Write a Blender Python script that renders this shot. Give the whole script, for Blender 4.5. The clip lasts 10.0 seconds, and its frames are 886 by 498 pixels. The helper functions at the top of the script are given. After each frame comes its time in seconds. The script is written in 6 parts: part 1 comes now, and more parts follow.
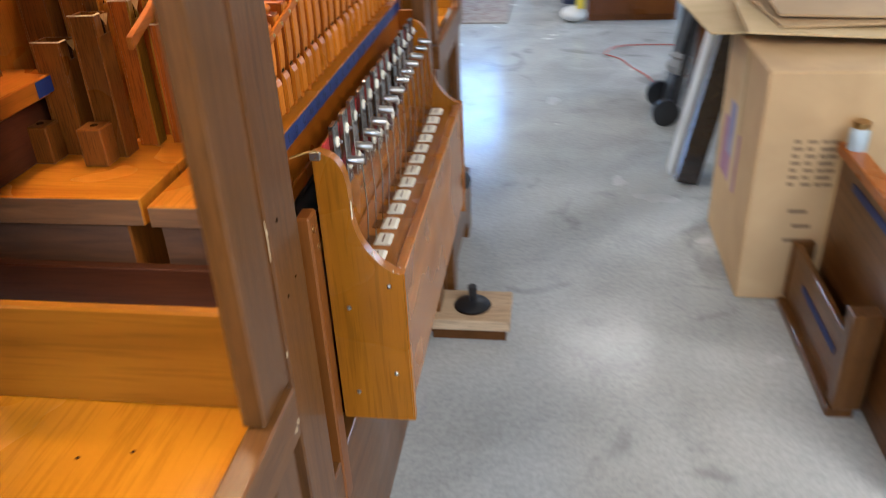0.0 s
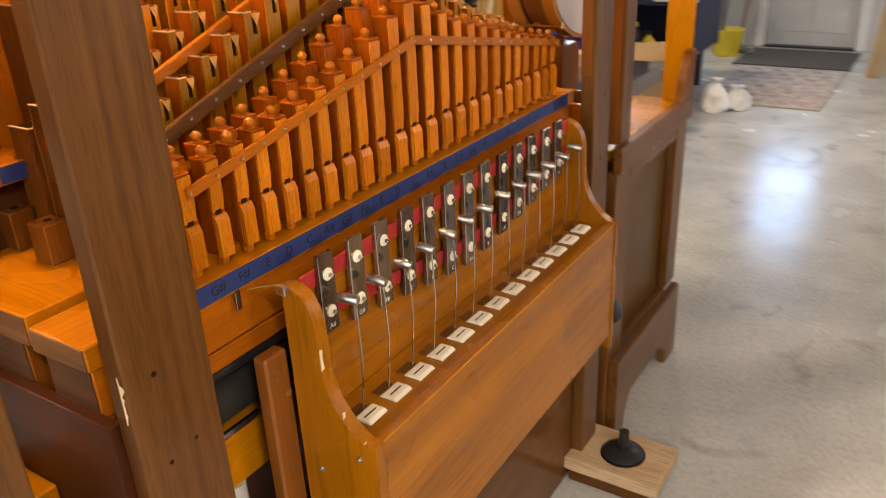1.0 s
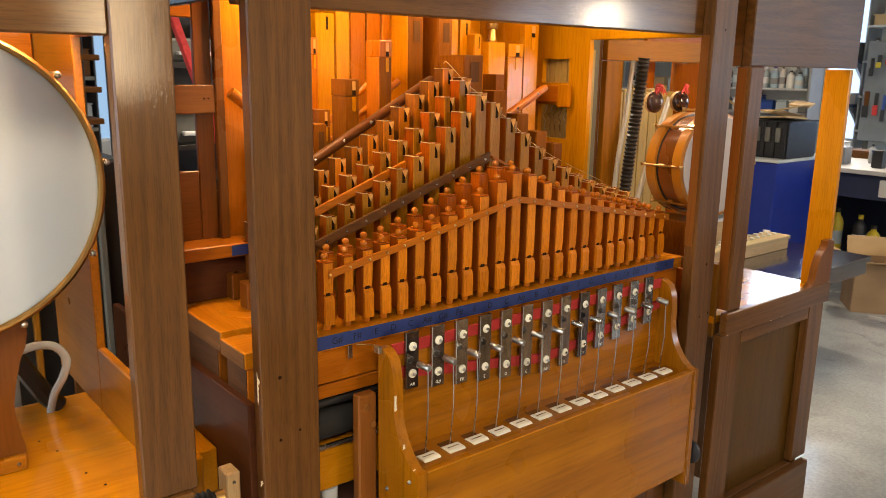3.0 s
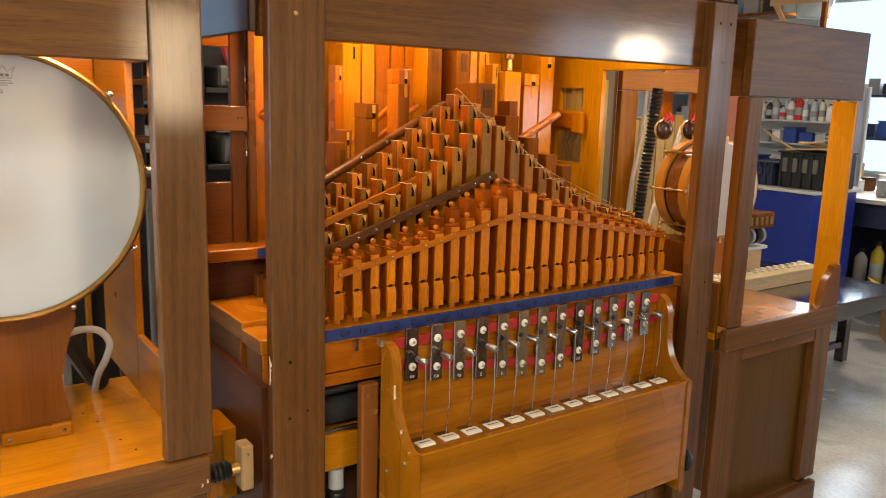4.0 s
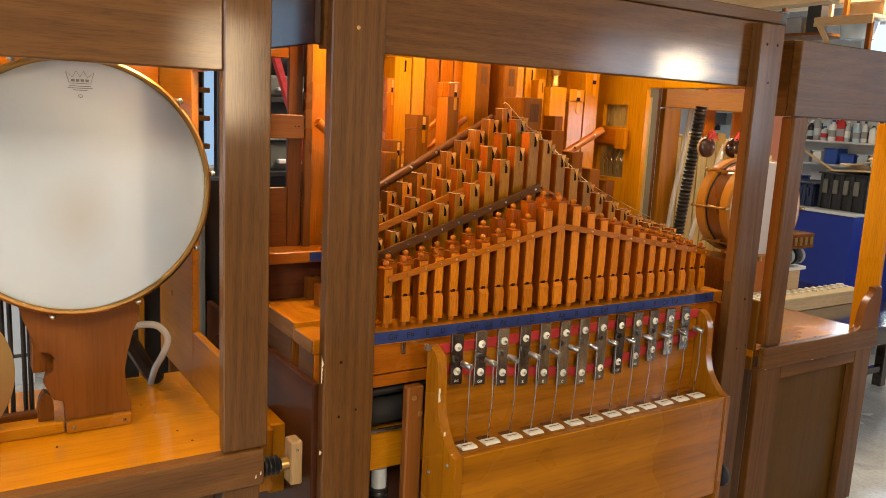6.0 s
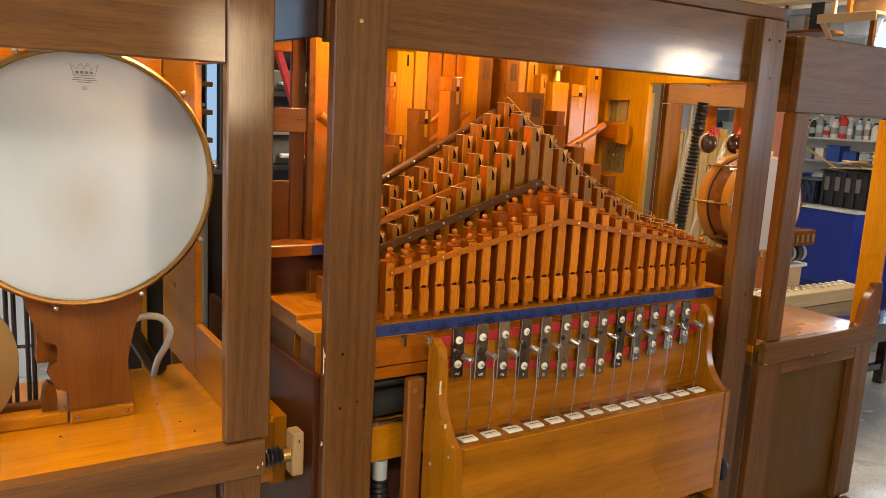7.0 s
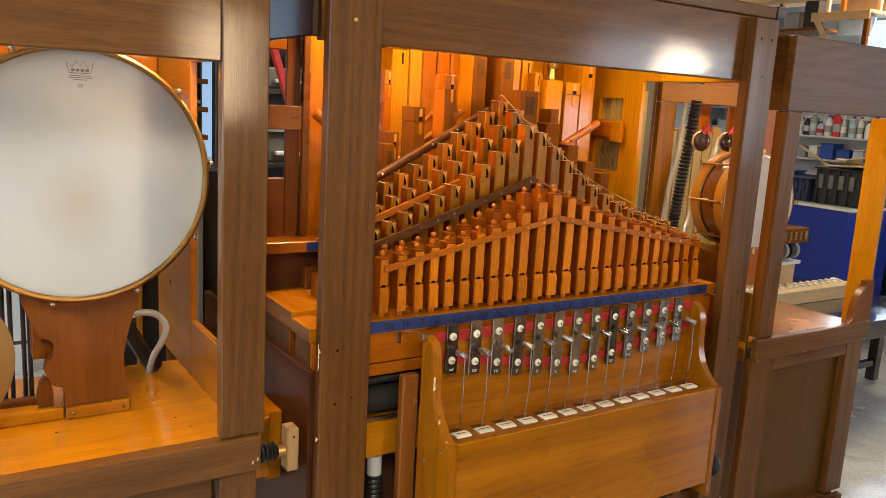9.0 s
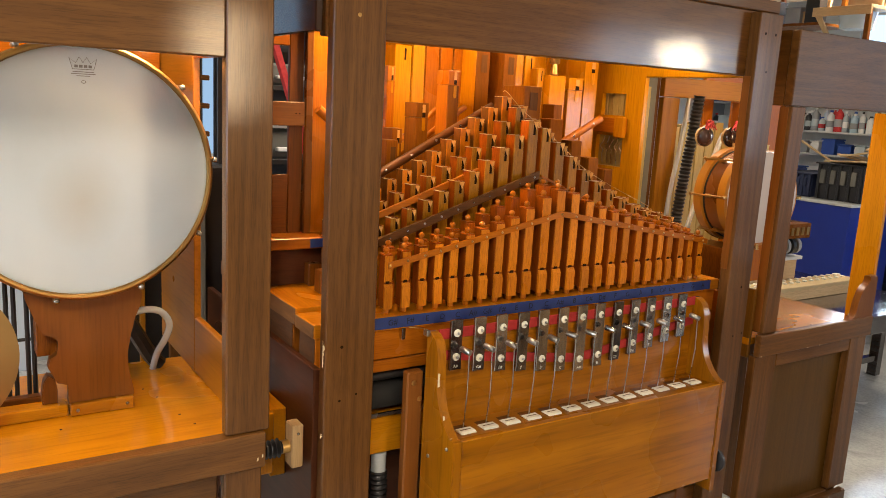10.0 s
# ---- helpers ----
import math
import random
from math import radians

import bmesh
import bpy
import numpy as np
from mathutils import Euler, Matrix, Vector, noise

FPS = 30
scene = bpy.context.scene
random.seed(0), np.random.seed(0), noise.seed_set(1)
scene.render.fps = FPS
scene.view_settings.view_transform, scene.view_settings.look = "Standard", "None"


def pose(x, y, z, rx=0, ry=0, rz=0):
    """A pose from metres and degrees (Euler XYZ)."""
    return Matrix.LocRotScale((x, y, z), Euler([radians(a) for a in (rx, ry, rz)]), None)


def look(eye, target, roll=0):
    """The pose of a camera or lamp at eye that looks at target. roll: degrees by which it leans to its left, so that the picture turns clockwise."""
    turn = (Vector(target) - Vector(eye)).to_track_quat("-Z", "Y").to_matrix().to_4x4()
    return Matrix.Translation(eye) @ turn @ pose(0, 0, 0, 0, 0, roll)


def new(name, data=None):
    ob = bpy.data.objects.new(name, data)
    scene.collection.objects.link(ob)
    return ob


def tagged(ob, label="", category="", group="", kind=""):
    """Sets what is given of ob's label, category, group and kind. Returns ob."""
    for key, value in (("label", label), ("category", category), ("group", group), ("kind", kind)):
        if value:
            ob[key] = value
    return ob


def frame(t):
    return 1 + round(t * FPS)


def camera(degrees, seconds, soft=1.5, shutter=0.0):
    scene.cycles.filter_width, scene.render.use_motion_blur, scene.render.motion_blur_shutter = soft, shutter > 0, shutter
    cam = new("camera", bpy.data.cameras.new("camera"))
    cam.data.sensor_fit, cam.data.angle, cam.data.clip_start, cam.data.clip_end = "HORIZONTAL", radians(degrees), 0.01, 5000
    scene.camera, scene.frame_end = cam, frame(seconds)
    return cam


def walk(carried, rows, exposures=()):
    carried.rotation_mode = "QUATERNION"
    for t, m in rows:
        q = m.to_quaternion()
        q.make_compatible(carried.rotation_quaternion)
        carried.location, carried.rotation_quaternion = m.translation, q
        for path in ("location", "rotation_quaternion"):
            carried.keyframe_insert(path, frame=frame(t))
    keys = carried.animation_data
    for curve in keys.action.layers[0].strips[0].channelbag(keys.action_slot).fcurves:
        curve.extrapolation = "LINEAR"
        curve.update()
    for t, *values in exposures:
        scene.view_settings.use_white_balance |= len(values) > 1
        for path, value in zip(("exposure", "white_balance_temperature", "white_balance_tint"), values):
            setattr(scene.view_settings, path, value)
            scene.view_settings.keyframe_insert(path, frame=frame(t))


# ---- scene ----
cam = camera(58.6, 10.0, 0.55, 0.55)
PATH = [
    (0, (-0.039, 0.067, 1.577), (-0.308, 1.796, 0.608), -2.8),
    (0.3, (0.093, 0.218, 1.571), (-0.419, 1.916, 0.646), -2.7),
    (0.5, (0.124, 0.366, 1.565), (-0.51, 2.043, 0.677), -1.5),
    (1, (0.297, 0.563, 1.576), (-0.701, 2.089, 0.754), -2.7),
    (1.5, (0.489, 0.615, 1.592), (-0.734, 2.011, 0.848), -1.9),
    (2, (0.607, 0.542, 1.601), (-0.765, 1.868, 1.004), -0.9),
    (2.5, (0.743, 0.424, 1.635), (-0.711, 1.703, 1.133), 0.1),
    (2.7, (0.783, 0.4, 1.644), (-0.697, 1.661, 1.173), 0.5),
    (3.8, (1.057, 0.382, 1.652), (-0.537, 1.524, 1.257), 1.5),
    (4, (1.082, 0.371, 1.64), (-0.527, 1.499, 1.265), 1.6),
    (4.5, (1.101, 0.322, 1.642), (-0.533, 1.419, 1.286), 1.9),
    (5, (1.11, 0.307, 1.641), (-0.54, 1.384, 1.297), 2.2),
    (5.5, (1.107, 0.305, 1.641), (-0.548, 1.375, 1.299), 2.6),
    (7, (1.116, 0.3, 1.633), (-0.541, 1.361, 1.277), 3.1),
    (7.5, (1.127, 0.296, 1.637), (-0.529, 1.358, 1.278), 3.1),
    (8, (1.13, 0.296, 1.637), (-0.522, 1.364, 1.278), 3.2),
    (8.5, (1.132, 0.297, 1.634), (-0.519, 1.368, 1.279), 3.2),
    (9, (1.129, 0.296, 1.635), (-0.521, 1.366, 1.273), 3.2),
    (9.5, (1.126, 0.292, 1.633), (-0.524, 1.363, 1.268), 3.1),
    (10, (1.12, 0.29, 1.634), (-0.529, 1.36, 1.262), 3.1),
]
walk(cam, [(t, look(eye, target, roll)) for t, eye, target, roll in PATH], exposures=[
    (0.0, 0.24, 5300, 11), (0.5, 0.36, 6450, 17), (1.0, 0.22, 7150, 18), (1.5, 0.34, 8100, 18), (2.0, 0.34, 7700, 15), (2.5, 0.23, 6950, 12), (4.0, 0.09, 6750, 13), (10.0, 0.09, 6700, 13)])

# ---- world and large lights ----
world = bpy.data.worlds.new("daylight")
scene.world = world
world.use_nodes = True
wn = world.node_tree.nodes
sky = wn.new("ShaderNodeTexSky")
sky.sky_type, sky.sun_disc = "NISHITA", False
sky.sun_elevation, sky.sun_rotation = radians(35), radians(200)
world.node_tree.links.new(sky.outputs[0], wn["Background"].inputs[0])
wn["Background"].inputs[1].default_value = 0.12


def area(name, loc, target, size, size_y, power, colour):
    lamp = bpy.data.lights.new(name, "AREA")
    lamp.shape, lamp.size, lamp.size_y, lamp.energy, lamp.color = "RECTANGLE", size, size_y, power, colour
    ob = new(name, lamp)
    ob.matrix_world = look(loc, target)
    return ob


WARM, NEUTRAL, DAY = (1.0, 0.67, 0.33), (1.0, 0.87, 0.70), (0.62, 0.80, 1.0)
# warm lamps under the top of the case, just behind the front beam
area("case_lamp_light", (-0.76, 1.27, 1.92), (-0.85, 1.42, 1.2), 0.22, 0.06, 6.8, WARM)
area("case_lamp_light", (-0.62, 2.28, 1.90), (-1.05, 2.05, 1.5), 0.22, 0.06, 3.0, WARM)
area("case_strip_light", (-0.90, 1.74, 1.925), (-1.06, 1.74, 1.60), 0.80, 0.04, 4.0, WARM)
area("wing_lamp_light", (-0.74, 0.05, 1.90), (-0.70, 0.15, 0.9), 0.30, 0.06, 7.0, WARM)
area("wing_lamp_light", (-0.68, 0.79, 1.89), (-0.64, 0.70, 0.9), 0.20, 0.05, 8.0, WARM)
area("wing_lamp_light", (-0.56, 2.90, 1.88), (-1.15, 2.92, 1.35), 0.40, 0.06, 3.4, WARM)
# ceiling panels of the workshop
PANELS = ((0.9, -2.2, 118), (2.2, -0.3, 98), (-2.6, 7.4, 80), (0.6, 6.6, 16), (-2.1, 2.9, 90), (-3.6, -1.2, 60))
for cx, cy, watts in PANELS:
    area("ceiling_panel_light", (cx, cy, 3.12), (cx, cy, 0), 1.2, 0.3, watts, NEUTRAL)
# hanging work lamps opposite the organ
area("work_lamp_light", (2.75, 5.70, 2.085), (-0.6, 1.7, 1.2), 0.12, 0.09, 26, (1.0, 0.80, 0.55))
area("work_lamp_light", (3.0, 1.76, 1.79), (-0.6, 0.9, 1.4), 0.34, 0.60, 27, (1.0, 0.77, 0.48))
# windows of the workshop
area("rear_window_light", (0.6, -3.9, 1.7), (0.6, 0, 1.4), 2.4, 1.5, 72, DAY)
area("door_window_light", (-0.98, 9.22, 1.55), (-0.98, 5, 1.2), 0.55, 0.8, 11, (0.30, 0.56, 1.0))
area("shelf_window_light", (-3.52, 9.22, 2.15), (-3.2, 5, 1.2), 0.85, 1.5, 62, DAY)
area("side_window_light", (4.1, 7.0, 1.8), (0, 5.5, 1.0), 1.8, 1.2, 75, DAY)

# ---- helpers ----
ORIGIN = {}


def thing(name, loc, label="", category="", group="", kind=""):
    ob = new(name)
    ob.location, ob.empty_display_size = loc, 0.05
    ORIGIN[ob.name] = Vector(loc)
    return tagged(ob, label, category, group, kind)


def part(name, bm, material, parent=None, label="", smooth=False):
    me = bpy.data.meshes.new(name)
    base = ORIGIN[parent.name] if parent else Vector((0, 0, 0))
    bmesh.ops.translate(bm, verts=bm.verts, vec=-base)
    bmesh.ops.recalc_face_normals(bm, faces=bm.faces)
    if smooth:
        for f in bm.faces:
            f.smooth = True
        for e in bm.edges:
            if len(e.link_faces) == 2 and e.calc_face_angle(0) > 0.6:
                e.smooth = False
    bm.to_mesh(me)
    bm.free()
    me.materials.append(material)
    ob = new(name, me)
    if parent:
        ob.parent = parent
        ORIGIN[ob.name] = base
    return tagged(ob, label)


def single(name, bm, material, label, category, group="", kind="", smooth=False):
    """A thing of one mesh, with its origin at the middle of its underside."""
    xs, ys, zs = [[v.co[i] for v in bm.verts] for i in range(3)]
    base = Vector(((min(xs) + max(xs)) / 2, (min(ys) + max(ys)) / 2, min(zs)))
    bmesh.ops.translate(bm, verts=bm.verts, vec=-base)
    ob = part(name, bm, material, None, "", smooth)
    ob.location = base
    ORIGIN[ob.name] = base
    return tagged(ob, label, category, group, kind)


def box(x0, x1, y0, y1, z0, z1, bevel=0.0015, bm=None):
    bm = bm or bmesh.new()
    made = bmesh.ops.create_cube(bm, size=1.0)["verts"]
    for v in made:
        v.co = Vector(((x0 + x1) / 2 + v.co.x * (x1 - x0), (y0 + y1) / 2 + v.co.y * (y1 - y0), (z0 + z1) / 2 + v.co.z * (z1 - z0)))
    if bevel:
        edges = list({e for v in made for e in v.link_edges})
        bmesh.ops.bevel(bm, geom=edges, offset=bevel, segments=1, affect="EDGES")
    return bm


def prism(outline, axis, a0, a1, bevel=0.0, bm=None):
    """An outline of (u, v) pairs drawn out along an axis: x takes (y, z), y takes (x, z), z takes (x, y)."""
    bm = bm or bmesh.new()
    place = {"x": lambda u, v, a: (a, u, v), "y": lambda u, v, a: (u, a, v), "z": lambda u, v, a: (u, v, a)}[axis]
    low = [bm.verts.new(place(u, v, a0)) for u, v in outline]
    high = [bm.verts.new(place(u, v, a1)) for u, v in outline]
    faces = [bm.faces.new(low), bm.faces.new(high[::-1])]
    n = len(outline)
    for i in range(n):
        bm.faces.new((low[i], high[i], high[(i + 1) % n], low[(i + 1) % n]))
    if bevel:
        rim = list({e for f in faces for e in f.edges})
        bmesh.ops.bevel(bm, geom=rim, offset=bevel, segments=2, affect="EDGES")
    return bm


def lathe(points, axis_from, axis_to, seg=24, bm=None):
    """Rings of (distance along, radius) round the line from axis_from to axis_to; the ends are closed."""
    bm = bm or bmesh.new()
    a, b = Vector(axis_from), Vector(axis_to)
    way = (b - a).normalized()
    side = way.orthogonal().normalized()
    up = way.cross(side)
    rings = []
    for d, r in points:
        rings.append([bm.verts.new(a + way * d + (side * math.cos(k) + up * math.sin(k)) * r) for k in [2 * math.pi * i / seg for i in range(seg)]])
    for lo, hi in zip(rings, rings[1:]):
        for i in range(seg):
            bm.faces.new((lo[i], lo[(i + 1) % seg], hi[(i + 1) % seg], hi[i]))
    bm.faces.new(rings[0][::-1])
    bm.faces.new(rings[-1])
    return bm


def rod(p0, p1, r0, r1=None, seg=10, bm=None):
    d = (Vector(p1) - Vector(p0)).length
    return lathe([(0, r0), (d, r0 if r1 is None else r1)], p0, p1, seg, bm)


def ball(centre, r, seg=10, bm=None, squash=1.0):
    bm = bm or bmesh.new()
    made = bmesh.ops.create_uvsphere(bm, u_segments=seg, v_segments=max(6, seg - 3), radius=r)["verts"]
    for v in made:
        v.co = Vector((v.co.x, v.co.y, v.co.z * squash)) + Vector(centre)
    return bm


def smooth_line(points, steps=8):
    """Points along a soft curve through the given ones."""
    p = [Vector(q) for q in points]
    p = [2 * p[0] - p[1]] + p + [2 * p[-1] - p[-2]]
    out = []
    for a, b, c, d in zip(p, p[1:], p[2:], p[3:]):
        for i in range(steps):
            t = i / steps
            out.append(0.5 * (2 * b + (c - a) * t + (2 * a - 5 * b + 4 * c - d) * t * t + (3 * b - a - 3 * c + d) * t ** 3))
    out.append(p[-2])
    return out


def tube(points, r, seg=8, bm=None, radii=None):
    bm = bm or bmesh.new()
    rings, side = [], None
    for i, p in enumerate(points):
        way = (points[min(i + 1, len(points) - 1)] - points[max(i - 1, 0)]).normalized()
        side = (side - way * side.dot(way)).normalized() if side else way.orthogonal().normalized()
        up = way.cross(side)
        rr = radii[i] if radii else r
        rings.append([bm.verts.new(p + (side * math.cos(k) + up * math.sin(k)) * rr) for k in [2 * math.pi * j / seg for j in range(seg)]])
    for lo, hi in zip(rings, rings[1:]):
        for i in range(seg):
            bm.faces.new((lo[i], lo[(i + 1) % seg], hi[(i + 1) % seg], hi[i]))
    bm.faces.new(rings[0][::-1])
    bm.faces.new(rings[-1])
    return bm


def corrugated(points, r, pitch=0.012, depth=0.12, seg=14):
    """A ribbed hose along a line."""
    line, total = [], 0.0
    fine = []
    for a, b in zip(points, points[1:]):
        n = max(1, int((b - a).length / (pitch / 4)))
        fine += [a.lerp(b, i / n) for i in range(n)]
    fine.append(points[-1])
    radii = []
    for i, p in enumerate(fine):
        if i:
            total += (p - fine[i - 1]).length
        radii.append(r * (1 - depth + depth * math.cos(2 * math.pi * total / pitch)))
    return tube(fine, r, seg, None, radii)


def lerp_table(table, v):
    for (a, fa), (b, fb) in zip(table, table[1:]):
        if v <= b:
            return fa + (fb - fa) * max(0.0, (v - a) / (b - a))
    return table[-1][1]


# ---- materials ----
def material(name, colour, rough=0.5, metal=0.0, coat=0.0, spec=0.5):
    m = bpy.data.materials.new(name)
    m.use_nodes = True
    b = m.node_tree.nodes["Principled BSDF"]
    b.inputs["Base Color"].default_value = (*colour, 1)
    b.inputs["Roughness"].default_value = rough
    b.inputs["Metallic"].default_value = metal
    b.inputs["Coat Weight"].default_value = coat
    b.inputs["Coat Roughness"].default_value = 0.12
    b.inputs["Specular IOR Level"].default_value = spec
    return m


def nodes_of(m):
    t = m.node_tree
    return t.nodes, t.links, t.nodes["Principled BSDF"]


def varied(name, dark, light, rough=0.5, scale=6.0, stretch=(1, 1, 1), metal=0.0, coat=0.0, bump=0.15, fine=60.0, spread=0.12, blotch=0.35, rough_var=0.12):
    """A surface whose colour runs between two tones at two scales, with fine relief and some change from object to object."""
    m = material(name, light, rough, metal, coat)
    n, l, b = nodes_of(m)
    coord, maps = n.new("ShaderNodeTexCoord"), n.new("ShaderNodeMapping")
    info, shift = n.new("ShaderNodeObjectInfo"), n.new("ShaderNodeVectorMath")
    shift.operation = "MULTIPLY_ADD"
    l.new(info.outputs["Random"], shift.inputs[0])
    shift.inputs[1].default_value = (7.3, 3.1, 5.7)
    l.new(coord.outputs["Object"], shift.inputs[2])
    l.new(shift.outputs[0], maps.inputs["Vector"])
    maps.inputs["Scale"].default_value = stretch
    grain, blot, small = n.new("ShaderNodeTexNoise"), n.new("ShaderNodeTexNoise"), n.new("ShaderNodeTexNoise")
    grain.inputs["Scale"].default_value, grain.inputs["Detail"].default_value, grain.inputs["Distortion"].default_value = scale, 6, 0.6
    blot.inputs["Scale"].default_value, blot.inputs["Detail"].default_value = 2.3, 3
    small.inputs["Scale"].default_value, small.inputs["Detail"].default_value = fine, 4
    l.new(maps.outputs[0], grain.inputs["Vector"])
    l.new(shift.outputs[0], blot.inputs["Vector"])
    l.new(maps.outputs[0], small.inputs["Vector"])
    mix1, ramp = n.new("ShaderNodeMix"), n.new("ShaderNodeMix")
    mix1.data_type, ramp.data_type = "FLOAT", "RGBA"
    mix1.inputs[0].default_value = blotch
    l.new(grain.outputs["Fac"], mix1.inputs[2])
    l.new(blot.outputs["Fac"], mix1.inputs[3])
    sharp = n.new("ShaderNodeMapRange")
    sharp.inputs["From Min"].default_value, sharp.inputs["From Max"].default_value = 0.32, 0.68
    l.new(mix1.outputs[0], sharp.inputs["Value"])
    l.new(sharp.outputs[0], ramp.inputs[0])
    ramp.inputs[6].default_value, ramp.inputs[7].default_value = (*dark, 1), (*light, 1)
    hsv, val = n.new("ShaderNodeHueSaturation"), n.new("ShaderNodeMapRange")
    val.inputs["To Min"].default_value, val.inputs["To Max"].default_value = 1 - spread, 1 + spread
    l.new(info.outputs["Random"], val.inputs["Value"])
    l.new(val.outputs[0], hsv.inputs["Value"])
    l.new(ramp.outputs[2], hsv.inputs["Color"])
    l.new(hsv.outputs[0], b.inputs["Base Color"])
    rr = n.new("ShaderNodeMapRange")
    rr.inputs["To Min"].default_value, rr.inputs["To Max"].default_value = max(0.02, rough - rough_var), rough + rough_var
    l.new(blot.outputs["Fac"], rr.inputs["Value"])
    l.new(rr.outputs[0], b.inputs["Roughness"])
    if bump:
        bp = n.new("ShaderNodeBump")
        bp.inputs["Strength"].default_value, bp.inputs["Distance"].default_value = bump, 0.002
        l.new(small.outputs["Fac"], bp.inputs["Height"])
        l.new(bp.outputs[0], b.inputs["Normal"])
    return m


def wood(name, dark, light, along="z", rough=0.38, coat=0.25, scale=70.0, spread=0.12, pores=0.16, bump=0.12, spec=0.30, figure=0.5, peel=0.035, gloss=0.16, ripple=55, rings=0.0):
    """Varnished wood: long grain along one axis, broad figure, fine dark pores, and a tone of its own for each object."""
    m = material(name, light, rough, 0.0, coat, spec)
    n, l, b = nodes_of(m)
    b.inputs["Coat Roughness"].default_value = gloss
    thin = {"x": (0.05, 1, 1), "y": (1, 0.05, 1), "z": (1, 1, 0.05)}[along]
    coord, info, shift = n.new("ShaderNodeTexCoord"), n.new("ShaderNodeObjectInfo"), n.new("ShaderNodeVectorMath")
    shift.operation = "MULTIPLY_ADD"
    l.new(info.outputs["Random"], shift.inputs[0])
    shift.inputs[1].default_value = (7.3, 3.1, 5.7)
    l.new(coord.outputs["Object"], shift.inputs[2])
    maps = n.new("ShaderNodeMapping")
    maps.inputs["Scale"].default_value = thin
    l.new(shift.outputs[0], maps.inputs["Vector"])

    def noise_node(sc, detail, rough_n, distort, source):
        t = n.new("ShaderNodeTexNoise")
        for key, v in (("Scale", sc), ("Detail", detail), ("Roughness", rough_n), ("Distortion", distort)):
            t.inputs[key].default_value = v
        l.new(source, t.inputs["Vector"])
        return t.outputs["Fac"]

    def ranged(value, lo, hi, to_lo, to_hi):
        r = n.new("ShaderNodeMapRange")
        for key, v in (("From Min", lo), ("From Max", hi), ("To Min", to_lo), ("To Max", to_hi)):
            r.inputs[key].default_value = v
        l.new(value, r.inputs["Value"])
        return r.outputs[0]

    grain = noise_node(scale * 1.5, 7, 0.62, 1.0, maps.outputs[0])
    broad = noise_node(scale * 0.16, 3, 0.5, 2.2, maps.outputs[0])
    cloud = noise_node(3.0, 3, 0.5, 0.3, shift.outputs[0])
    pore = noise_node(scale * 6, 2, 0.5, 0.0, maps.outputs[0])
    mix1, mix2, col = n.new("ShaderNodeMix"), n.new("ShaderNodeMix"), n.new("ShaderNodeMix")
    col.data_type = "RGBA"
    mix1.inputs[0].default_value, mix2.inputs[0].default_value = figure, 0.28
    l.new(grain, mix1.inputs[2])
    l.new(broad, mix1.inputs[3])
    l.new(mix1.outputs[0], mix2.inputs[2])
    l.new(cloud, mix2.inputs[3])
    tone = mix2.outputs[0]
    if rings:
        many, wave, mix3 = n.new("ShaderNodeMath"), n.new("ShaderNodeMath"), n.new("ShaderNodeMix")
        many.operation, wave.operation, many.inputs[1].default_value = "MULTIPLY", "SINE", 85.0
        l.new(noise_node(scale * 0.075, 2, 0.45, 0.6, maps.outputs[0]), many.inputs[0])
        l.new(many.outputs[0], wave.inputs[0])
        mix3.inputs[0].default_value = rings
        l.new(tone, mix3.inputs[2])
        l.new(ranged(wave.outputs[0], -1, 1, 0.25, 0.66), mix3.inputs[3])
        tone = mix3.outputs[0]
    l.new(ranged(tone, 0.30, 0.70, 0, 1), col.inputs[0])
    col.inputs[6].default_value, col.inputs[7].default_value = (*dark, 1), (*light, 1)
    hsv, val = n.new("ShaderNodeHueSaturation"), n.new("ShaderNodeMath")
    val.operation = "MULTIPLY"
    l.new(ranged(info.outputs["Random"], 0, 1, 1 - spread, 1 + spread), val.inputs[0])
    l.new(ranged(pore, 0.36, 0.50, 1 - pores, 1.0), val.inputs[1])
    l.new(val.outputs[0], hsv.inputs["Value"])
    l.new(col.outputs[2], hsv.inputs["Color"])
    l.new(hsv.outputs[0], b.inputs["Base Color"])
    l.new(ranged(cloud, 0.3, 0.7, max(0.05, rough - 0.1), rough + 0.1), b.inputs["Roughness"])
    bp = n.new("ShaderNodeBump")
    bp.inputs["Strength"].default_value, bp.inputs["Distance"].default_value = bump, 0.0008
    l.new(pore, bp.inputs["Height"])
    l.new(bp.outputs[0], b.inputs["Normal"])
    if coat:
        cb = n.new("ShaderNodeBump")
        cb.inputs["Strength"].default_value, cb.inputs["Distance"].default_value = peel, 0.004
        half = n.new("ShaderNodeMapping")
        half.inputs["Scale"].default_value = [0.6 if v < 1 else 1.0 for v in thin]
        l.new(shift.outputs[0], half.inputs["Vector"])
        l.new(noise_node(ripple, 3, 0.6, 1.2, half.outputs[0]), cb.inputs["Height"])
        l.new(cb.outputs[0], b.inputs["Coat Normal"])
    return m


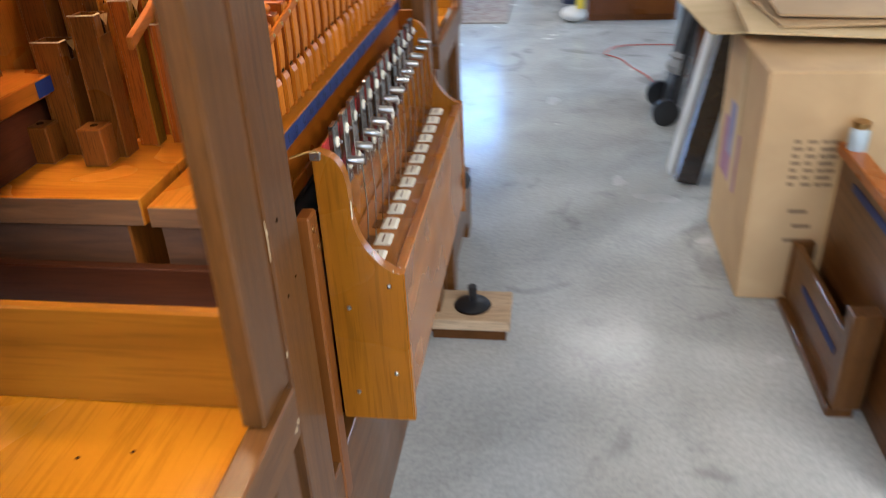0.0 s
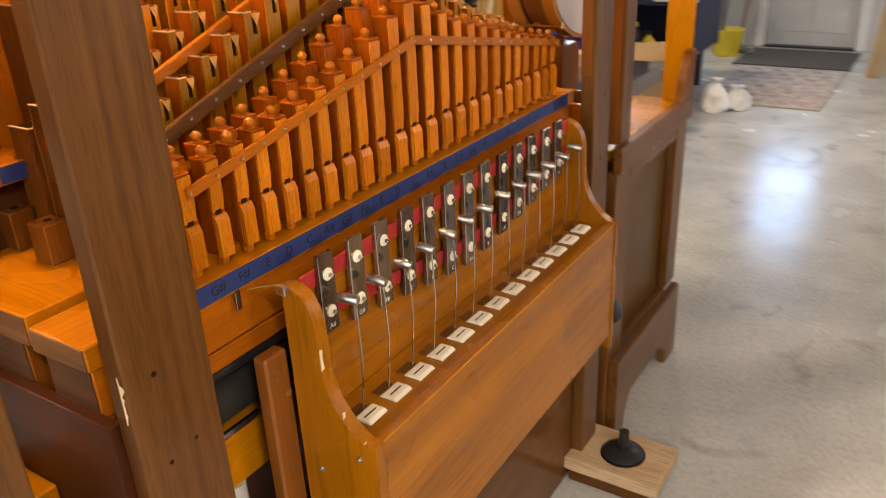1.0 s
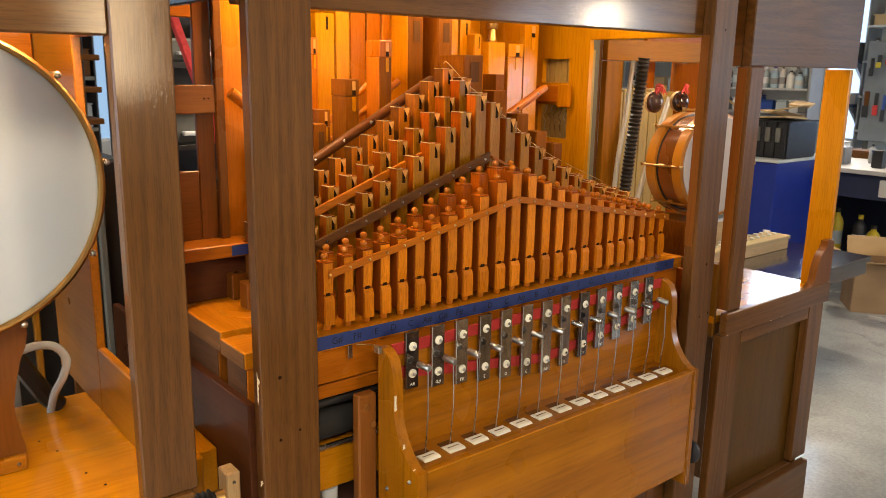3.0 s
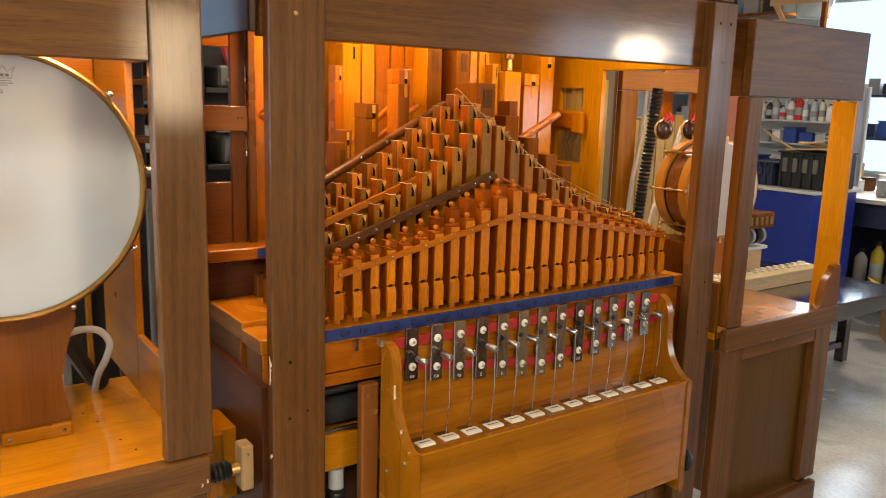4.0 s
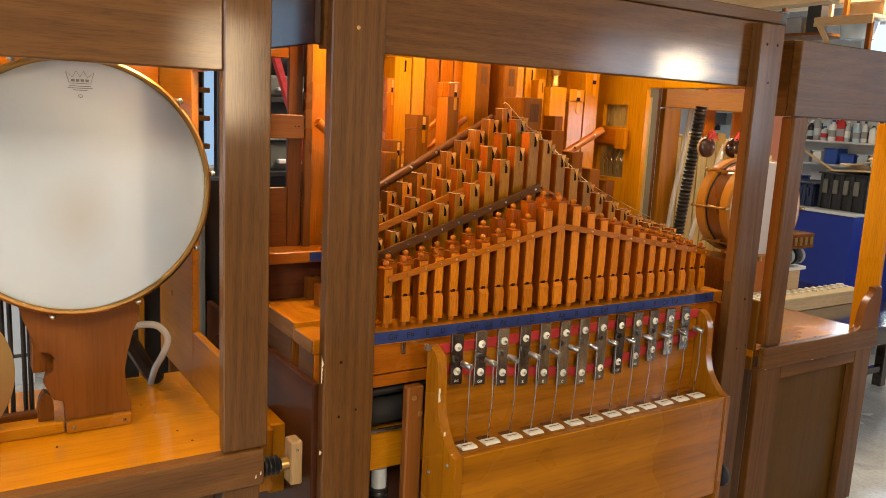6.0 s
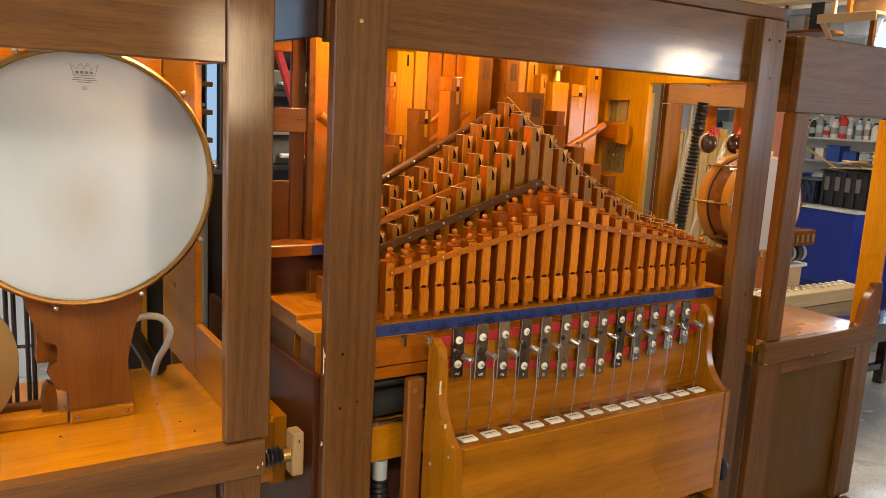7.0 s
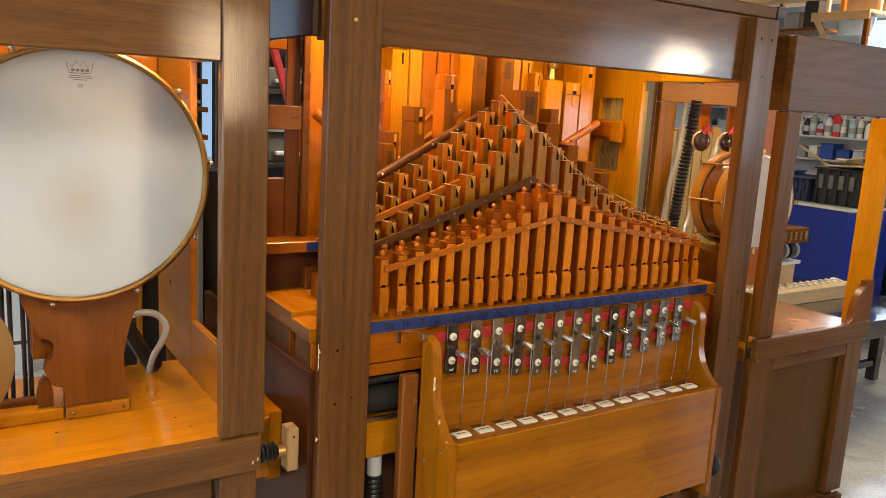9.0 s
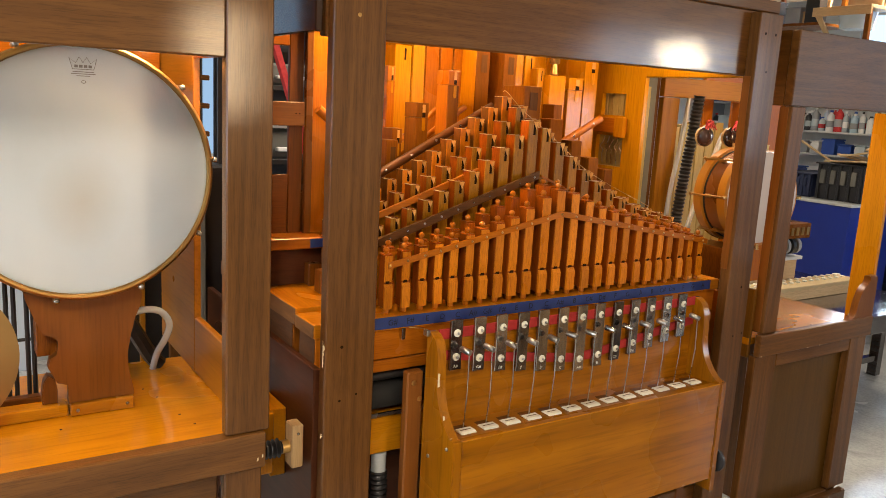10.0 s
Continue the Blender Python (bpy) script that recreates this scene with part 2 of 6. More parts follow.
WALNUT = {a: wood("walnut_stained_wood_" + a, (0.062, 0.0235, 0.0052), (0.172, 0.072, 0.0168), a, 0.38, 0.34, 80, pores=0.22, spread=0.06, spec=0.18, peel=0.032, gloss=0.075, figure=0.6, bump=0.35, ripple=210, rings=0.25) for a in "xyz"}
CHERRY = {a: wood("orange_varnished_wood_" + a, (0.28, 0.070, 0.003), (0.47, 0.140, 0.007), a, 0.30, 0.30, 60, spec=0.2) for a in "xyz"}
AMBER = {a: wood("amber_varnished_wood_" + a, (0.38, 0.115, 0.003), (0.58, 0.205, 0.007), a, 0.28, 0.35, 40, spec=0.2, rings=0.3) for a in "xy"}
GOLD = {a: wood("golden_varnished_wood_" + a, (0.42, 0.150, 0.003), (0.58, 0.238, 0.006), a, 0.30, 0.30, 55, spec=0.2) for a in "xyz"}
MAHOG = {a: wood("dark_mahogany_" + a, (0.040, 0.012, 0.006), (0.095, 0.028, 0.009), a, 0.36, 0.12, 60, spread=0.05, spec=0.18) for a in "xyz"}
# side boards: same wood as the fronts, with their shade put into the colour
PIPE = wood("pipe_orange_shaded", (0.165, 0.031, 0.0013), (0.37, 0.080, 0.003), "z", 0.34, 0.14, 130, spread=0.28, spec=0.14, pores=0.34)
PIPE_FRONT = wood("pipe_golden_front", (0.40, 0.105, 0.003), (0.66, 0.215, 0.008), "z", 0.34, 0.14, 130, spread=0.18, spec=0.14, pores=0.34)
OLIVE = wood("pipe_olive_front", (0.20, 0.077, 0.0035), (0.40, 0.162, 0.007), "z", 0.36, 0.12, 130, spread=0.25, spec=0.14, pores=0.34)
BROWN = wood("pipe_brown_varnish", (0.11, 0.032, 0.003), (0.22, 0.070, 0.007), "z", 0.34, 0.20, 110, spread=0.25, spec=0.14, pores=0.34)
RUSSET = {a: wood("russet_stained_wood_" + a, (0.110, 0.036, 0.006), (0.215, 0.072, 0.011), a, 0.36, 0.16, 32, spec=0.2, figure=0.7, pores=0.12, rings=0.15) for a in "yz"}
HONEY = {a: wood("honey_brown_varnish_" + a, (0.27, 0.083, 0.003), (0.48, 0.175, 0.006), a, 0.26, 0.5, 32, figure=0.65) for a in "yz"}
OCHRE = {a: wood("ochre_cabinet_varnish_" + a, (0.140, 0.041, 0.0013), (0.46, 0.168, 0.005), a, 0.26, 0.25, 22, figure=0.72, pores=0.20, peel=0.02, ripple=120, rings=0.12) for a in "yz"}
DECK = {a: wood("glossy_deck_varnish_" + a, (0.47, 0.172, 0.002), (0.64, 0.252, 0.004), a, 0.2, 1.0, 30, pores=0.14, gloss=0.06, spec=0.2, figure=0.65) for a in "xy"}
TALL_BROWN = wood("deep_brown_pipe_varnish", (0.120, 0.036, 0.003), (0.235, 0.076, 0.006), "z", 0.46, 0.0, 90, spread=0.2, spec=0.08)
UMBER = {a: wood("umber_stained_wood_" + a, (0.075, 0.030, 0.008), (0.145, 0.058, 0.016), a, 0.5, 0.0, 60, spec=0.10) for a in "yz"}
YELLOWED = wood("yellow_varnished_board", (0.46, 0.190, 0.003), (0.62, 0.285, 0.006), "z", 0.32, 0.2, 40, spec=0.15)
PINE = {a: wood("bare_pine_" + a, (0.46, 0.29, 0.13), (0.64, 0.46, 0.26), a, 0.6, 0.0, 60) for a in "xyz"}
# near-black paints in the shade of mouths, holes and hollows; nails and plugs too
NEAR_BLACK = material("near_black", (0.022, 0.009, 0.003), 0.9, spec=0.1)
STEEL = varied("worn_steel", (0.30, 0.29, 0.28), (0.52, 0.51, 0.49), 0.28, 30, (1, 1, 0.2), 1.0, bump=0.05)
BLUED = varied("blued_steel_bar", (0.13, 0.115, 0.105), (0.40, 0.37, 0.335), 0.17, 34, (1, 1, 0.35), 0.95, bump=0.12, spread=0.28, blotch=0.45)
BRASS = varied("aged_brass", (0.42, 0.25, 0.08), (0.62, 0.41, 0.16), 0.34, 10, metal=1.0, bump=0.05)
HOOP_BRONZE = varied("aged_bronze_hoop", (0.24, 0.135, 0.042), (0.40, 0.24, 0.085), 0.40, 8, metal=1.0, bump=0.05)
BRONZE = varied("cymbal_bronze", (0.30, 0.17, 0.06), (0.42, 0.26, 0.10), 0.38, 5, metal=0.9, bump=0.1, fine=120)
CREAM = varied("cream_plastic", (0.62, 0.58, 0.46), (0.75, 0.72, 0.60), 0.45, 10, bump=0.05)
RED_FELT = varied("red_felt", (0.26, 0.012, 0.010), (0.40, 0.026, 0.022), 0.95, 40, bump=0.6, fine=300)
BLUE_TAPE = varied("blue_masking_tape", (0.005, 0.016, 0.095), (0.010, 0.030, 0.150), 0.6, 20, bump=0.3, fine=150)
BLACK = varied("black_plastic", (0.010, 0.010, 0.011), (0.022, 0.022, 0.024), 0.4, 12, bump=0.05)
INK = material("black_ink", (0.002, 0.003, 0.006), 0.8)
CLEAR = varied("milky_tube", (0.70, 0.76, 0.80), (0.80, 0.86, 0.90), 0.14, 10, bump=0.0, coat=0.5)
CLEAR.node_tree.nodes["Principled BSDF"].inputs["Transmission Weight"].default_value = 0.45
PRINT_GREY = material("grey_print", (0.20, 0.195, 0.19), 0.7)

def floor_material():
    """Polished concrete: broad clouds, aggregate specks, dark stains and uneven polish."""
    m = varied("polished_concrete", (0.335, 0.350, 0.343), (0.52, 0.54, 0.532), 0.23, 3.2, bump=0.04, fine=30, spread=0, blotch=0.5, rough_var=0.13)
    n, l, b = nodes_of(m)
    coord = n.new("ShaderNodeTexCoord")
    speck, stain = n.new("ShaderNodeTexNoise"), n.new("ShaderNodeTexNoise")
    speck.inputs["Scale"].default_value, speck.inputs["Detail"].default_value, speck.inputs["Roughness"].default_value = 55, 6, 0.75
    stain.inputs["Scale"].default_value, stain.inputs["Detail"].default_value, stain.inputs["Distortion"].default_value = 2.6, 8, 1.5
    mul1, mul2, r1, r2 = n.new("ShaderNodeMix"), n.new("ShaderNodeMix"), n.new("ShaderNodeMapRange"), n.new("ShaderNodeMapRange")
    for t, r, lo, hi, to in ((speck, r1, 0.35, 0.60, 0.80), (stain, r2, 0.30, 0.42, 0.72)):
        l.new(coord.outputs["Object"], t.inputs["Vector"])
        r.inputs["From Min"].default_value, r.inputs["From Max"].default_value = lo, hi
        r.inputs["To Min"].default_value, r.inputs["To Max"].default_value = to, 1.04
        l.new(t.outputs["Fac"], r.inputs["Value"])
    source = b.inputs["Base Color"].links[0].from_socket
    for mx, r in ((mul1, r1), (mul2, r2)):
        mx.data_type, mx.blend_type = "RGBA", "MULTIPLY"
        mx.inputs[0].default_value = 1.0
        l.new(source, mx.inputs[6])
        l.new(r.outputs[0], mx.inputs[7])
        source = mx.outputs[2]
    l.new(source, b.inputs["Base Color"])
    return m


CONCRETE = floor_material()
WHITE_WALL = varied("painted_wall", (0.52, 0.52, 0.50), (0.62, 0.62, 0.60), 0.7, 2.0, spread=0)
# for the unseen front wall, toned down so the varnish reflects less of it
DIM_WALL = varied("grey_brown_wall", (0.20, 0.18, 0.155), (0.29, 0.265, 0.23), 0.7, 2.0, spread=0)
CEILING = varied("ceiling_boards", (0.28, 0.25, 0.21), (0.40, 0.36, 0.31), 0.8, 3.0, (0.2, 1, 1), spread=0)

# ---- the workshop shell ----
X0, X1, Y0, Y1, ZC = -6.2, 4.2, -4.0, 9.3, 3.2
single("floor", box(X0 - 0.2, X1 + 0.2, Y0 - 0.2, Y1 + 0.2, -0.2, 0, 0), CONCRETE, "polished grey concrete floor, mottled and glossy", "floor", kind="structure")
single("ceiling", box(X0 - 0.2, X1 + 0.2, Y0 - 0.2, Y1 + 0.2, ZC, ZC + 0.15, 0), CEILING, "pale boarded workshop ceiling", "ceiling", kind="structure")


def wall_with_openings(name, axis, at, thick, a0, a1, z1, holes, label):
    """A wall across the axis, pieced round its openings (from, to, sill, head)."""
    bm = bmesh.new()
    b0, b1 = sorted((at, at + thick))

    def block(u0, u1, w0, w1):
        if u1 - u0 > 1e-4 and w1 - w0 > 1e-4:
            box(b0, b1, u0, u1, w0, w1, 0, bm) if axis == "x" else box(u0, u1, b0, b1, w0, w1, 0, bm)
    edge = a0
    for u0, u1, w0, w1 in sorted(holes):
        block(edge, u0, 0, z1)
        block(u0, u1, 0, w0)
        block(u0, u1, w1, z1)
        edge = u1
    block(edge, a1, 0, z1)
    return single(name, bm, DIM_WALL if name == "wall_front" else WHITE_WALL, label, "wall", kind="structure")


DOOR_X0, DOOR_X1 = -1.38, -0.47
wall_with_openings("wall_far", "y", Y1, 0.15, X0, X1, ZC, [(-4.25, -3.0, 0.95, 2.85), (DOOR_X0, DOOR_X1, 0, 2.05), (2.2, 4.0, 1.0, 2.7)], "white painted far wall with a door and two windows")
wall_with_openings("wall_behind", "y", Y0, -0.15, X0, X1, ZC, [(-0.8, 2.0, 0.9, 2.5)], "white painted wall with a wide window")
wall_with_openings("wall_rear", "x", X0, -0.15, Y0 - 0.15, Y1 + 0.15, ZC, [(-1.9, -0.3, 0.9, 2.6), (2.30, 3.1, 1.0, 2.85)], "white painted wall behind the organ")
wall_with_openings("wall_front", "x", X1, 0.15, Y0 - 0.15, Y1 + 0.15, ZC, [(5.9, 8.1, 1.1, 2.4)], "grey-brown wall opposite the organ with a window")

FZ = -0.045          # the concrete lies this far below the organ's own zero
LOWER = Matrix.Translation((0.5, 0.35, 1.615)) @ Matrix.Scale(1.028, 4) @ Matrix.Translation((-0.5, -0.35, -1.615))


def set_down(obs):
    """Sets out the room and what stands in it on the lower concrete."""
    for ob in obs:
        if ob.parent is None and ob.type not in {"LIGHT", "CAMERA"}:
            ob.matrix_basis = LOWER @ ob.matrix_basis


set_down(list(scene.objects))

# ---- the organ: main case ----
FX = -0.43          # front face of the posts
GLOSSY_DARK = wood("polished_dark_wood", (0.020, 0.008, 0.005), (0.045, 0.017, 0.009), "x", 0.16, 1.0, 60)
organ = thing("organ_case", (-0.8, 1.73, 0.0), "open walnut organ case with a dark mahogany end panel", "organ case")
part("post", box(FX - 0.032, FX, 0.998, 1.122, FZ, 1.985, 0.003), WALNUT["z"], organ)
part("post", box(FX - 0.0215, FX + 0.015, 2.354, 2.462, FZ, 1.936, 0.003), WALNUT["z"], organ)
# thin added strip: lamplight on the post's inner side, put into a russet tone
part("post_lining", box(FX - 0.0215, FX + 0.004, 2.3515, 2.3538, 1.16, 1.751, 0.0005), RUSSET["z"], organ, "walnut post side, toned russet for the lamplight on it")
part("front_beam", box(-0.484, -0.452, 0.99, 2.490, 1.752, 1.942, 0.003), WALNUT["y"], organ, "broad brown walnut front beam")
part("base_rail", box(-0.484, -0.452, 1.0, 2.46, FZ, 0.42, 0.003), WALNUT["y"], organ)
part("end_panel", box(-1.30, -0.464, 0.986, 1.004, FZ, 1.016, 0.002), MAHOG["x"], organ, "dark glossy mahogany end panel")
part("end_rail", box(-1.30, -0.466, 0.972, 0.990, 1.760, 1.943, 0.003), GLOSSY_DARK, organ, "dark glossy upper end rail")
part("end_panel", box(-1.30, -0.466, 2.452, 2.468, FZ, 1.06, 0.002), CHERRY["x"], organ)
part("end_rail", box(-0.932, -0.486, 2.445, 2.463, 1.750, 1.943, 0.003), YELLOWED, organ)


def slotted_board(xs, zs, y0, y1, slots):
    """One board across y, with square slots cut through it (cells of the grid named by slots)."""
    bm = bmesh.new()
    vert = {(i, k, y): bm.verts.new((x, y, z)) for i, x in enumerate(xs) for k, z in enumerate(zs) for y in (y0, y1)}
    solid = {(i, k) for i in range(len(xs) - 1) for k in range(len(zs) - 1)} - set(slots)
    for i, k in solid:
        ring = [(i, k), (i + 1, k), (i + 1, k + 1), (i, k + 1)]
        for y in (y0, y1):
            bm.faces.new([vert[(*q, y)] for q in ring])
        for (a, b), beside in zip(zip(ring, ring[1:] + ring[:1]), ((i, k - 1), (i + 1, k), (i, k + 1), (i - 1, k))):
            if beside not in solid:
                bm.faces.new((vert[(*a, y0)], vert[(*b, y0)], vert[(*b, y1)], vert[(*a, y1)]))
    bmesh.ops.delete(bm, geom=[v for v in bm.verts if not v.link_faces], context="VERTS")
    bmesh.ops.recalc_face_normals(bm, faces=bm.faces)
    return bm


end_wall = slotted_board((-1.25, -1.157, -1.142, -1.018, -0.93), (1.0, 1.42, 1.535, 1.61, 1.69, 1.943), 2.445, 2.463, [(1, 1), (2, 1), (2, 3)])
part("end_board", end_wall, YELLOWED, organ, "golden end board with two slots")
part("block", box(-1.16, -1.0, 2.425, 2.4445, 1.545, 1.600, 0.002), CHERRY["x"], organ)
part("block", box(-1.03, -0.985, 2.405, 2.4245, 1.530, 1.605, 0.002), GOLD["z"], organ)
part("top_board", box(-1.30, -0.451, 0.99, 2.490, 1.944, 1.980, 0.003), WALNUT["y"], organ)
part("rear_post", box(-1.30, -1.252, 2.41, 2.468, FZ, 1.943, 0.003), CHERRY["z"], organ)
part("bellows_box", box(-1.22, -0.62, 1.01, 2.43, FZ, 0.90, 0.004), MAHOG["y"], organ, "dark bellows box inside the case")
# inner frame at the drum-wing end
# darker copy of the varnish; the shade on stile and panel is in its colour
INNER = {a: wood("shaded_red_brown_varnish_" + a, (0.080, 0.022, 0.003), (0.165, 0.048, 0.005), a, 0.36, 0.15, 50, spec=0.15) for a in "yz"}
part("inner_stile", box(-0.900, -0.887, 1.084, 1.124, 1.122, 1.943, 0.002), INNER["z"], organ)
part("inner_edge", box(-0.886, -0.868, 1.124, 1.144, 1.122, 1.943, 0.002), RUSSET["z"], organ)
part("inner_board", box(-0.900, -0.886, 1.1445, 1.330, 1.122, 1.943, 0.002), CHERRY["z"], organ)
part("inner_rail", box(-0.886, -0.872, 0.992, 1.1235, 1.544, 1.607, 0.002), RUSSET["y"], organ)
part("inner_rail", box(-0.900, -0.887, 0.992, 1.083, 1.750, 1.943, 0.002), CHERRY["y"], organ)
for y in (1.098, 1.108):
    part("nail", ball((-0.872, y, 1.577), 0.002, 6), NEAR_BLACK, organ)
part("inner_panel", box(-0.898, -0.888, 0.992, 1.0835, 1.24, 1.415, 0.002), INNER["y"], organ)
part("ledge", box(-1.10, -0.800, 0.992, 1.180, 1.225, 1.255, 0.002), CHERRY["y"], organ)
part("ledge_riser", box(-0.86, -0.835, 0.992, 1.180, 1.123, 1.224, 0.002), MAHOG["y"], organ)
part("tape_end", box(-0.7995, -0.7990, 1.115, 1.160, 1.228, 1.252, 0), BLUE_TAPE, organ, "scrap of blue tape")

# ---- chests ----
chest = thing("wind_chest", (-0.85, 1.7, 0.9), "wide orange varnished wind chest under the rear pipes", "wind chest")
part("top_board", box(-0.86, -0.610, 1.000, 2.440, 1.078, 1.122, 0.002), AMBER["x"], chest)
part("top_board", box(-1.20, -0.862, 1.000, 2.440, 1.078, 1.122, 0.002), AMBER["x"], chest)
part("body", box(-1.19, -0.640, 1.006, 2.435, 0.96, 1.078, 0.002), BROWN, chest, "brown chest body")
ENDGRAIN = varied("sawn_end_grain", (0.085, 0.036, 0.011), (0.21, 0.092, 0.028), 0.6, 30, (0.3, 1, 3), bump=0.4, fine=200)
ENDGRAIN_DARK = varied("dusty_dark_end_grain", (0.045, 0.018, 0.006), (0.105, 0.043, 0.014), 0.65, 30, (0.3, 1, 3), bump=0.4, fine=200)
for x0, x1 in ((-0.858, -0.612), (-1.198, -0.864)):
    part("end_grain", box(x0, x1, 0.9976, 0.9998, 1.080, 1.120, 0.0006), ENDGRAIN, chest, "pale sawn end grain")
part("end_grain", box(-1.188, -0.642, 1.0036, 1.0058, 0.962, 1.076, 0.0006), ENDGRAIN_DARK, chest, "dusty dark end grain")
front_chest = thing("front_chest", (-0.55, 1.7, 0.9), "narrow orange varnished wind chest carrying the front pipes", "wind chest")
part("top_board", box(-0.600, -0.490, 0.996, 2.405, 1.078, 1.112, 0.002), AMBER["y"], front_chest)
part("body", box(-0.590, -0.500, 1.004, 2.400, 1.003, 1.078, 0.002), CHERRY["y"], front_chest)
part("lower_board", box(-0.590, -0.500, 1.004, 2.400, 0.970, 1.000, 0.002), CHERRY["y"], front_chest)
part("end_grain", box(-0.598, -0.492, 0.9936, 0.9958, 1.080, 1.110, 0.0006), ENDGRAIN, front_chest, "pale sawn end grain")
part("end_grain", box(-0.588, -0.502, 1.0016, 1.0038, 1.005, 1.076, 0.0006), ENDGRAIN_DARK, front_chest, "dusty dark end grain")
tape = thing("masking_tape", (-0.489, 1.74, 1.07), "strip of blue masking tape marked with note names", "tape")
part("strip", box(-0.4895, -0.4885, 1.10, 2.362, 1.0825, 1.1115, 0), BLUE_TAPE, tape)


def text_mesh(body, size):
    cu = bpy.data.curves.new("lettering", "FONT")
    cu.body, cu.size, cu.align_x, cu.align_y, cu.resolution_u = body, size, "CENTER", "CENTER", 2
    ob = bpy.data.objects.new("lettering", cu)
    me = bpy.data.meshes.new_from_object(ob)
    bpy.data.objects.remove(ob)
    bm = bmesh.new()
    bm.from_mesh(me)
    bpy.data.meshes.remove(me)
    return bm


def lettering(name, body, size, m, mat, parent):
    bm = text_mesh(body, size)
    bmesh.ops.transform(bm, matrix=m, verts=bm.verts)
    return part(name, bm, mat, parent)


FACE_X = pose(0, 0, 0, 90, 0, 90)      # lettering that faces +x, reading along +y

# ---- front pipes ----
FRONT_Y = [1.195, 1.244, 1.292, 1.337, 1.383, 1.431, 1.476, 1.525, 1.572, 1.621, 1.676, 1.725, 1.778, 1.833, 1.884, 1.936, 1.986, 2.041, 2.090, 2.136, 2.178, 2.229, 2.273, 2.320]
NOTES = "G# F# E D C A# G# F# E D C A# B C# D# F G A B C# D# F G A".split()
FRONT_TOP = [(1.197, 1.258), (1.403, 1.290), (1.579, 1.338), (1.676, 1.388), (1.729, 1.408), (1.780, 1.396), (1.886, 1.353), (2.043, 1.313), (2.189, 1.276), (2.322, 1.250)]
CHEST_Z = 1.112


def stopped_pipe(x, y, width, top, front, side, group):
    """A small stopped wooden pipe: foot, cap block below the mouth, body, and a stopper with a ball."""
    depth = width * 1.2
    p = thing("stopped_pipe", (x, y, CHEST_Z), "small orange varnished stopped wooden organ pipe with a ball-topped stopper", "organ pipe", group)
    w, lip = width / 2, CHEST_Z + 0.074 + width * 0.1
    part("foot", lathe([(0, 0.006), (0.003, 0.0085), (0.016, 0.0085)], (x - 0.006, y, CHEST_Z), (x - 0.006, y, CHEST_Z + 1), 8), CHERRY["z"], p)
    part("body", box(x - depth, x, y - w, y + w, CHEST_Z + 0.016, top, 0.0012), side, p)
    cap = prism([(x + 0.0005, CHEST_Z + 0.014), (x + 0.008, CHEST_Z + 0.014), (x + 0.008, lip - 0.011), (x + 0.0035, lip - 0.001), (x + 0.0005, lip)], "y", y - w, y + w, 0)
    part("cap_block", cap, front, p)
    face = prism([(x + 0.0004, lip + 0.0045), (x + 0.0010, lip + 0.0045), (x + 0.0034, lip + 0.030), (x + 0.0034, top - 0.001), (x + 0.0004, top - 0.001)], "y", y - w + 0.0005, y + w - 0.0005, 0)
    part("front_board", face, front, p)
    # the mouth is a near-black patch, coloured as the shade in the opening
    part("mouth", box(x - 0.002, x + 0.0012, y - w * 0.50, y + w * 0.42, lip - 0.001, lip + 0.0075, 0), NEAR_BLACK, p)
    st = box(x - depth - 0.001, x + 0.001, y - w - 0.001, y + w + 0.001, top, top + 0.003, 0.0008)
    part("stopper", st, side, p)
    knob = lathe([(0, 0.0065), (0.002, 0.0065), (0.003, 0.004), (0.005, 0.006), (0.009, 0.0080), (0.012, 0.0078), (0.0155, 0.005), (0.0172, 0.001)], (x - depth / 2, y, top + 0.002), (x - depth / 2, y, top + 0.05), 10)
    part("knob", knob, CHERRY["z"], p, smooth=True)
    return p


for y, note in zip(FRONT_Y, NOTES):
    c = 1 - min(1, abs(y - 1.70) / 0.6)
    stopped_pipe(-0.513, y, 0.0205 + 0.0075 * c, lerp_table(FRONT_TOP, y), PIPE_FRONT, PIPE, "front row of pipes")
    lettering("note_mark", note, 0.021, pose(-0.4882, y + 0.006, 1.097) @ FACE_X @ pose(0, 0, 0, 0, 0, random.uniform(-8, 8)), INK, tape)
SECOND_TOP = [(1.177, 1.268), (1.240, 1.273), (1.377, 1.298), (1.515, 1.350), (1.603, 1.390), (1.677, 1.420), (1.747, 1.418), (1.917, 1.345), (2.117, 1.298), (2.347, 1.250)]
for a, b in zip([1.147] + FRONT_Y[:-1], FRONT_Y):
    y = (a + b) / 2
    c = 1 - min(1, abs(y - 1.70) / 0.6)
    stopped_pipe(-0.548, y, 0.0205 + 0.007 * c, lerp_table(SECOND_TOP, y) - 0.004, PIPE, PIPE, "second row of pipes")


def strap(name, label, x, points, height, thick, mat, screw_at, screw_mat):
    """A thin wooden bar that runs along a row of pipes, rising to a peak, with a screw at each pipe."""
    s = thing(name, (x, points[0][0], min(z for y, z in points)), label, "pipe rack bar")
    for (ya, za), (yb, zb) in zip(points, points[1:]):
        bm = prism([(ya, za - height / 2), (yb, zb - height / 2), (yb, zb + height / 2), (ya, za + height / 2)], "x", x, x + thick, 0.001)
        part("bar", bm, mat, s)
    for y in screw_at:
        z = lerp_table(points, y)
        part("screw", ball((x + thick, y, z), 0.0034, 8), screw_mat, s, smooth=True)
    return s


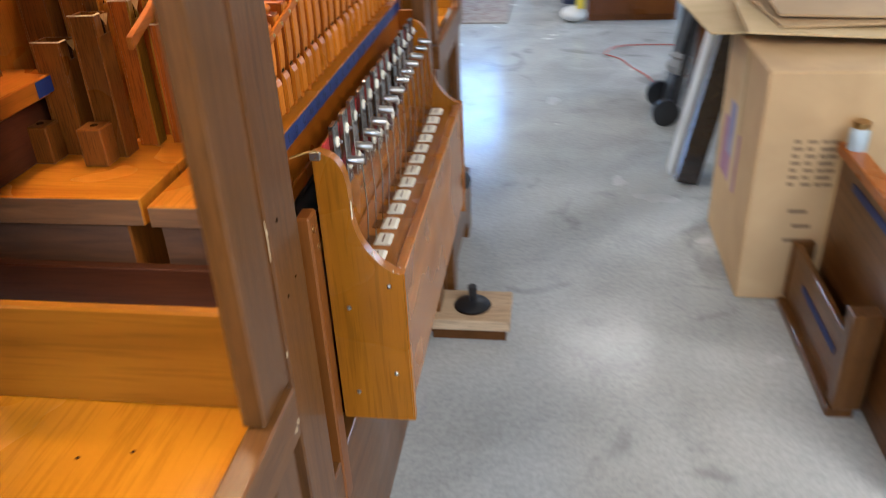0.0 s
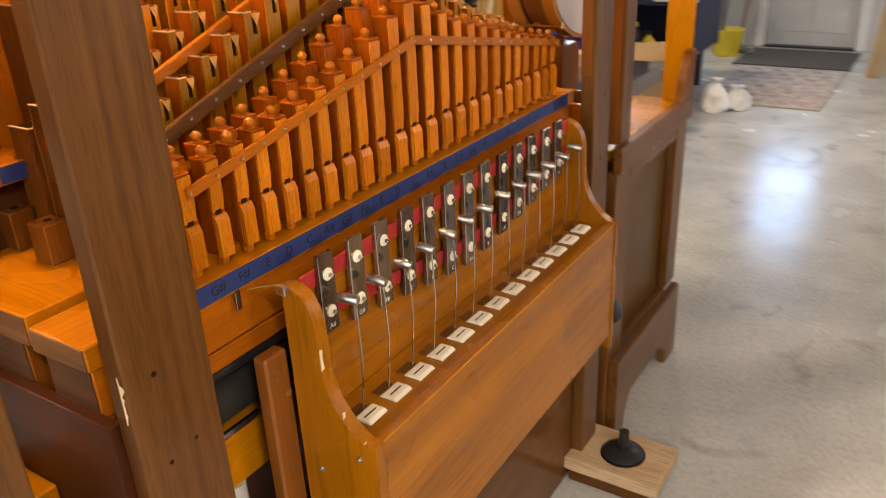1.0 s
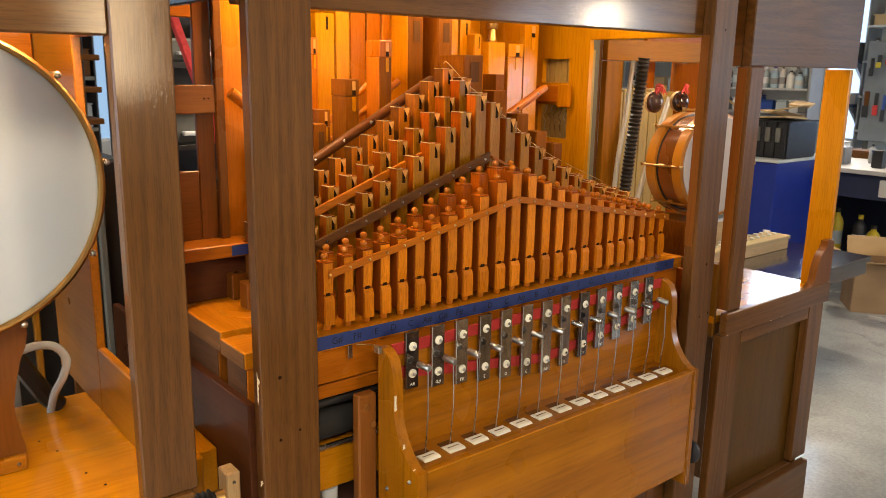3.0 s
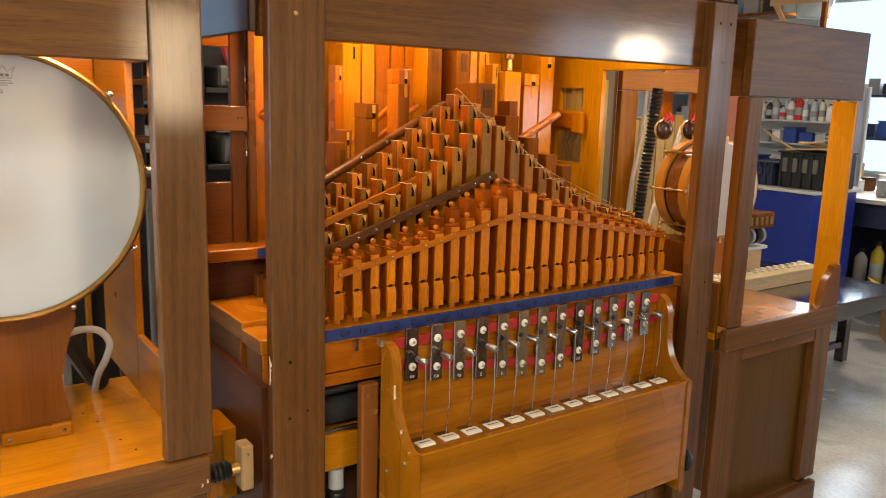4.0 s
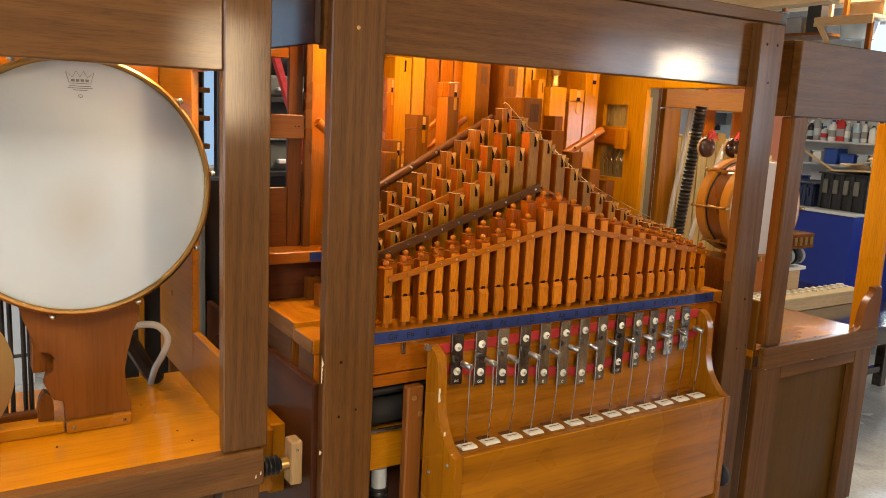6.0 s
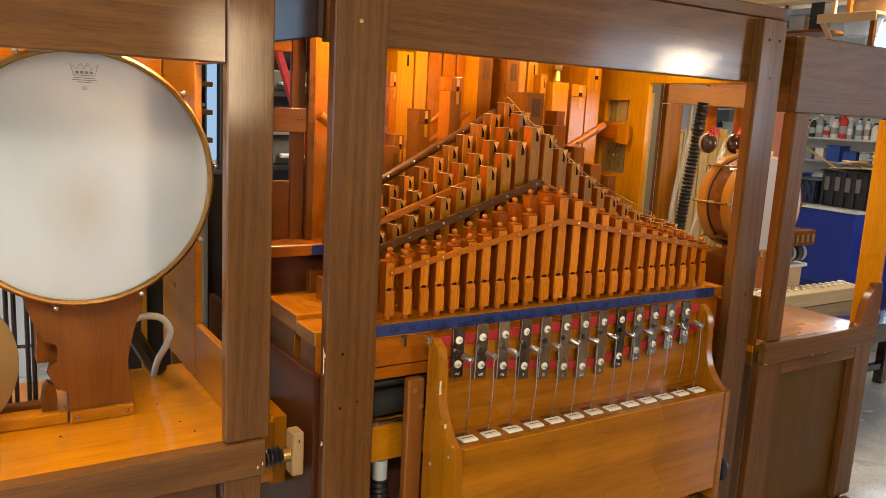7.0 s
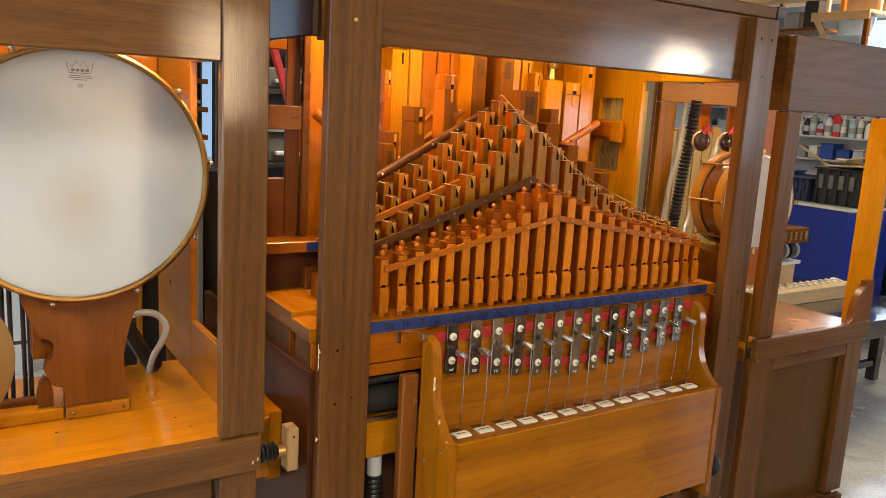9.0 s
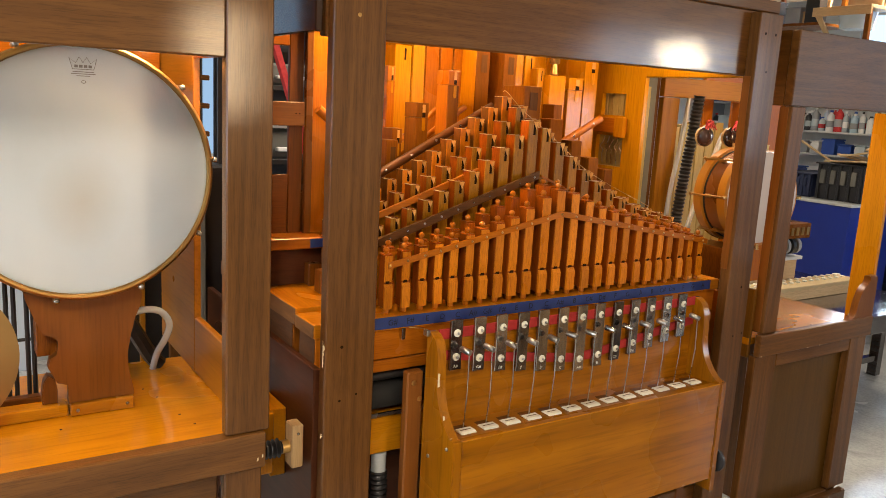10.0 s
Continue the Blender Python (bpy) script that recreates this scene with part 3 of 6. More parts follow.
strap("pipe_rack_bar", "orange wooden bar screwed along the front pipes, peaked in the middle", -0.509, [(1.192, 1.234), (1.728, 1.343), (2.343, 1.236)], 0.016, 0.006, CHERRY["y"], FRONT_Y, BRASS)
strap("pipe_rack_bar", "thin wooden bar along the second row of pipes", -0.5475, [(1.13, 1.236), (1.728, 1.355), (2.343, 1.235)], 0.012, 0.004, CHERRY["y"], FRONT_Y[::2], STEEL)

# ---- open pipes behind ----
RANKS = [
    (-0.620, [(1.223, 1.312), (1.272, 1.330), (1.404, 1.391), (1.542, 1.467), (1.648, 1.545), (1.699, 1.588)], [(1.748, 1.569), (1.843, 1.499), (1.945, 1.425), (2.084, 1.356), (2.213, 1.308), (2.338, 1.275)]),
    (-0.672, [(1.213, 1.350), (1.264, 1.367), (1.402, 1.428), (1.543, 1.505), (1.640, 1.580), (1.690, 1.621)], [(1.748, 1.592), (1.843, 1.530), (1.945, 1.452), (2.084, 1.380), (2.213, 1.325), (2.358, 1.288)]),
    (-0.724, [(1.223, 1.370), (1.306, 1.413), (1.438, 1.484), (1.523, 1.544), (1.621, 1.610), (1.678, 1.650)], [(1.738, 1.628), (1.843, 1.545), (1.945, 1.470), (2.084, 1.395), (2.213, 1.335), (2.358, 1.295)]),
]


PALE_FLAP = wood("pale_flap_wood", (0.50, 0.22, 0.05), (0.68, 0.36, 0.11), "z", 0.4, 0.0, 90, spread=0.25, spec=0.15)


def open_pipe(x, y, width, depth, base, top, front, side, group, notch=0.030, mouth=True, label="olive and orange varnished open wooden organ pipe with a tuning notch"):
    """An open wooden pipe: four thin boards, a near-black filler for the shade in its hollow top, and a tuning notch
    cut down its front.
    """
    p = thing("open_pipe", (x, y, base), label, "organ pipe", group)
    w, wall = width / 2, 0.0035
    part("back_board", box(x - depth, x - depth + wall, y - w, y + w, base, top, 0.0006), side, p)
    part("side_board", box(x - depth + wall, x - wall, y - w, y - w + wall, base, top, 0.0006), side, p)
    part("side_board", box(x - depth + wall, x - wall, y + w - wall, y + w, base, top, 0.0006), side, p)
    s0, s1 = y - w * 0.02, y + w * 0.62
    front_bm = box(x - wall, x, y - w, y + w, base, top - notch, 0.0004)
    box(x - wall, x, y - w, s0, top - notch, top, 0.0004, front_bm)
    box(x - wall, x, s1, y + w, top - notch, top, 0.0004, front_bm)
    part("front_board", front_bm, front, p)
    # solid near-black filler in place of the pipe's shaded inside
    part("block", box(x - depth + wall, x - wall, y - w + wall, y + w - wall, base, top - 0.010, 0), NEAR_BLACK, p)
    bend = random.uniform(0.003, 0.009)
    tongue = bmesh.new()
    for dx in (0, 0.0008):
        tongue.faces.new([tongue.verts.new(c) for c in ((x - 0.002 + dx, s0, top - 0.001), (x + bend + dx, s1, top - 0.001), (x + dx, s1 - 0.001, top - notch * 0.62))])
    part("tuning_flap", tongue, PALE_FLAP, p)
    rim = box(x - wall, x + 0.0004, y - w, y + w, top + 0.0002, top + 0.0012, 0) if notch < 0.02 else box(x - wall, x + 0.0004, y - w, s0, top + 0.0002, top + 0.0014, 0)
    box(x - depth, x - wall, y - w - 0.0004, y - w + wall, top + 0.0002, top + 0.0014, 0, rim)
    part("top_edge", rim, PINE["z"], p)
    return p


for k, (x, left, right) in enumerate(RANKS):
    for table, n, group in ((left, 11, "open pipes rising"), (right, 12, "open pipes falling")):
        y0, y1 = table[0][0], table[-1][0]
        for i in range(n):
            y = y0 + (y1 - y0) * i / (n - 1)
            c = 1 - min(1, abs(y - 1.70) / 0.6)
            w = 0.0245 + 0.008 * c
            open_pipe(x, y, w, w * 1.25, 1.122, lerp_table(table, y), OLIVE if k < 2 else PIPE_FRONT, BROWN if k == 2 else PIPE, "open pipe rank", 0.026 + 0.012 * c)

strap("pipe_rack_bar", "dark brown wooden bar rising across the open pipes", -0.600, [(1.150, 1.254), (1.708, 1.441)], 0.022, 0.010, wood("dark_bar_stain", (0.058, 0.022, 0.005), (0.115, 0.044, 0.010), "y", 0.45, 0.05, 60, spec=0.12), [1.19 + 0.05 * i for i in range(11)], STEEL)
strap("pipe_rack_bar", "thin pale edged wooden bar falling along the open pipes", -0.600, [(1.715, 1.438), (1.919, 1.354), (2.323, 1.268)], 0.007, 0.010, CHERRY["y"], [], STEEL)
single("guide_wire", tube(smooth_line([(-0.722, 1.660, 1.664), (-0.722, 1.674, 1.664), (-0.722, 1.740, 1.612), (-0.722, 1.798, 1.577), (-0.722, 1.908, 1.505), (-0.722, 1.991, 1.447), (-0.722, 2.12, 1.388), (-0.722, 2.30, 1.318)], 6), 0.0009, 6), BRASS, "thin bright wire along the tops of the falling pipes", "wire")
strap("pipe_rack_bar", "orange wooden bar behind the first open pipes", -0.660, [(1.150, 1.300), (1.690, 1.500)], 0.018, 0.010, CHERRY["y"], [], STEEL)


def dowel(p0, p1, r, mat, label, nails=3):
    a, b = Vector(p0), Vector(p1)
    d = thing("support_dowel", p0, label, "dowel")
    part("shaft", rod(a, b, r, None, 14), mat, d, smooth=True)
    for i in range(nails):
        q = a.lerp(b, (i + 0.5) / nails) + Vector((r, 0, r * 0.3))
        part("nail", ball(q, 0.004, 8), STEEL, d)


dowel((-0.78, 1.20, 1.370), (-0.78, 1.668, 1.622), 0.0125, wood("dark_dowel_varnish", (0.050, 0.014, 0.002), (0.10, 0.030, 0.004), "y", 0.45, 0.04, 60, spec=0.15), "slanting brown wooden dowel steadying the tall pipes", 6)
dowel((-0.985, 1.36, 1.412), (-0.985, 1.615, 1.612), 0.009, CHERRY["y"], "slanting orange wooden dowel behind the pipes", 0)
dowel((-0.970, 1.36, 1.380), (-0.970, 1.700, 1.615), 0.009, CHERRY["y"], "slanting orange wooden dowel behind the pipes", 0)
dowel((-0.95, 2.09, 1.508), (-0.95, 2.262, 1.597), 0.013, CHERRY["y"], "short slanting golden dowel beside the tall pipes", 2)
dowel((-0.85, 1.150, 1.592), (-0.85, 1.225, 1.532), 0.013, CHERRY["y"], "short slanting dowel at the end of the case", 1)

# tall bass pipes along the back
TALL = [
    (-1.1, 1.544, 0.059, 1.795, "G", "G", "slit"),
    (-1.1, 1.601, 0.043, 1.920, "G", "G", ""),
    (-1.1, 1.652, 0.049, 1.920, "G", "C", ""),
    (-1.1, 1.706, 0.046, 1.920, "C", "C", ""),
    (-1.1, 1.754, 0.038, 1.920, "C", "C", ""),
    (-1.0, 1.781, 0.051, 1.920, "G", "B", "dark"),
    (-1.0, 1.889, 0.051, 1.920, "B", "B", "dark"),
    (-1.1, 2.006, 0.030, 1.920, "G", "G", ""),
    (-1.1, 2.050, 0.043, 1.920, "G", "G", "slit"),
    (-1.06, 2.069, 0.026, 1.758, "G", "G", "slit"),
    (-0.99, 1.444, 0.025, 1.724, "C", "C", "pale"),
    (-0.9, 1.608, 0.038, 1.720, "C", "B", "pale"),
    (-0.88, 1.491, 0.040, 1.621, "B", "B", "pale"),
    (-0.9, 1.421, 0.032, 1.545, "B", "B", "pale"),
    (-0.86, 1.385, 0.035, 1.514, "B", "B", "dark"),
    (-0.86, 1.880, 0.068, 1.690, "B", "B", "dark"),
    (-0.92, 2.038, 0.035, 1.638, "B", "B", ""),
    (-0.86, 1.986, 0.053, 1.592, "B", "B", ""),
    (-1.03, 2.123, 0.069, 1.736, "G", "G", ""),
    (-1.05, 2.223, 0.067, 1.733, "G", "G", "pale"),
    (-1.06, 2.303, 0.064, 1.920, "G", "G", "pale"),
    (-0.84, 2.062, 0.043, 1.525, "B", "B", ""),
    (-0.83, 2.133, 0.044, 1.471, "B", "B", ""),
    (-0.82, 2.196, 0.037, 1.434, "B", "B", ""),
]
TONE = {"G": ("golden", GOLD["z"]), "C": ("orange", CHERRY["z"]), "B": ("brown", TALL_BROWN)}
for x, y, w, top, side, face, mouth in TALL:
    p = thing("bass_pipe", (x, y, 1.122), "tall " + TONE[side][0] + " varnished wooden pipe at the back of the chest", "organ pipe", "tall pipes at the back")
    d, h = w * 1.55 + 0.006, w / 2
    capped = mouth == "pale" and top < 1.85
    seam = top - 0.042 if capped else top
    part("body", box(x - d, x - 0.005, y - h, y + h, 1.122, seam - 0.001, 0.0015), TONE[side][1], p)
    part("front_board", box(x - 0.0048, x, y - h, y + h, 1.122, seam - 0.001, 0.0012), TONE[face][1], p)
    if capped:
        part("cap", box(x - d - 0.001, x + 0.0012, y - h - 0.0006, y + h + 0.0006, seam, top, 0.0012), TONE[side][1], p)
    shown = min(top, 1.80)
    if mouth == "pale":
        base = seam if top < 1.85 else 1.755
        y0, y1 = y - h * 0.05, y + h * 0.45
        r = (y1 - y0) / 2
        arc = [(y0 + r + r * math.cos(radians(a)), math.sin(radians(a)) * r) for a in range(180, 361, 20)]
        part("tuning_board", prism([(u, base - 0.034 + v) for u, v in arc] + [(y1, base - 0.002), (y0, base - 0.002)], "x", x + 0.0015, x + 0.0030, 0), GOLD["z"], p)
        part("mouth", box(x + 0.0015, x + 0.0022, y0, y1, base + 0.001, base + 0.014, 0), NEAR_BLACK, p)
        part("tuning_flap", box(x + 0.0015, x + 0.0026, y0, y1, base + 0.0145, base + 0.037, 0.0005), PALE_FLAP, p)
    elif mouth == "dark":
        part("mouth", box(x + 0.0015, x + 0.0022, y - h * 0.35, y + h * 0.55, shown - 0.075, shown - 0.020, 0), UMBER["z"], p)
    elif mouth == "slit":
        part("mouth", box(x + 0.0015, x + 0.0022, y + h * 0.10, y + h * 0.32, shown - 0.045, shown - 0.010, 0), NEAR_BLACK, p)
turned = thing("turned_pipe", (-1.0, 2.093, 1.745), "small turned golden pipe top standing on a bass pipe", "organ pipe")
part("stem", lathe([(0, 0.013), (0.004, 0.015), (0.010, 0.0135), (0.038, 0.009), (0.040, 0.016), (0.046, 0.018), (0.055, 0.018), (0.058, 0.014)], (-1.055, 2.123, 1.736), (-1.055, 2.123, 2), 16), BRASS, turned, smooth=True)

# back wall of the case, right of the pipes, and the frame that opens into the drum wing
backw = thing("organ_backing", (-1.28, 2.2, 1.0), "golden varnished back boards of the organ case", "boards")
for i in range(6):
    part("board", box(-1.30, -1.27, 1.30 + 0.193 * i, 1.491 + 0.193 * i, 1.0, 1.95, 0.002), GOLD["z"], backw)

# ---- glockenspiel ----
glock = thing("glockenspiel", (-0.38, 1.76, 0.49), "orange varnished glockenspiel case hung on the organ front, thirteen steel bars", "glockenspiel")


def cheek_outline():
    """The side cheek: straight back and bottom, front edge curving from the bin to the narrow top."""
    curve = [(-0.300, 0.846), (-0.318, 0.848), (-0.345, 0.868), (-0.372, 0.905), (-0.386, 0.950), (-0.388, 1.000), (-0.392, 1.040), (-0.406, 1.068), (-0.428, 1.080), (-0.446, 1.080)]
    line = [tuple(q)[:2] for q in smooth_line([(a, b, 0) for a, b in curve], 5)]
    return [(-0.446, 0.500), (-0.300, 0.500)] + line


GY0, GY1 = 1.272, 2.250
for y0, y1 in ((GY0, GY0 + 0.024), (GY1 - 0.024, GY1)):
    part("cheek", prism(cheek_outline(), "y", y0, y1, 0.003), OCHRE["z"], glock, "curved side cheek with worn edges")
part("front_panel", box(-0.322, -0.303, GY0 + 0.025, GY1 - 0.025, 0.540, 0.846, 0.002), OCHRE["y"], glock)
part("worn_edge", box(-0.3040, -0.3016, GY0 + 0.026, GY1 - 0.026, 0.8436, 0.8466, 0.0008), GOLD["y"], glock, "edge rubbed to bare golden wood")
part("bottom_board", box(-0.44, -0.323, GY0 + 0.025, GY1 - 0.025, 0.540, 0.556, 0.002), CHERRY["y"], glock)
part("back_panel", box(-0.446, -0.434, GY0 + 0.025, GY1 - 0.025, 0.540, 1.072, 0.002), OCHRE["y"], glock)
part("ledge", box(-0.4335, -0.323, GY0 + 0.025, GY1 - 0.025, 0.822, 0.836, 0.002), OCHRE["y"], glock)
BAR_Y = [1.343 + (2.159 - 1.343) * (i / 12) ** 0.985 for i in range(13)]
GL = [(1.27, 1.010), (1.34, 1.002), (1.47, 0.981), (1.61, 0.961), (1.748, 0.940), (1.82, 0.944), (1.95, 0.961), (2.09, 0.982), (2.24, 1.000)]
part("felt_strip", box(-0.4335, -0.428, GY0 + 0.026, GY1 - 0.026, 1.058, 1.084, 0.001), RED_FELT, glock, "red felt strip")
for a, b in zip([GY0 + 0.026] + BAR_Y, BAR_Y + [GY1 - 0.026]):
    za, zb = lerp_table(GL, a), lerp_table(GL, b)
    part("felt_strip", prism([(a, za), (b, zb), (b, zb + 0.024), (a, za + 0.024)], "x", -0.4335, -0.428, 0), RED_FELT, glock, "red felt strip")
BAR_NOTES = "A# G# F# E D C A# B C# D# F G A".split()
rng_bar = random.Random(3)
for i, y in enumerate(BAR_Y):
    low, top, w = lerp_table(GL, y) - 0.023, 1.107 - 0.008 * i / 12, 0.0172
    turn, lean = rng_bar.uniform(-1.0, 1.0), rng_bar.uniform(-0.8, 0.8)
    plate = box(-0.00475, 0.00475, -w, w, 0, top - low, 0.0013)
    bmesh.ops.transform(plate, matrix=pose(-0.42275, y, low, 0, lean, turn * 0.6), verts=plate.verts)
    bar = part("bar", plate, BLUED, glock, "polished dark steel bar")
    for z in (1.074 - 0.005 * i / 12, lerp_table(GL, y) + 0.0115):
        part("bolt", lathe([(0, 0.0098), (0.0022, 0.0098), (0.0030, 0.0088), (0.0030, 0.0060), (0.0048, 0.0058), (0.0052, 0.0046)], (-0.4180, y, z), (-0.40, y, z), 16), CREAM, bar, "pale felt washer", smooth=True)
        part("pin", lathe([(0, 0.0036), (0.0040, 0.0034), (0.0052, 0.0020), (0.0055, 0.0004)], (-0.4128, y, z), (-0.40, y, z), 10), STEEL, bar, "steel pin", smooth=True)
    lettering("stamp", BAR_NOTES[i], 0.011, pose(-0.4176, y, low + 0.010) @ FACE_X, CREAM, bar)
HAMMER_Y = [1.354 + (2.181 - 1.354) * i / 12 for i in range(13)]
for i, y in enumerate(HAMMER_Y):
    zb, sway = 1.034 + rng_bar.uniform(-0.002, 0.002), rng_bar.uniform(-0.004, 0.004)
    hammer = part("hammer", lathe([(0, 0.0050), (0.001, 0.0070), (0.003, 0.0078), (0.030, 0.0078), (0.032, 0.0070), (0.0325, 0.004)], (-0.406, y - 0.006 + sway, zb + 0.002), (-0.372, y + 0.004, zb - 0.003), 14), STEEL, glock, "small steel hammer head", smooth=True)
    part("wire", tube([Vector((-0.380, y + 0.002, zb - 0.004)), Vector((-0.377, y + 0.001 + sway * 0.5, zb - 0.10)), Vector((-0.384, y, 0.8390))], 0.0014, 6), STEEL, hammer)
    ca = y - 0.002
    cap = part("key_cap", prism([(-0.385, 0.8365), (-0.350, 0.8365), (-0.351, 0.8385), (-0.356, 0.8410), (-0.379, 0.8410)], "y", ca - 0.025, ca + 0.020, 0.0007), CREAM, glock, "cream plastic cap")
    part("slot", box(-0.3690, -0.3660, ca - 0.018, ca + 0.013, 0.8408, 0.8413, 0), UMBER["y"], cap)
    part("guide", box(-0.402, -0.386, ca - 0.022, ca + 0.014, 0.8365, 0.8385, 0.0006), UMBER["y"], glock)
for z in (0.82, 0.62):
    for y in (GY0, ):
        part("screw", ball((-0.33, y, z), 0.005, 8), STEEL, glock)
        part("screw", ball((-0.41, y, z - 0.05), 0.005, 8), STEEL, glock)
part("latch", box(-0.4455, -0.4270, 1.262, 1.2715, 1.071, 1.085, 0.001), STEEL, glock, "small metal latch")
part("hook", tube(smooth_line([(-0.470, 1.236, 1.086), (-0.455, 1.248, 1.088), (-0.437, 1.258, 1.090), (-0.430, 1.264, 1.084), (-0.436, 1.262, 1.074)], 5), 0.0015, 6), BRASS, glock, "bent brass hook", smooth=True)
part("hook_plate", box(-0.4915, -0.4885, 1.228, 1.238, 1.050, 1.079, 0.0008), BLUED, glock, "small dark steel plate")
for y0, y1 in ((1.226, 1.272), (2.262, 2.300)):
    post = thing("bracket_post", (-0.46, y0, 0.30), "russet wooden bracket post beside the glockenspiel", "post", "bracket posts")
    part("post", box(-0.475, -0.448, y0, y1, 0.30, 0.978, 0.004), RUSSET["z"], post)
    for y, z in ((y0 + 0.018, 0.950), (y0 + 0.036, 0.907)):
        part("bolt", lathe([(0, 0.007), (0.0015, 0.007), (0.002, 0.004)], (-0.448, y, z), (0, y, z), 12), BRASS, post)

# ---- drum wing (with the bass drum) ----
WL = -0.372
SIDE_OCHRE = wood("worn_ochre_side", (0.17, 0.056, 0.002), (0.36, 0.130, 0.005), "x", 0.36, 0.10, 24, spec=0.12, figure=0.7, rings=0.2)
wing = thing("drum_wing", (-0.7, 0.3, 0.0), "walnut organ wing with an open front and orange deck", "organ wing")
part("post", box(WL - 0.030, WL, 0.756, 0.848, 0.935, 1.93, 0.003), WALNUT["z"], wing)
part("post", box(WL - 0.034, WL - 0.004, 0.755, 0.834, FZ, 0.854, 0.003), WALNUT["z"], wing)
part("beam", box(WL - 0.030, WL - 0.001, -0.45, 0.755, 1.689, 1.93, 0.003), WALNUT["y"], wing, "broad brown walnut beam")
part("deck_rail", box(WL - 0.026, WL + 0.010, -0.45, 0.838, 0.857, 0.934, 0.003), WALNUT["y"], wing)
part("deck", box(-1.010, WL - 0.028, -0.45, 0.842, 0.870, 0.900, 0.002), DECK["y"], wing, "glossy orange deck")
part("low_side", box(-0.866, WL - 0.032, 0.828, 0.846, 0.900, 1.050, 0.003), SIDE_OCHRE, wing)
part("rear_stile", box(-1.22, -0.868, 0.828, 0.846, 0.900, 1.72, 0.002), SIDE_OCHRE, wing)
part("top_rail", box(-0.866, WL - 0.032, 0.828, 0.846, 1.700, 1.93, 0.003), CHERRY["x"], wing)
part("rear_rail", box(-1.22, -1.19, -0.45, 0.826, 1.62, 1.72, 0.003), CHERRY["y"], wing)
part("lower_panel", box(WL - 0.045, WL - 0.033, -0.45, 0.748, FZ, 0.855, 0.002), WALNUT["y"], wing)
part("post", box(WL - 0.030, WL, -0.54, -0.452, FZ, 1.93, 0.003), WALNUT["z"], wing)

for x, y in ((-0.631, 0.482), (-0.609, 0.724), (-0.734, 0.703), (-0.544, 0.740), (-0.80, 0.685)):
    part("plug", lathe([(0, 0.0028), (0.0006, 0.0028)], (x, y, 0.900), (x, y, 1), 10), NEAR_BLACK, wing)

# bass drum
DX, DY, DZ, DR = -0.655, 0.543, 1.445, 0.261
bass = thing("bass_drum", (DX - 0.12, DY, DZ - DR), "bass drum with milky white head and brass-coloured hoop", "drum")
part("shell", lathe([(0, DR - 0.006), (0.24, DR - 0.006)], (DX - 0.25, DY, DZ), (DX, DY, DZ), 64), CHERRY["x"], bass, smooth=True)
def worn_head():
    m = varied("worn_drum_film", (0.47, 0.535, 0.57), (0.55, 0.615, 0.655), 0.46, 3, bump=0.1, fine=200, spread=0.0)
    n, l, b = nodes_of(m)
    coord, maps, spot, mix = n.new("ShaderNodeTexCoord"), n.new("ShaderNodeMapping"), n.new("ShaderNodeTexGradient"), n.new("ShaderNodeMix")
    spot.gradient_type = "SPHERICAL"
    maps.vector_type = "TEXTURE"
    maps.inputs["Location"].default_value, maps.inputs["Scale"].default_value = (0.12, 0.0, DR - 0.06), (0.09, 0.09, 0.11)
    l.new(coord.outputs["Object"], maps.inputs["Vector"])
    l.new(maps.outputs[0], spot.inputs["Vector"])
    scale = n.new("ShaderNodeMath")
    scale.operation, scale.inputs[1].default_value = "MULTIPLY", 0.55
    l.new(spot.outputs["Fac"], scale.inputs[0])
    l.new(scale.outputs[0], mix.inputs[0])
    mix.data_type = "RGBA"
    l.new(b.inputs["Base Color"].links[0].from_socket, mix.inputs[6])
    mix.inputs[7].default_value = (0.42, 0.38, 0.30, 1)
    l.new(mix.outputs[2], b.inputs["Base Color"])
    return m


part("head", lathe([(0, DR - 0.003), (0.010, DR - 0.004), (0.012, DR - 0.010)], (DX - 0.012, DY, DZ), (DX + 0.1, DY, DZ), 64), worn_head(), bass, "milky white film head", smooth=True)


def hoop(name, x0, width, r, mat, parent, seg=72):
    bm = bmesh.new()
    prof = [(0.0, r - 0.004), (0.0, r + 0.004), (width * 0.25, r + 0.0055), (width * 0.42, r + 0.0030), (width * 0.58, r + 0.0055), (width * 0.86, r + 0.0060), (width, r + 0.0035), (width + 0.0022, r), (width + 0.0012, r - 0.0045), (width - 0.004, r - 0.0075), (width - 0.008, r - 0.006)]
    rings = [[bm.verts.new((x0 + d, DY + math.cos(2 * math.pi * i / seg) * q, DZ + math.sin(2 * math.pi * i / seg) * q)) for d, q in prof] for i in range(seg)]
    for i in range(seg):
        for j in range(len(prof)):
            bm.faces.new((rings[i][j], rings[i][(j + 1) % len(prof)], rings[(i + 1) % seg][(j + 1) % len(prof)], rings[(i + 1) % seg][j]))
    return part(name, bm, mat, parent, smooth=True)


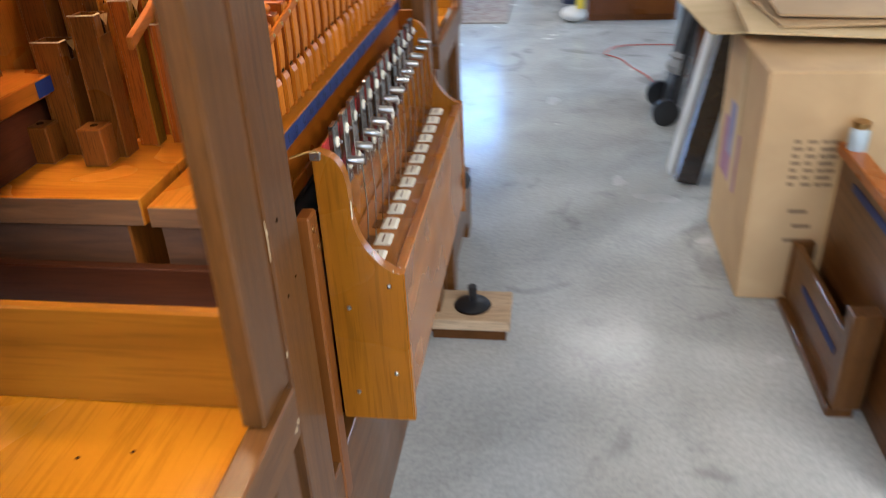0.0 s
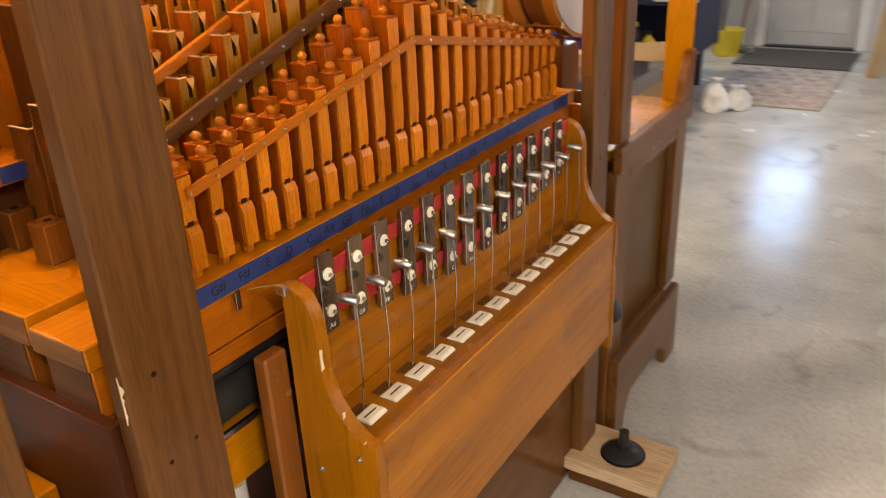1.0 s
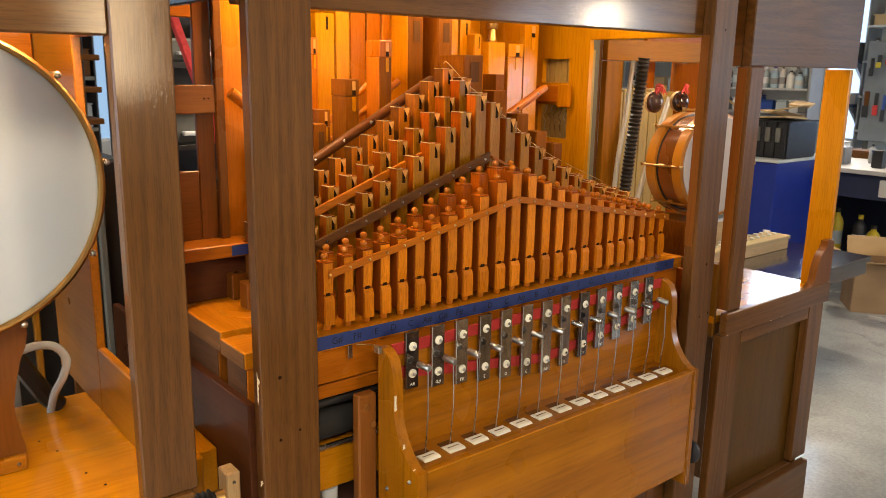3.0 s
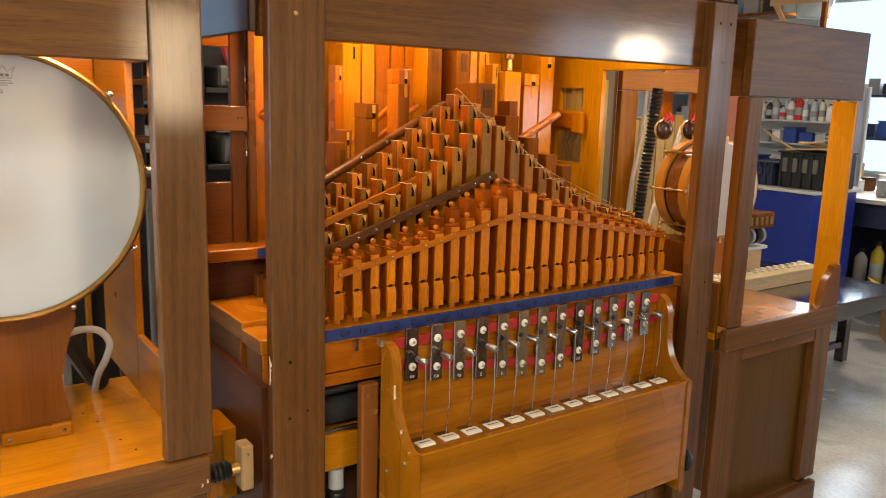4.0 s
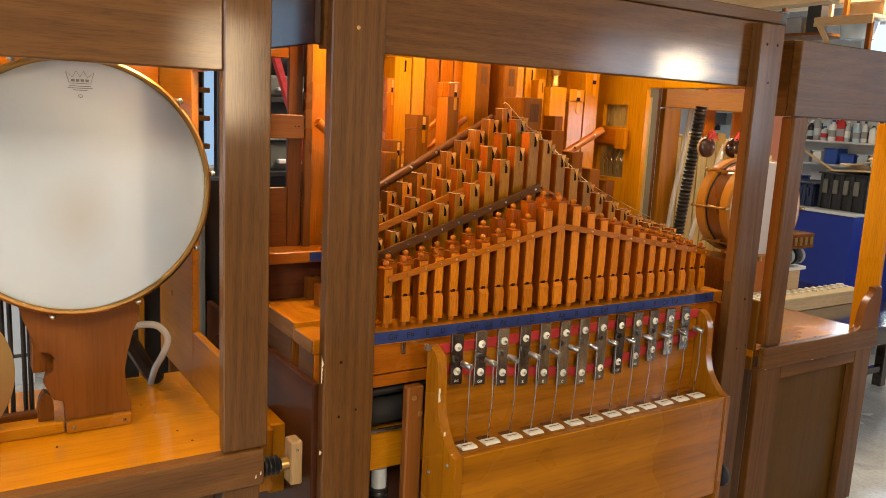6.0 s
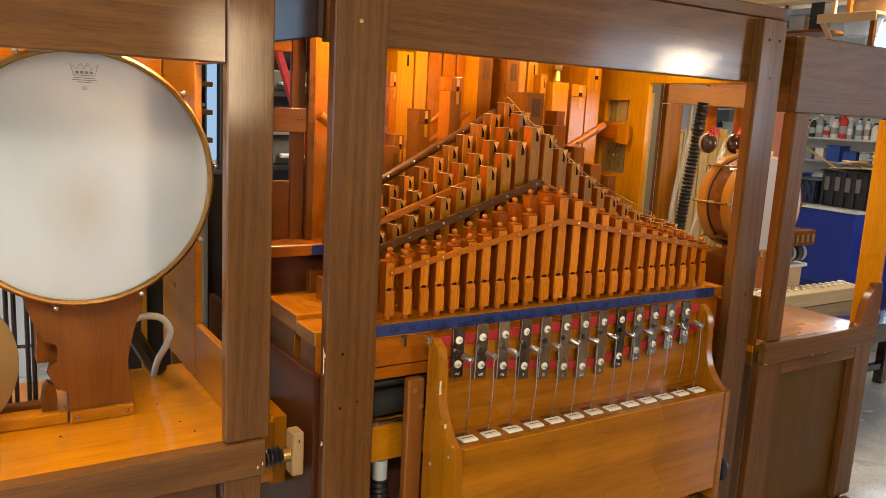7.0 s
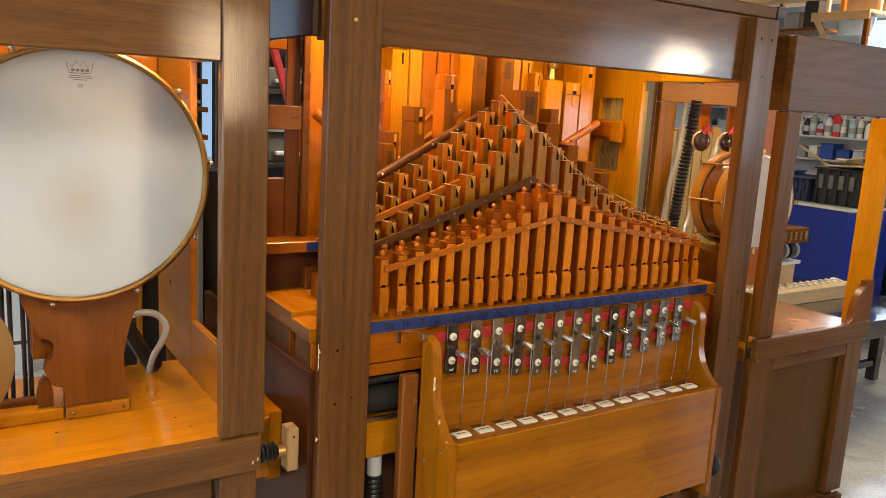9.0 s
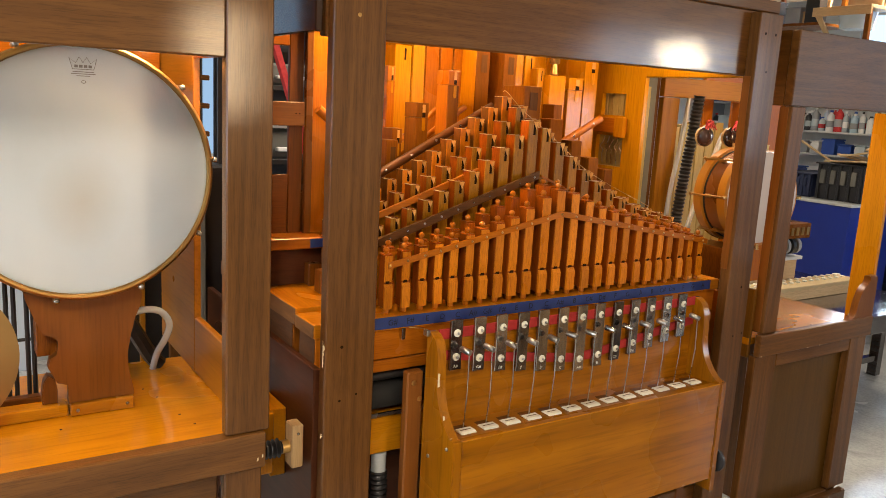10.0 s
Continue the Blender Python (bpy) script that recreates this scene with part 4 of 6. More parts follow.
hoop("hoop", DX - 0.022, 0.030, DR + 0.002, HOOP_BRONZE, bass)
hoop("hoop", DX - 0.245, 0.025, DR + 0.002, HOOP_BRONZE, bass)
for k in range(10):
    a = radians(6 + 36 * k)
    y, z = DY + math.cos(a) * (DR + 0.014), DZ + math.sin(a) * (DR + 0.014)
    lug = part("lug", rod((DX - 0.07, y, z), (DX - 0.002, y, z), 0.005, 0.006, 10), BRASS, bass, smooth=True)
    part("knob", ball((DX + 0.002, y, z), 0.0065, 10), STEEL, lug, smooth=True)
BY, BZ = DY + 0.008, 1.655
crown = [(-0.020, 0.0), (0.020, 0.0), (0.026, 0.022), (0.014, 0.012), (0.007, 0.024), (0.0, 0.013), (-0.007, 0.024), (-0.014, 0.012), (-0.026, 0.022)]
loop = [Vector((DX + 0.0006, BY + u, BZ + v)) for u, v in crown + crown[:2]]
badge = part("badge", tube(loop, 0.0007, 4), PRINT_GREY, bass, "small grey printed crown mark")
for k in range(4):
    part("badge_bar", box(DX + 0.0004, DX + 0.0009, BY - 0.0165 + 0.0088 * k, BY - 0.0100 + 0.0088 * k, BZ + 0.003, BZ + 0.0085, 0), PRINT_GREY, badge)
for i, l in enumerate((0.040, 0.046, 0.026)):
    part("badge_line", box(DX + 0.0004, DX + 0.0009, BY - l / 2, BY + l / 2, BZ - 0.006 - 0.004 * i, BZ - 0.0045 - 0.004 * i, 0), PRINT_GREY, badge)
ring = [Vector((DX + 0.0006, BY + 0.004 * math.cos(radians(a)), BZ - 0.025 + 0.0028 * math.sin(radians(a)))) for a in range(0, 361, 30)]
part("badge_ring", tube(ring, 0.0007, 4), PRINT_GREY, badge)

# cradle under the drum
cradle = thing("drum_cradle", (-0.71, 0.55, 0.900), "brown vase-shaped wooden drum cradle on a moulded foot", "drum stand")
arc = [(DY + math.cos(radians(a)) * (DR + 0.010), DZ + math.sin(radians(a)) * (DR + 0.010)) for a in range(243, 299, 5)]
half = [(0.664, 1.190), (0.667, 1.160), (0.662, 1.136), (0.651, 1.112), (0.639, 1.075), (0.633, 1.030), (0.634, 1.000), (0.639, 0.968), (0.645, 0.942), (0.645, 0.9285)]
left = [(0.508, 0.9285), (0.509, 0.973), (0.487, 0.978), (0.469, 1.016), (0.473, 1.036), (0.489, 1.043), (0.493, 1.072), (0.485, 1.086), (0.463, 1.089), (0.446, 1.129), (0.432, 1.168), (0.428, 1.195)]
part("board", prism([(y, z) for y, z in arc] + half + left, "x", -0.728, -0.702, 0.002), RUSSET["z"], cradle)
part("foot", box(-0.735, -0.690, 0.509, 0.643, 0.900, 0.928, 0.003), HONEY["y"], cradle, "honey-brown foot moulding")
for y in (0.524, 0.628):
    part("screw", ball((-0.690, y, 0.914), 0.004, 8), STEEL, cradle)
cym = thing("cymbal", (-0.60, 0.27, 1.0), "flat bronze cymbal hung beside the bass drum", "cymbal")
part("plate", lathe([(0, 0.02), (0.012, 0.045), (0.016, 0.165), (0.018, 0.165), (0.016, 0.045), (0.020, 0.018)], (-0.63, 0.245, 1.085), (-0.3, 0.245, 1.085), 56), BRONZE, cym, smooth=True)
part("rod", rod((-0.90, 0.245, 1.085), (-0.632, 0.245, 1.085), 0.006, None, 8), STEEL, cym)
rail = thing("beater_rail", (-0.70, 0.2, 0.90), "yellow wooden rail carrying the beater rods", "beater mechanism")
part("rail", box(-0.746, -0.700, -0.2, 0.506, 0.900, 0.927, 0.003), GOLD["y"], rail)
part("bracket", box(-0.775, -0.748, -0.2, 0.488, 0.900, 0.938, 0.003), RUSSET["y"], rail)
part("cheek", prism([(0.457, 0.928), (0.487, 0.928), (0.488, 0.957), (0.484, 0.984), (0.470, 0.994), (0.461, 0.981), (0.456, 0.950)], "x", -0.745, -0.715, 0.002), RUSSET["z"], rail)
for y in (0.33, 0.36, 0.40, 0.415, 0.440, 0.452):
    part("rod", rod((-0.80, y, 0.90), (-0.80, y, 1.20), 0.005, None, 8), BLACK, rail)
for z in (0.915, 1.055):
    part("cross_rod", rod((-0.805, 0.25, z), (-0.805, 0.46, z), 0.004, None, 8), BLACK, rail)
part("stay", box(-0.80, -0.745, 0.452, 0.500, 1.030, 1.105, 0.002), BROWN, rail, "dark wooden stay behind the cradle")
single("air_tube", tube(smooth_line([(-0.80, 0.62, 1.080), (-0.81, 0.664, 1.092), (-0.83, 0.705, 1.092), (-0.84, 0.740, 1.079), (-0.845, 0.760, 1.046), (-0.86, 0.754, 1.005), (-0.90, 0.742, 0.955), (-0.94, 0.739, 0.901)], 8), 0.0088, 12), CLEAR, "bent milky plastic air tube rising from the deck", "tube", smooth=True)

# ---- right wing ----
WR = -0.420
wr = thing("snare_wing", (-0.7, 2.9, 0.0), "walnut organ wing with a panelled base and open top", "organ wing")
part("post", box(WR - 0.044, WR, 2.569, 2.642, 0.925, 1.671, 0.003), WALNUT["z"], wr)
# added strip again, russet for the warm light on this walnut side
part("post_lining", box(WR - 0.043, WR - 0.012, 2.5665, 2.5688, 0.930, 1.668, 0.0005), RUSSET["z"], wr, "walnut post side, toned russet for the lamplight on it")
part("stile", box(WR - 0.030, WR, 2.548, 2.664, FZ, 0.848, 0.003), WALNUT["z"], wr)
part("beam", box(WR - 0.030, WR + 0.001, 2.561, 3.235, 1.672, 1.905, 0.003), WALNUT["y"], wr, "broad brown walnut beam")
part("beam_return", box(-0.56, WR - 0.0301, 2.5612, 2.586, 1.672, 1.904, 0), WALNUT["x"], wr)
part("side_board", box(-0.62, WR - 0.0315, 2.546, 2.560, 0.836, 1.072, 0.002), wood("ochre_varnish", (0.11, 0.046, 0.005), (0.18, 0.076, 0.008), "z", 0.4, 0.1, 50, spec=0.15), wr, "ochre side board")
part("deck_rail", box(WR - 0.010, WR + 0.014, 2.545, 3.215, 0.850, 0.924, 0.003), WALNUT["y"], wr)
part("rail", box(WR - 0.030, WR - 0.001, 2.666, 3.106, 0.800, 0.848, 0.002), WALNUT["y"], wr)
part("stile", box(WR - 0.030, WR, 3.108, 3.212, 0.242, 0.848, 0.003), WALNUT["z"], wr)
part("panel", box(WR - 0.042, WR - 0.031, 2.60, 3.12, 0.20, 0.83, 0.001), wood("smoky_panel", (0.070, 0.032, 0.004), (0.125, 0.058, 0.008), "z", 0.36, 0.12, spec=0.2), wr, "recessed brown panel")
part("plinth", prism([(2.560, FZ), (2.64, FZ), (2.65, 0.02), (2.69, 0.070), (2.98, 0.070), (3.02, 0.055), (3.035, 0.02), (3.06, 0.035), (3.07, FZ), (3.186, FZ), (3.178, 0.240), (2.560, 0.240)], "x", WR + 0.0005, WR + 0.030, 0.003), WALNUT["y"], wr, "plinth board with a cut-out bracket foot")
part("lower_rail", box(WR - 0.030, WR - 0.001, 2.666, 3.106, 0.200, 0.240, 0.002), WALNUT["y"], wr)
part("deck", box(-1.15, WR - 0.032, 2.545, 3.215, 0.880, 0.905, 0.002), DECK["y"], wr, "glossy orange deck")
part("side_stile", box(-0.510, WR - 0.002, 3.198, 3.218, 0.905, 1.668, 0.002), GOLD["z"], wr, "bright orange side stile")
part("side_panel", box(-1.15, WR - 0.032, 3.200, 3.214, FZ, 0.875, 0.002), WALNUT["z"], wr)
finial = [tuple(q)[:2] for q in smooth_line([(3.060, 0.925, 0), (3.082, 0.930, 0), (3.092, 0.948, 0), (3.097, 0.975, 0), (3.104, 1.000, 0), (3.116, 1.026, 0), (3.136, 1.046, 0), (3.152, 1.056, 0), (3.156, 1.068, 0), (3.154, 1.080, 0)], 3)] + [(3.200, 1.081), (3.206, 1.072), (3.206, 0.925)]
part("scroll_bracket", prism(finial, "x", WR - 0.012, WR + 0.014, 0.003), RUSSET["z"], wr, "scrolled brown bracket")

# snare drum
SX, SY, SZ, SR = -0.69, 2.756, 1.350, 0.167
HOOPWOOD = varied("honey_varnish", (0.36, 0.135, 0.010), (0.48, 0.195, 0.018), 0.28, 6, coat=0.5, bump=0.02)
snare = thing("snare_drum", (SX, SY, SZ - SR), "snare drum with bronze shell, golden hoops and white head", "drum")
SA = Vector((0.985, -0.14, 0.03)).normalized()
SC = Vector((SX, SY, SZ))
part("shell", lathe([(0, SR - 0.008), (0.15, SR - 0.008)], SC - SA * 0.075, SC + SA, 48), varied("bronze_shell", (0.15, 0.050, 0.010), (0.25, 0.085, 0.016), 0.3, 4, metal=0.3, coat=0.4), snare, smooth=True)
for d in (-0.078, 0.038):
    part("hoop", lathe([(0, SR - 0.006), (0.001, SR + 0.004), (0.038, SR + 0.005), (0.040, SR - 0.004)], SC + SA * d, SC + SA, 48), HOOPWOOD, snare, smooth=True)
part("head", lathe([(0, SR - 0.006), (0.003, SR - 0.006)], SC + SA * 0.0785, SC + SA, 48), varied("aged_snare_film", (0.40, 0.355, 0.32), (0.47, 0.42, 0.385), 0.5, 3, bump=0.1, fine=200, spread=0.0), snare, "white film head", smooth=True)
for d in (-0.036, 0.033):
    part("rim_ring", lathe([(0, SR - 0.007), (0.0005, SR - 0.003), (0.003, SR - 0.003), (0.0035, SR - 0.007)], SC + SA * d, SC + SA, 48), BLACK, snare, "thin black ring", smooth=True)
su = SA.orthogonal().normalized()
sv = SA.cross(su)
for k in range(8):
    d = (su * math.cos(k * math.pi / 4) + sv * math.sin(k * math.pi / 4)) * (SR + 0.012)
    tr = part("tension_rod", rod(SC + d - SA * 0.085, SC + d + SA * 0.085, 0.0035, None, 8), BRASS, snare)
    part("lug", rod(SC + d * 0.97 - SA * 0.012, SC + d * 0.97 + SA * 0.012, 0.0065, None, 10), BRASS, tr)
    for e in (-0.080, 0.080):
        part("claw", rod(SC + d * 0.93 + SA * e, SC + d * 1.04 + SA * e, 0.0045, 0.006, 8), BRASS, tr)
single("snare_stand", box(-0.80, -0.62, 2.62, 2.74, 0.907, 1.17, 0.003), BROWN, "brown wooden block under the snare drum", "drum stand")

# ---- inside and behind the wings ----
SLATWOOD = wood("pale_olive_wood", (0.34, 0.25, 0.08), (0.48, 0.37, 0.14), "z", 0.5, 0.1)
GREYISH = varied("grey_green_paint", (0.10, 0.10, 0.085), (0.15, 0.15, 0.13), 0.7, 5)
TAN = {a: wood("tan_brown_varnish_" + a, (0.20, 0.080, 0.006), (0.35, 0.150, 0.012), a, 0.38, 0.1, 40, figure=0.6, spec=0.12, rings=0.3) for a in "yz"}
rearf = thing("wing_back_frame", (-1.05, 2.95, 0.905), "orange wooden frame at the back of the snare wing", "frame")
part("stile", box(-1.065, -1.040, 3.200, 3.44, 0.905, 1.688, 0.002), CHERRY["z"], rearf)
part("top_rail", box(-1.065, -1.040, 2.667, 3.44, 1.690, 1.765, 0.002), TAN["y"], rearf)
part("stile", box(-1.065, -1.040, 2.667, 2.760, 0.905, 1.688, 0.002), TAN["z"], rearf)
part("stile", box(-1.12, -0.94, 3.180, 3.197, 0.905, 1.688, 0.002), CHERRY["z"], rearf)
part("dark_strip", box(-1.075, -1.060, 2.640, 2.662, 0.905, 1.765, 0), UMBER["z"], rearf)
winf = thing("louvre_frame", (-1.16, 3.2, 0.905), "orange window-like frame behind the wing", "frame")
for y0, y1 in ((3.035, 3.098), (3.231, 3.277), (3.350, 3.42)):
    part("bar", box(-1.17, -1.15, y0, y1, 1.20, 1.72, 0.002), CHERRY["z"], winf)
part("rail", box(-1.17, -1.15, 3.035, 3.42, 1.722, 1.80, 0.002), CHERRY["y"], winf)
part("rail", box(-1.17, -1.15, 3.035, 3.42, 0.905, 1.198, 0.002), CHERRY["y"], winf)
slats = thing("slat_rack", (-1.11, 2.95, 0.906), "row of pale yellow wooden slats standing behind the hoses", "slats")
for i in range(7):
    part("slat", box(-1.125, -1.10, 2.795 + 0.054 * i, 2.845 + 0.054 * i, 0.906, 1.575 + 0.012 * (i % 3), 0.002), SLATWOOD, slats)
for i in range(5):
    single("reed_slat", box(-1.160 + 0.029 * i, -1.134 + 0.029 * i, 2.466, 2.476, 1.58, 1.70, 0.001), SLATWOOD, "narrow olive wooden slat seen through the end board", "slat", "slats in the end board")
for i in range(6):
    hx = -1.150 + 0.0245 * i
    single("tracker_hook", tube(smooth_line([(hx, 2.480, 1.425), (hx, 2.474, 1.462), (hx + 0.012, 2.466, 1.476), (hx + 0.002, 2.462, 1.492), (hx + 0.010, 2.466, 1.508), (hx + 0.010, 2.474, 1.530)], 4), 0.0016, 6), STEEL, "small bent steel tracker hook", "hook", "tracker hooks")

single("shade_board", box(-1.20, -0.96, 2.492, 2.510, 0.91, 1.72, 0.001), wood("dull_olive_board", (0.40, 0.32, 0.13), (0.52, 0.42, 0.19), "z", 0.6, 0.0), "dull olive board behind the end of the case", "board")
single("grey_strip", box(-1.06, -1.045, 2.575, 2.632, 0.907, 1.76, 0.002), GREYISH, "grey painted strip beside the wing frame", "strip")
single("ribbed_hose", corrugated(smooth_line([(-0.99, 2.812, 1.70), (-1.00, 2.804, 1.53), (-1.00, 2.785, 1.40), (-1.0, 2.764, 1.21), (-1.0, 2.74, 0.95)], 6), 0.024, 0.015, 0.13), BLACK, "black ribbed air hose hanging in the snare wing", "hose", smooth=True)
single("clear_tube", tube(smooth_line([(-1.02, 2.79, 1.69), (-1.02, 2.765, 1.5), (-1.01, 2.72, 1.3), (-1.0, 2.69, 1.0)], 6), 0.009, 8), CLEAR, "milky plastic tube beside the ribbed hose", "tube", smooth=True)
single("clear_tube", tube(smooth_line([(-0.93, 2.90, 1.56), (-0.93, 2.84, 1.42), (-0.93, 2.78, 1.28), (-0.93, 2.73, 1.12), (-0.93, 2.70, 0.95)], 6), 0.010, 8), CLEAR, "milky plastic tube slanting behind the snare drum", "tube", smooth=True)
CAST = varied("dark_rosewood", (0.020, 0.008, 0.006), (0.05, 0.02, 0.014), 0.15, 8, coat=0.6, bump=0.05)
RED_CORD = varied("red_cord", (0.42, 0.02, 0.02), (0.60, 0.05, 0.05), 0.8, 50, bump=0.3)
for cy in (2.645, 2.790):
    c = thing("castanet", (-0.81, cy, 1.54), "dark glossy castanet tied on with red cord", "castanet", "pair of castanets")
    for s, mat in ((0.006, CAST), (-0.008, PINE["z"])):
        shell_bm = ball((0, 0, 0), 1.0, 18)
        bmesh.ops.transform(shell_bm, matrix=pose(-0.81 + s, cy - s * 0.35, 1.552, 0, 0, -32) @ Matrix.Diagonal((0.016, 0.030, 0.036, 1)), verts=shell_bm.verts)
        part("shell", shell_bm, mat, c, "dark glossy clapper" if s > 0 else "pale wooden clapper", smooth=True)
    for k in range(7):
        a, h = random.uniform(-1, 1), random.uniform(0.006, 0.024)
        part("cord", tube(smooth_line([(-0.80, cy - 0.012 * a, 1.582), (-0.79, cy - 0.020 * a, 1.590 + h), (-0.785, cy + 0.016 * a, 1.586 + h * 0.6), (-0.782, cy + 0.034 * a, 1.588 - h * 0.5)], 4), 0.0019, 6), RED_CORD, c, "red cord")
for i in range(6):
    single("coil_spring", corrugated([Vector((-0.88, 2.31 + 0.022 * i, 1.122)), Vector((-0.88, 2.31 + 0.022 * i, 1.175))], 0.009, 0.008, 0.3, 8), STEEL, "small upright steel spring beside the pipes", "spring", "row of springs")

# blocks and brown pipes at the near end of the chest
for x0, x1, y0, y1 in ((-0.845, -0.805, 1.115, 1.153), (-0.752, -0.712, 1.108, 1.146)):
    b = thing("pipe_foot_block", (x0, y0, 1.122), "small brown wooden block with a hole, standing on the wind chest", "block", "foot blocks")
    part("block", box(x0, x1, y0, y1, 1.122, 1.182, 0.002), BROWN, b)
    part("hole", lathe([(0, 0.006), (0.0006, 0.006)], ((x0 + x1) / 2, y0 + 0.02, 1.182), ((x0 + x1) / 2, y0 + 0.02, 1.3), 10), NEAR_BLACK, b)
for x, y, w, top in ((-0.70, 1.165, 0.035, 1.34), (-0.77, 1.175, 0.04, 1.30), (-0.80, 1.215, 0.04, 1.46), (-0.74, 1.215, 0.034, 1.40), (-0.82, 1.27, 0.045, 1.50), (-0.92, 1.16, 0.05, 1.36)):
    open_pipe(x, y, w, w * 1.2, 1.122, top, BROWN, BROWN, "brown end pipes", 0.03, label="brown varnished open wooden organ pipe at the end of the chest")

# spring and blocks on the end panel
sb = thing("bellows_stop", (-0.56, 0.93, 0.70), "pale wooden bellows stop with black coil spring and brass collar", "spring stop")
part("backing", box(-0.75, -0.622, 0.945, 0.985, 0.690, 0.868, 0.003), GOLD["x"], sb)
part("backing", box(-0.71, -0.592, 0.905, 0.943, 0.715, 0.872, 0.003), GOLD["z"], sb)
part("block", box(-0.523, -0.480, 0.944, 0.972, 0.775, 0.880, 0.003), PINE["z"], sb, "pale sawn block")
part("collar", rod((-0.502, 0.926, 0.824), (-0.502, 0.9435, 0.824), 0.0155, None, 16), BRASS, sb, smooth=True)
part("spring", corrugated([Vector((-0.502, 0.845, 0.824)), Vector((-0.502, 0.926, 0.824))], 0.0235, 0.0105, 0.3), BLACK, sb, "black coil spring", smooth=True)
part("screw", ball((-0.479, 0.958, 0.860), 0.0035, 8), STEEL, sb)

# wind trunk behind the bracket post
single("wind_conduit", box(-0.60, -0.52, 1.05, 2.3, 0.745, 0.850, 0.003), GOLD["y"], "yellow wooden wind trunk under the front chest", "wind trunk")
cabn = thing("black_machine", (-1.75, 0.95, FZ), "tall black machine cabinet standing behind the drum wing", "machine")
part("case", box(-2.10, -1.70, 0.66, 1.17, FZ, 1.36, 0.01), BLACK, cabn)
for i, (y, z1) in enumerate(((0.70, 1.30), (0.775, 1.22), (0.86, 1.33), (0.96, 1.28), (1.07, 1.31))):
    part("strip", box(-1.699, -1.675, y, y + (0.030 if i % 2 else 0.018), 0.2, z1, 0.003), (UMBER["z"], STEEL, TAN["z"], UMBER["z"], GREYISH)[i], cabn)
single("drive_belt", tube(smooth_line([(-0.98, 0.60, 1.12), (-0.96, 0.665, 1.06), (-0.95, 0.70, 1.00), (-0.95, 0.735, 0.935), (-0.95, 0.76, 0.905)], 6), 0.020, 8), BLACK, "black rubber belt curving down to the deck", "belt", smooth=True)
single("air_pipe", rod((-0.545, 1.05, 0.897), (-0.545, 2.3, 0.897), 0.038, None, 24), varied("matte_black_rubber", (0.006, 0.006, 0.006), (0.012, 0.012, 0.012), 0.75, 10), "black air pipe under the front chest", "pipe", smooth=True)
single("steel_rail", box(-0.522, -0.508, 1.05, 2.3, 0.8455, 0.856, 0.004), STEEL, "thin bright steel rail under the air pipe", "rail")
single("black_rail", rod((-0.520, 1.05, 0.953), (-0.520, 2.3, 0.953), 0.011, None, 14), BLACK, "slim black rod under the front chest", "rod", smooth=True)
rh = thing("ribbed_hose", (-0.54, 1.225, 0.35), "black ribbed air hose with a white collar under the wind trunk", "hose")
part("hose", corrugated([Vector((-0.54, 1.215, 0.35)), Vector((-0.54, 1.205, 0.69))], 0.024, 0.014, 0.13), BLACK, rh, smooth=True)
part("collar", rod((-0.54, 1.205, 0.69), (-0.54, 1.205, 0.742), 0.020, None, 16), CLEAR, rh, "white plastic collar", smooth=True)
wheel = thing("knob_wheel", (-0.32, 2.262, 0.552), "small black spoked hand wheel on the glockenspiel cheek", "hand wheel")
part("rim", lathe([(0, 0.026), (0.003, 0.036), (0.012, 0.036), (0.015, 0.026)], (-0.32, 2.258, 0.588), (-0.32, 3, 0.588), 24), BLACK, wheel, smooth=True)
part("hub", lathe([(0, 0.011), (0.022, 0.010), (0.024, 0.004)], (-0.32, 2.2505, 0.588), (-0.32, 3, 0.588), 16), STEEL, wheel, smooth=True)

# bolt holes and scars on the posts
for x, y, z, r in ((FX, 1.038, 1.073, 0.0038), (FX, 1.036, 0.945, 0.0032), (FX, 1.078, 0.955, 0.0026), (FX + 0.015, 2.384, 1.876, 0.0044), (FX + 0.015, 2.432, 1.876, 0.0044), (FX + 0.015, 2.408, 1.766, 0.0034), (FX + 0.015, 2.420, 1.10, 0.0038), (FX + 0.015, 2.450, 0.945, 0.0029), (FX + 0.015, 2.408, 0.94, 0.0029)):
    single("bolt_hole", lathe([(0, r), (0.0006, r), (0.0007, r * 0.6)], (x, y, z), (x + 1, y, z), 12), NEAR_BLACK, "dark bolt hole in the walnut post", "bolt hole", "bolt holes")
SCAR = varied("bare_wood_scar", (0.55, 0.42, 0.24), (0.72, 0.60, 0.40), 0.8, 30, bump=0.3)
for y, z0, z1 in ((0.992, 1.030, 1.095), (0.9915, 0.862, 0.874)):
    n = 12
    edge = [(y - 0.001, z0 + (z1 - z0) * i / n) for i in range(n + 1)]
    out = [(u + random.uniform(0.001, 0.0052) * (0.3 + math.sin(math.pi * i / n)), v) for i, (u, v) in enumerate(edge[::-1])]
    single("paint_chip", prism(edge + out, "x", FX, FX + 0.0006, 0), SCAR, "pale chip in the edge of the walnut post", "chip", "chips")

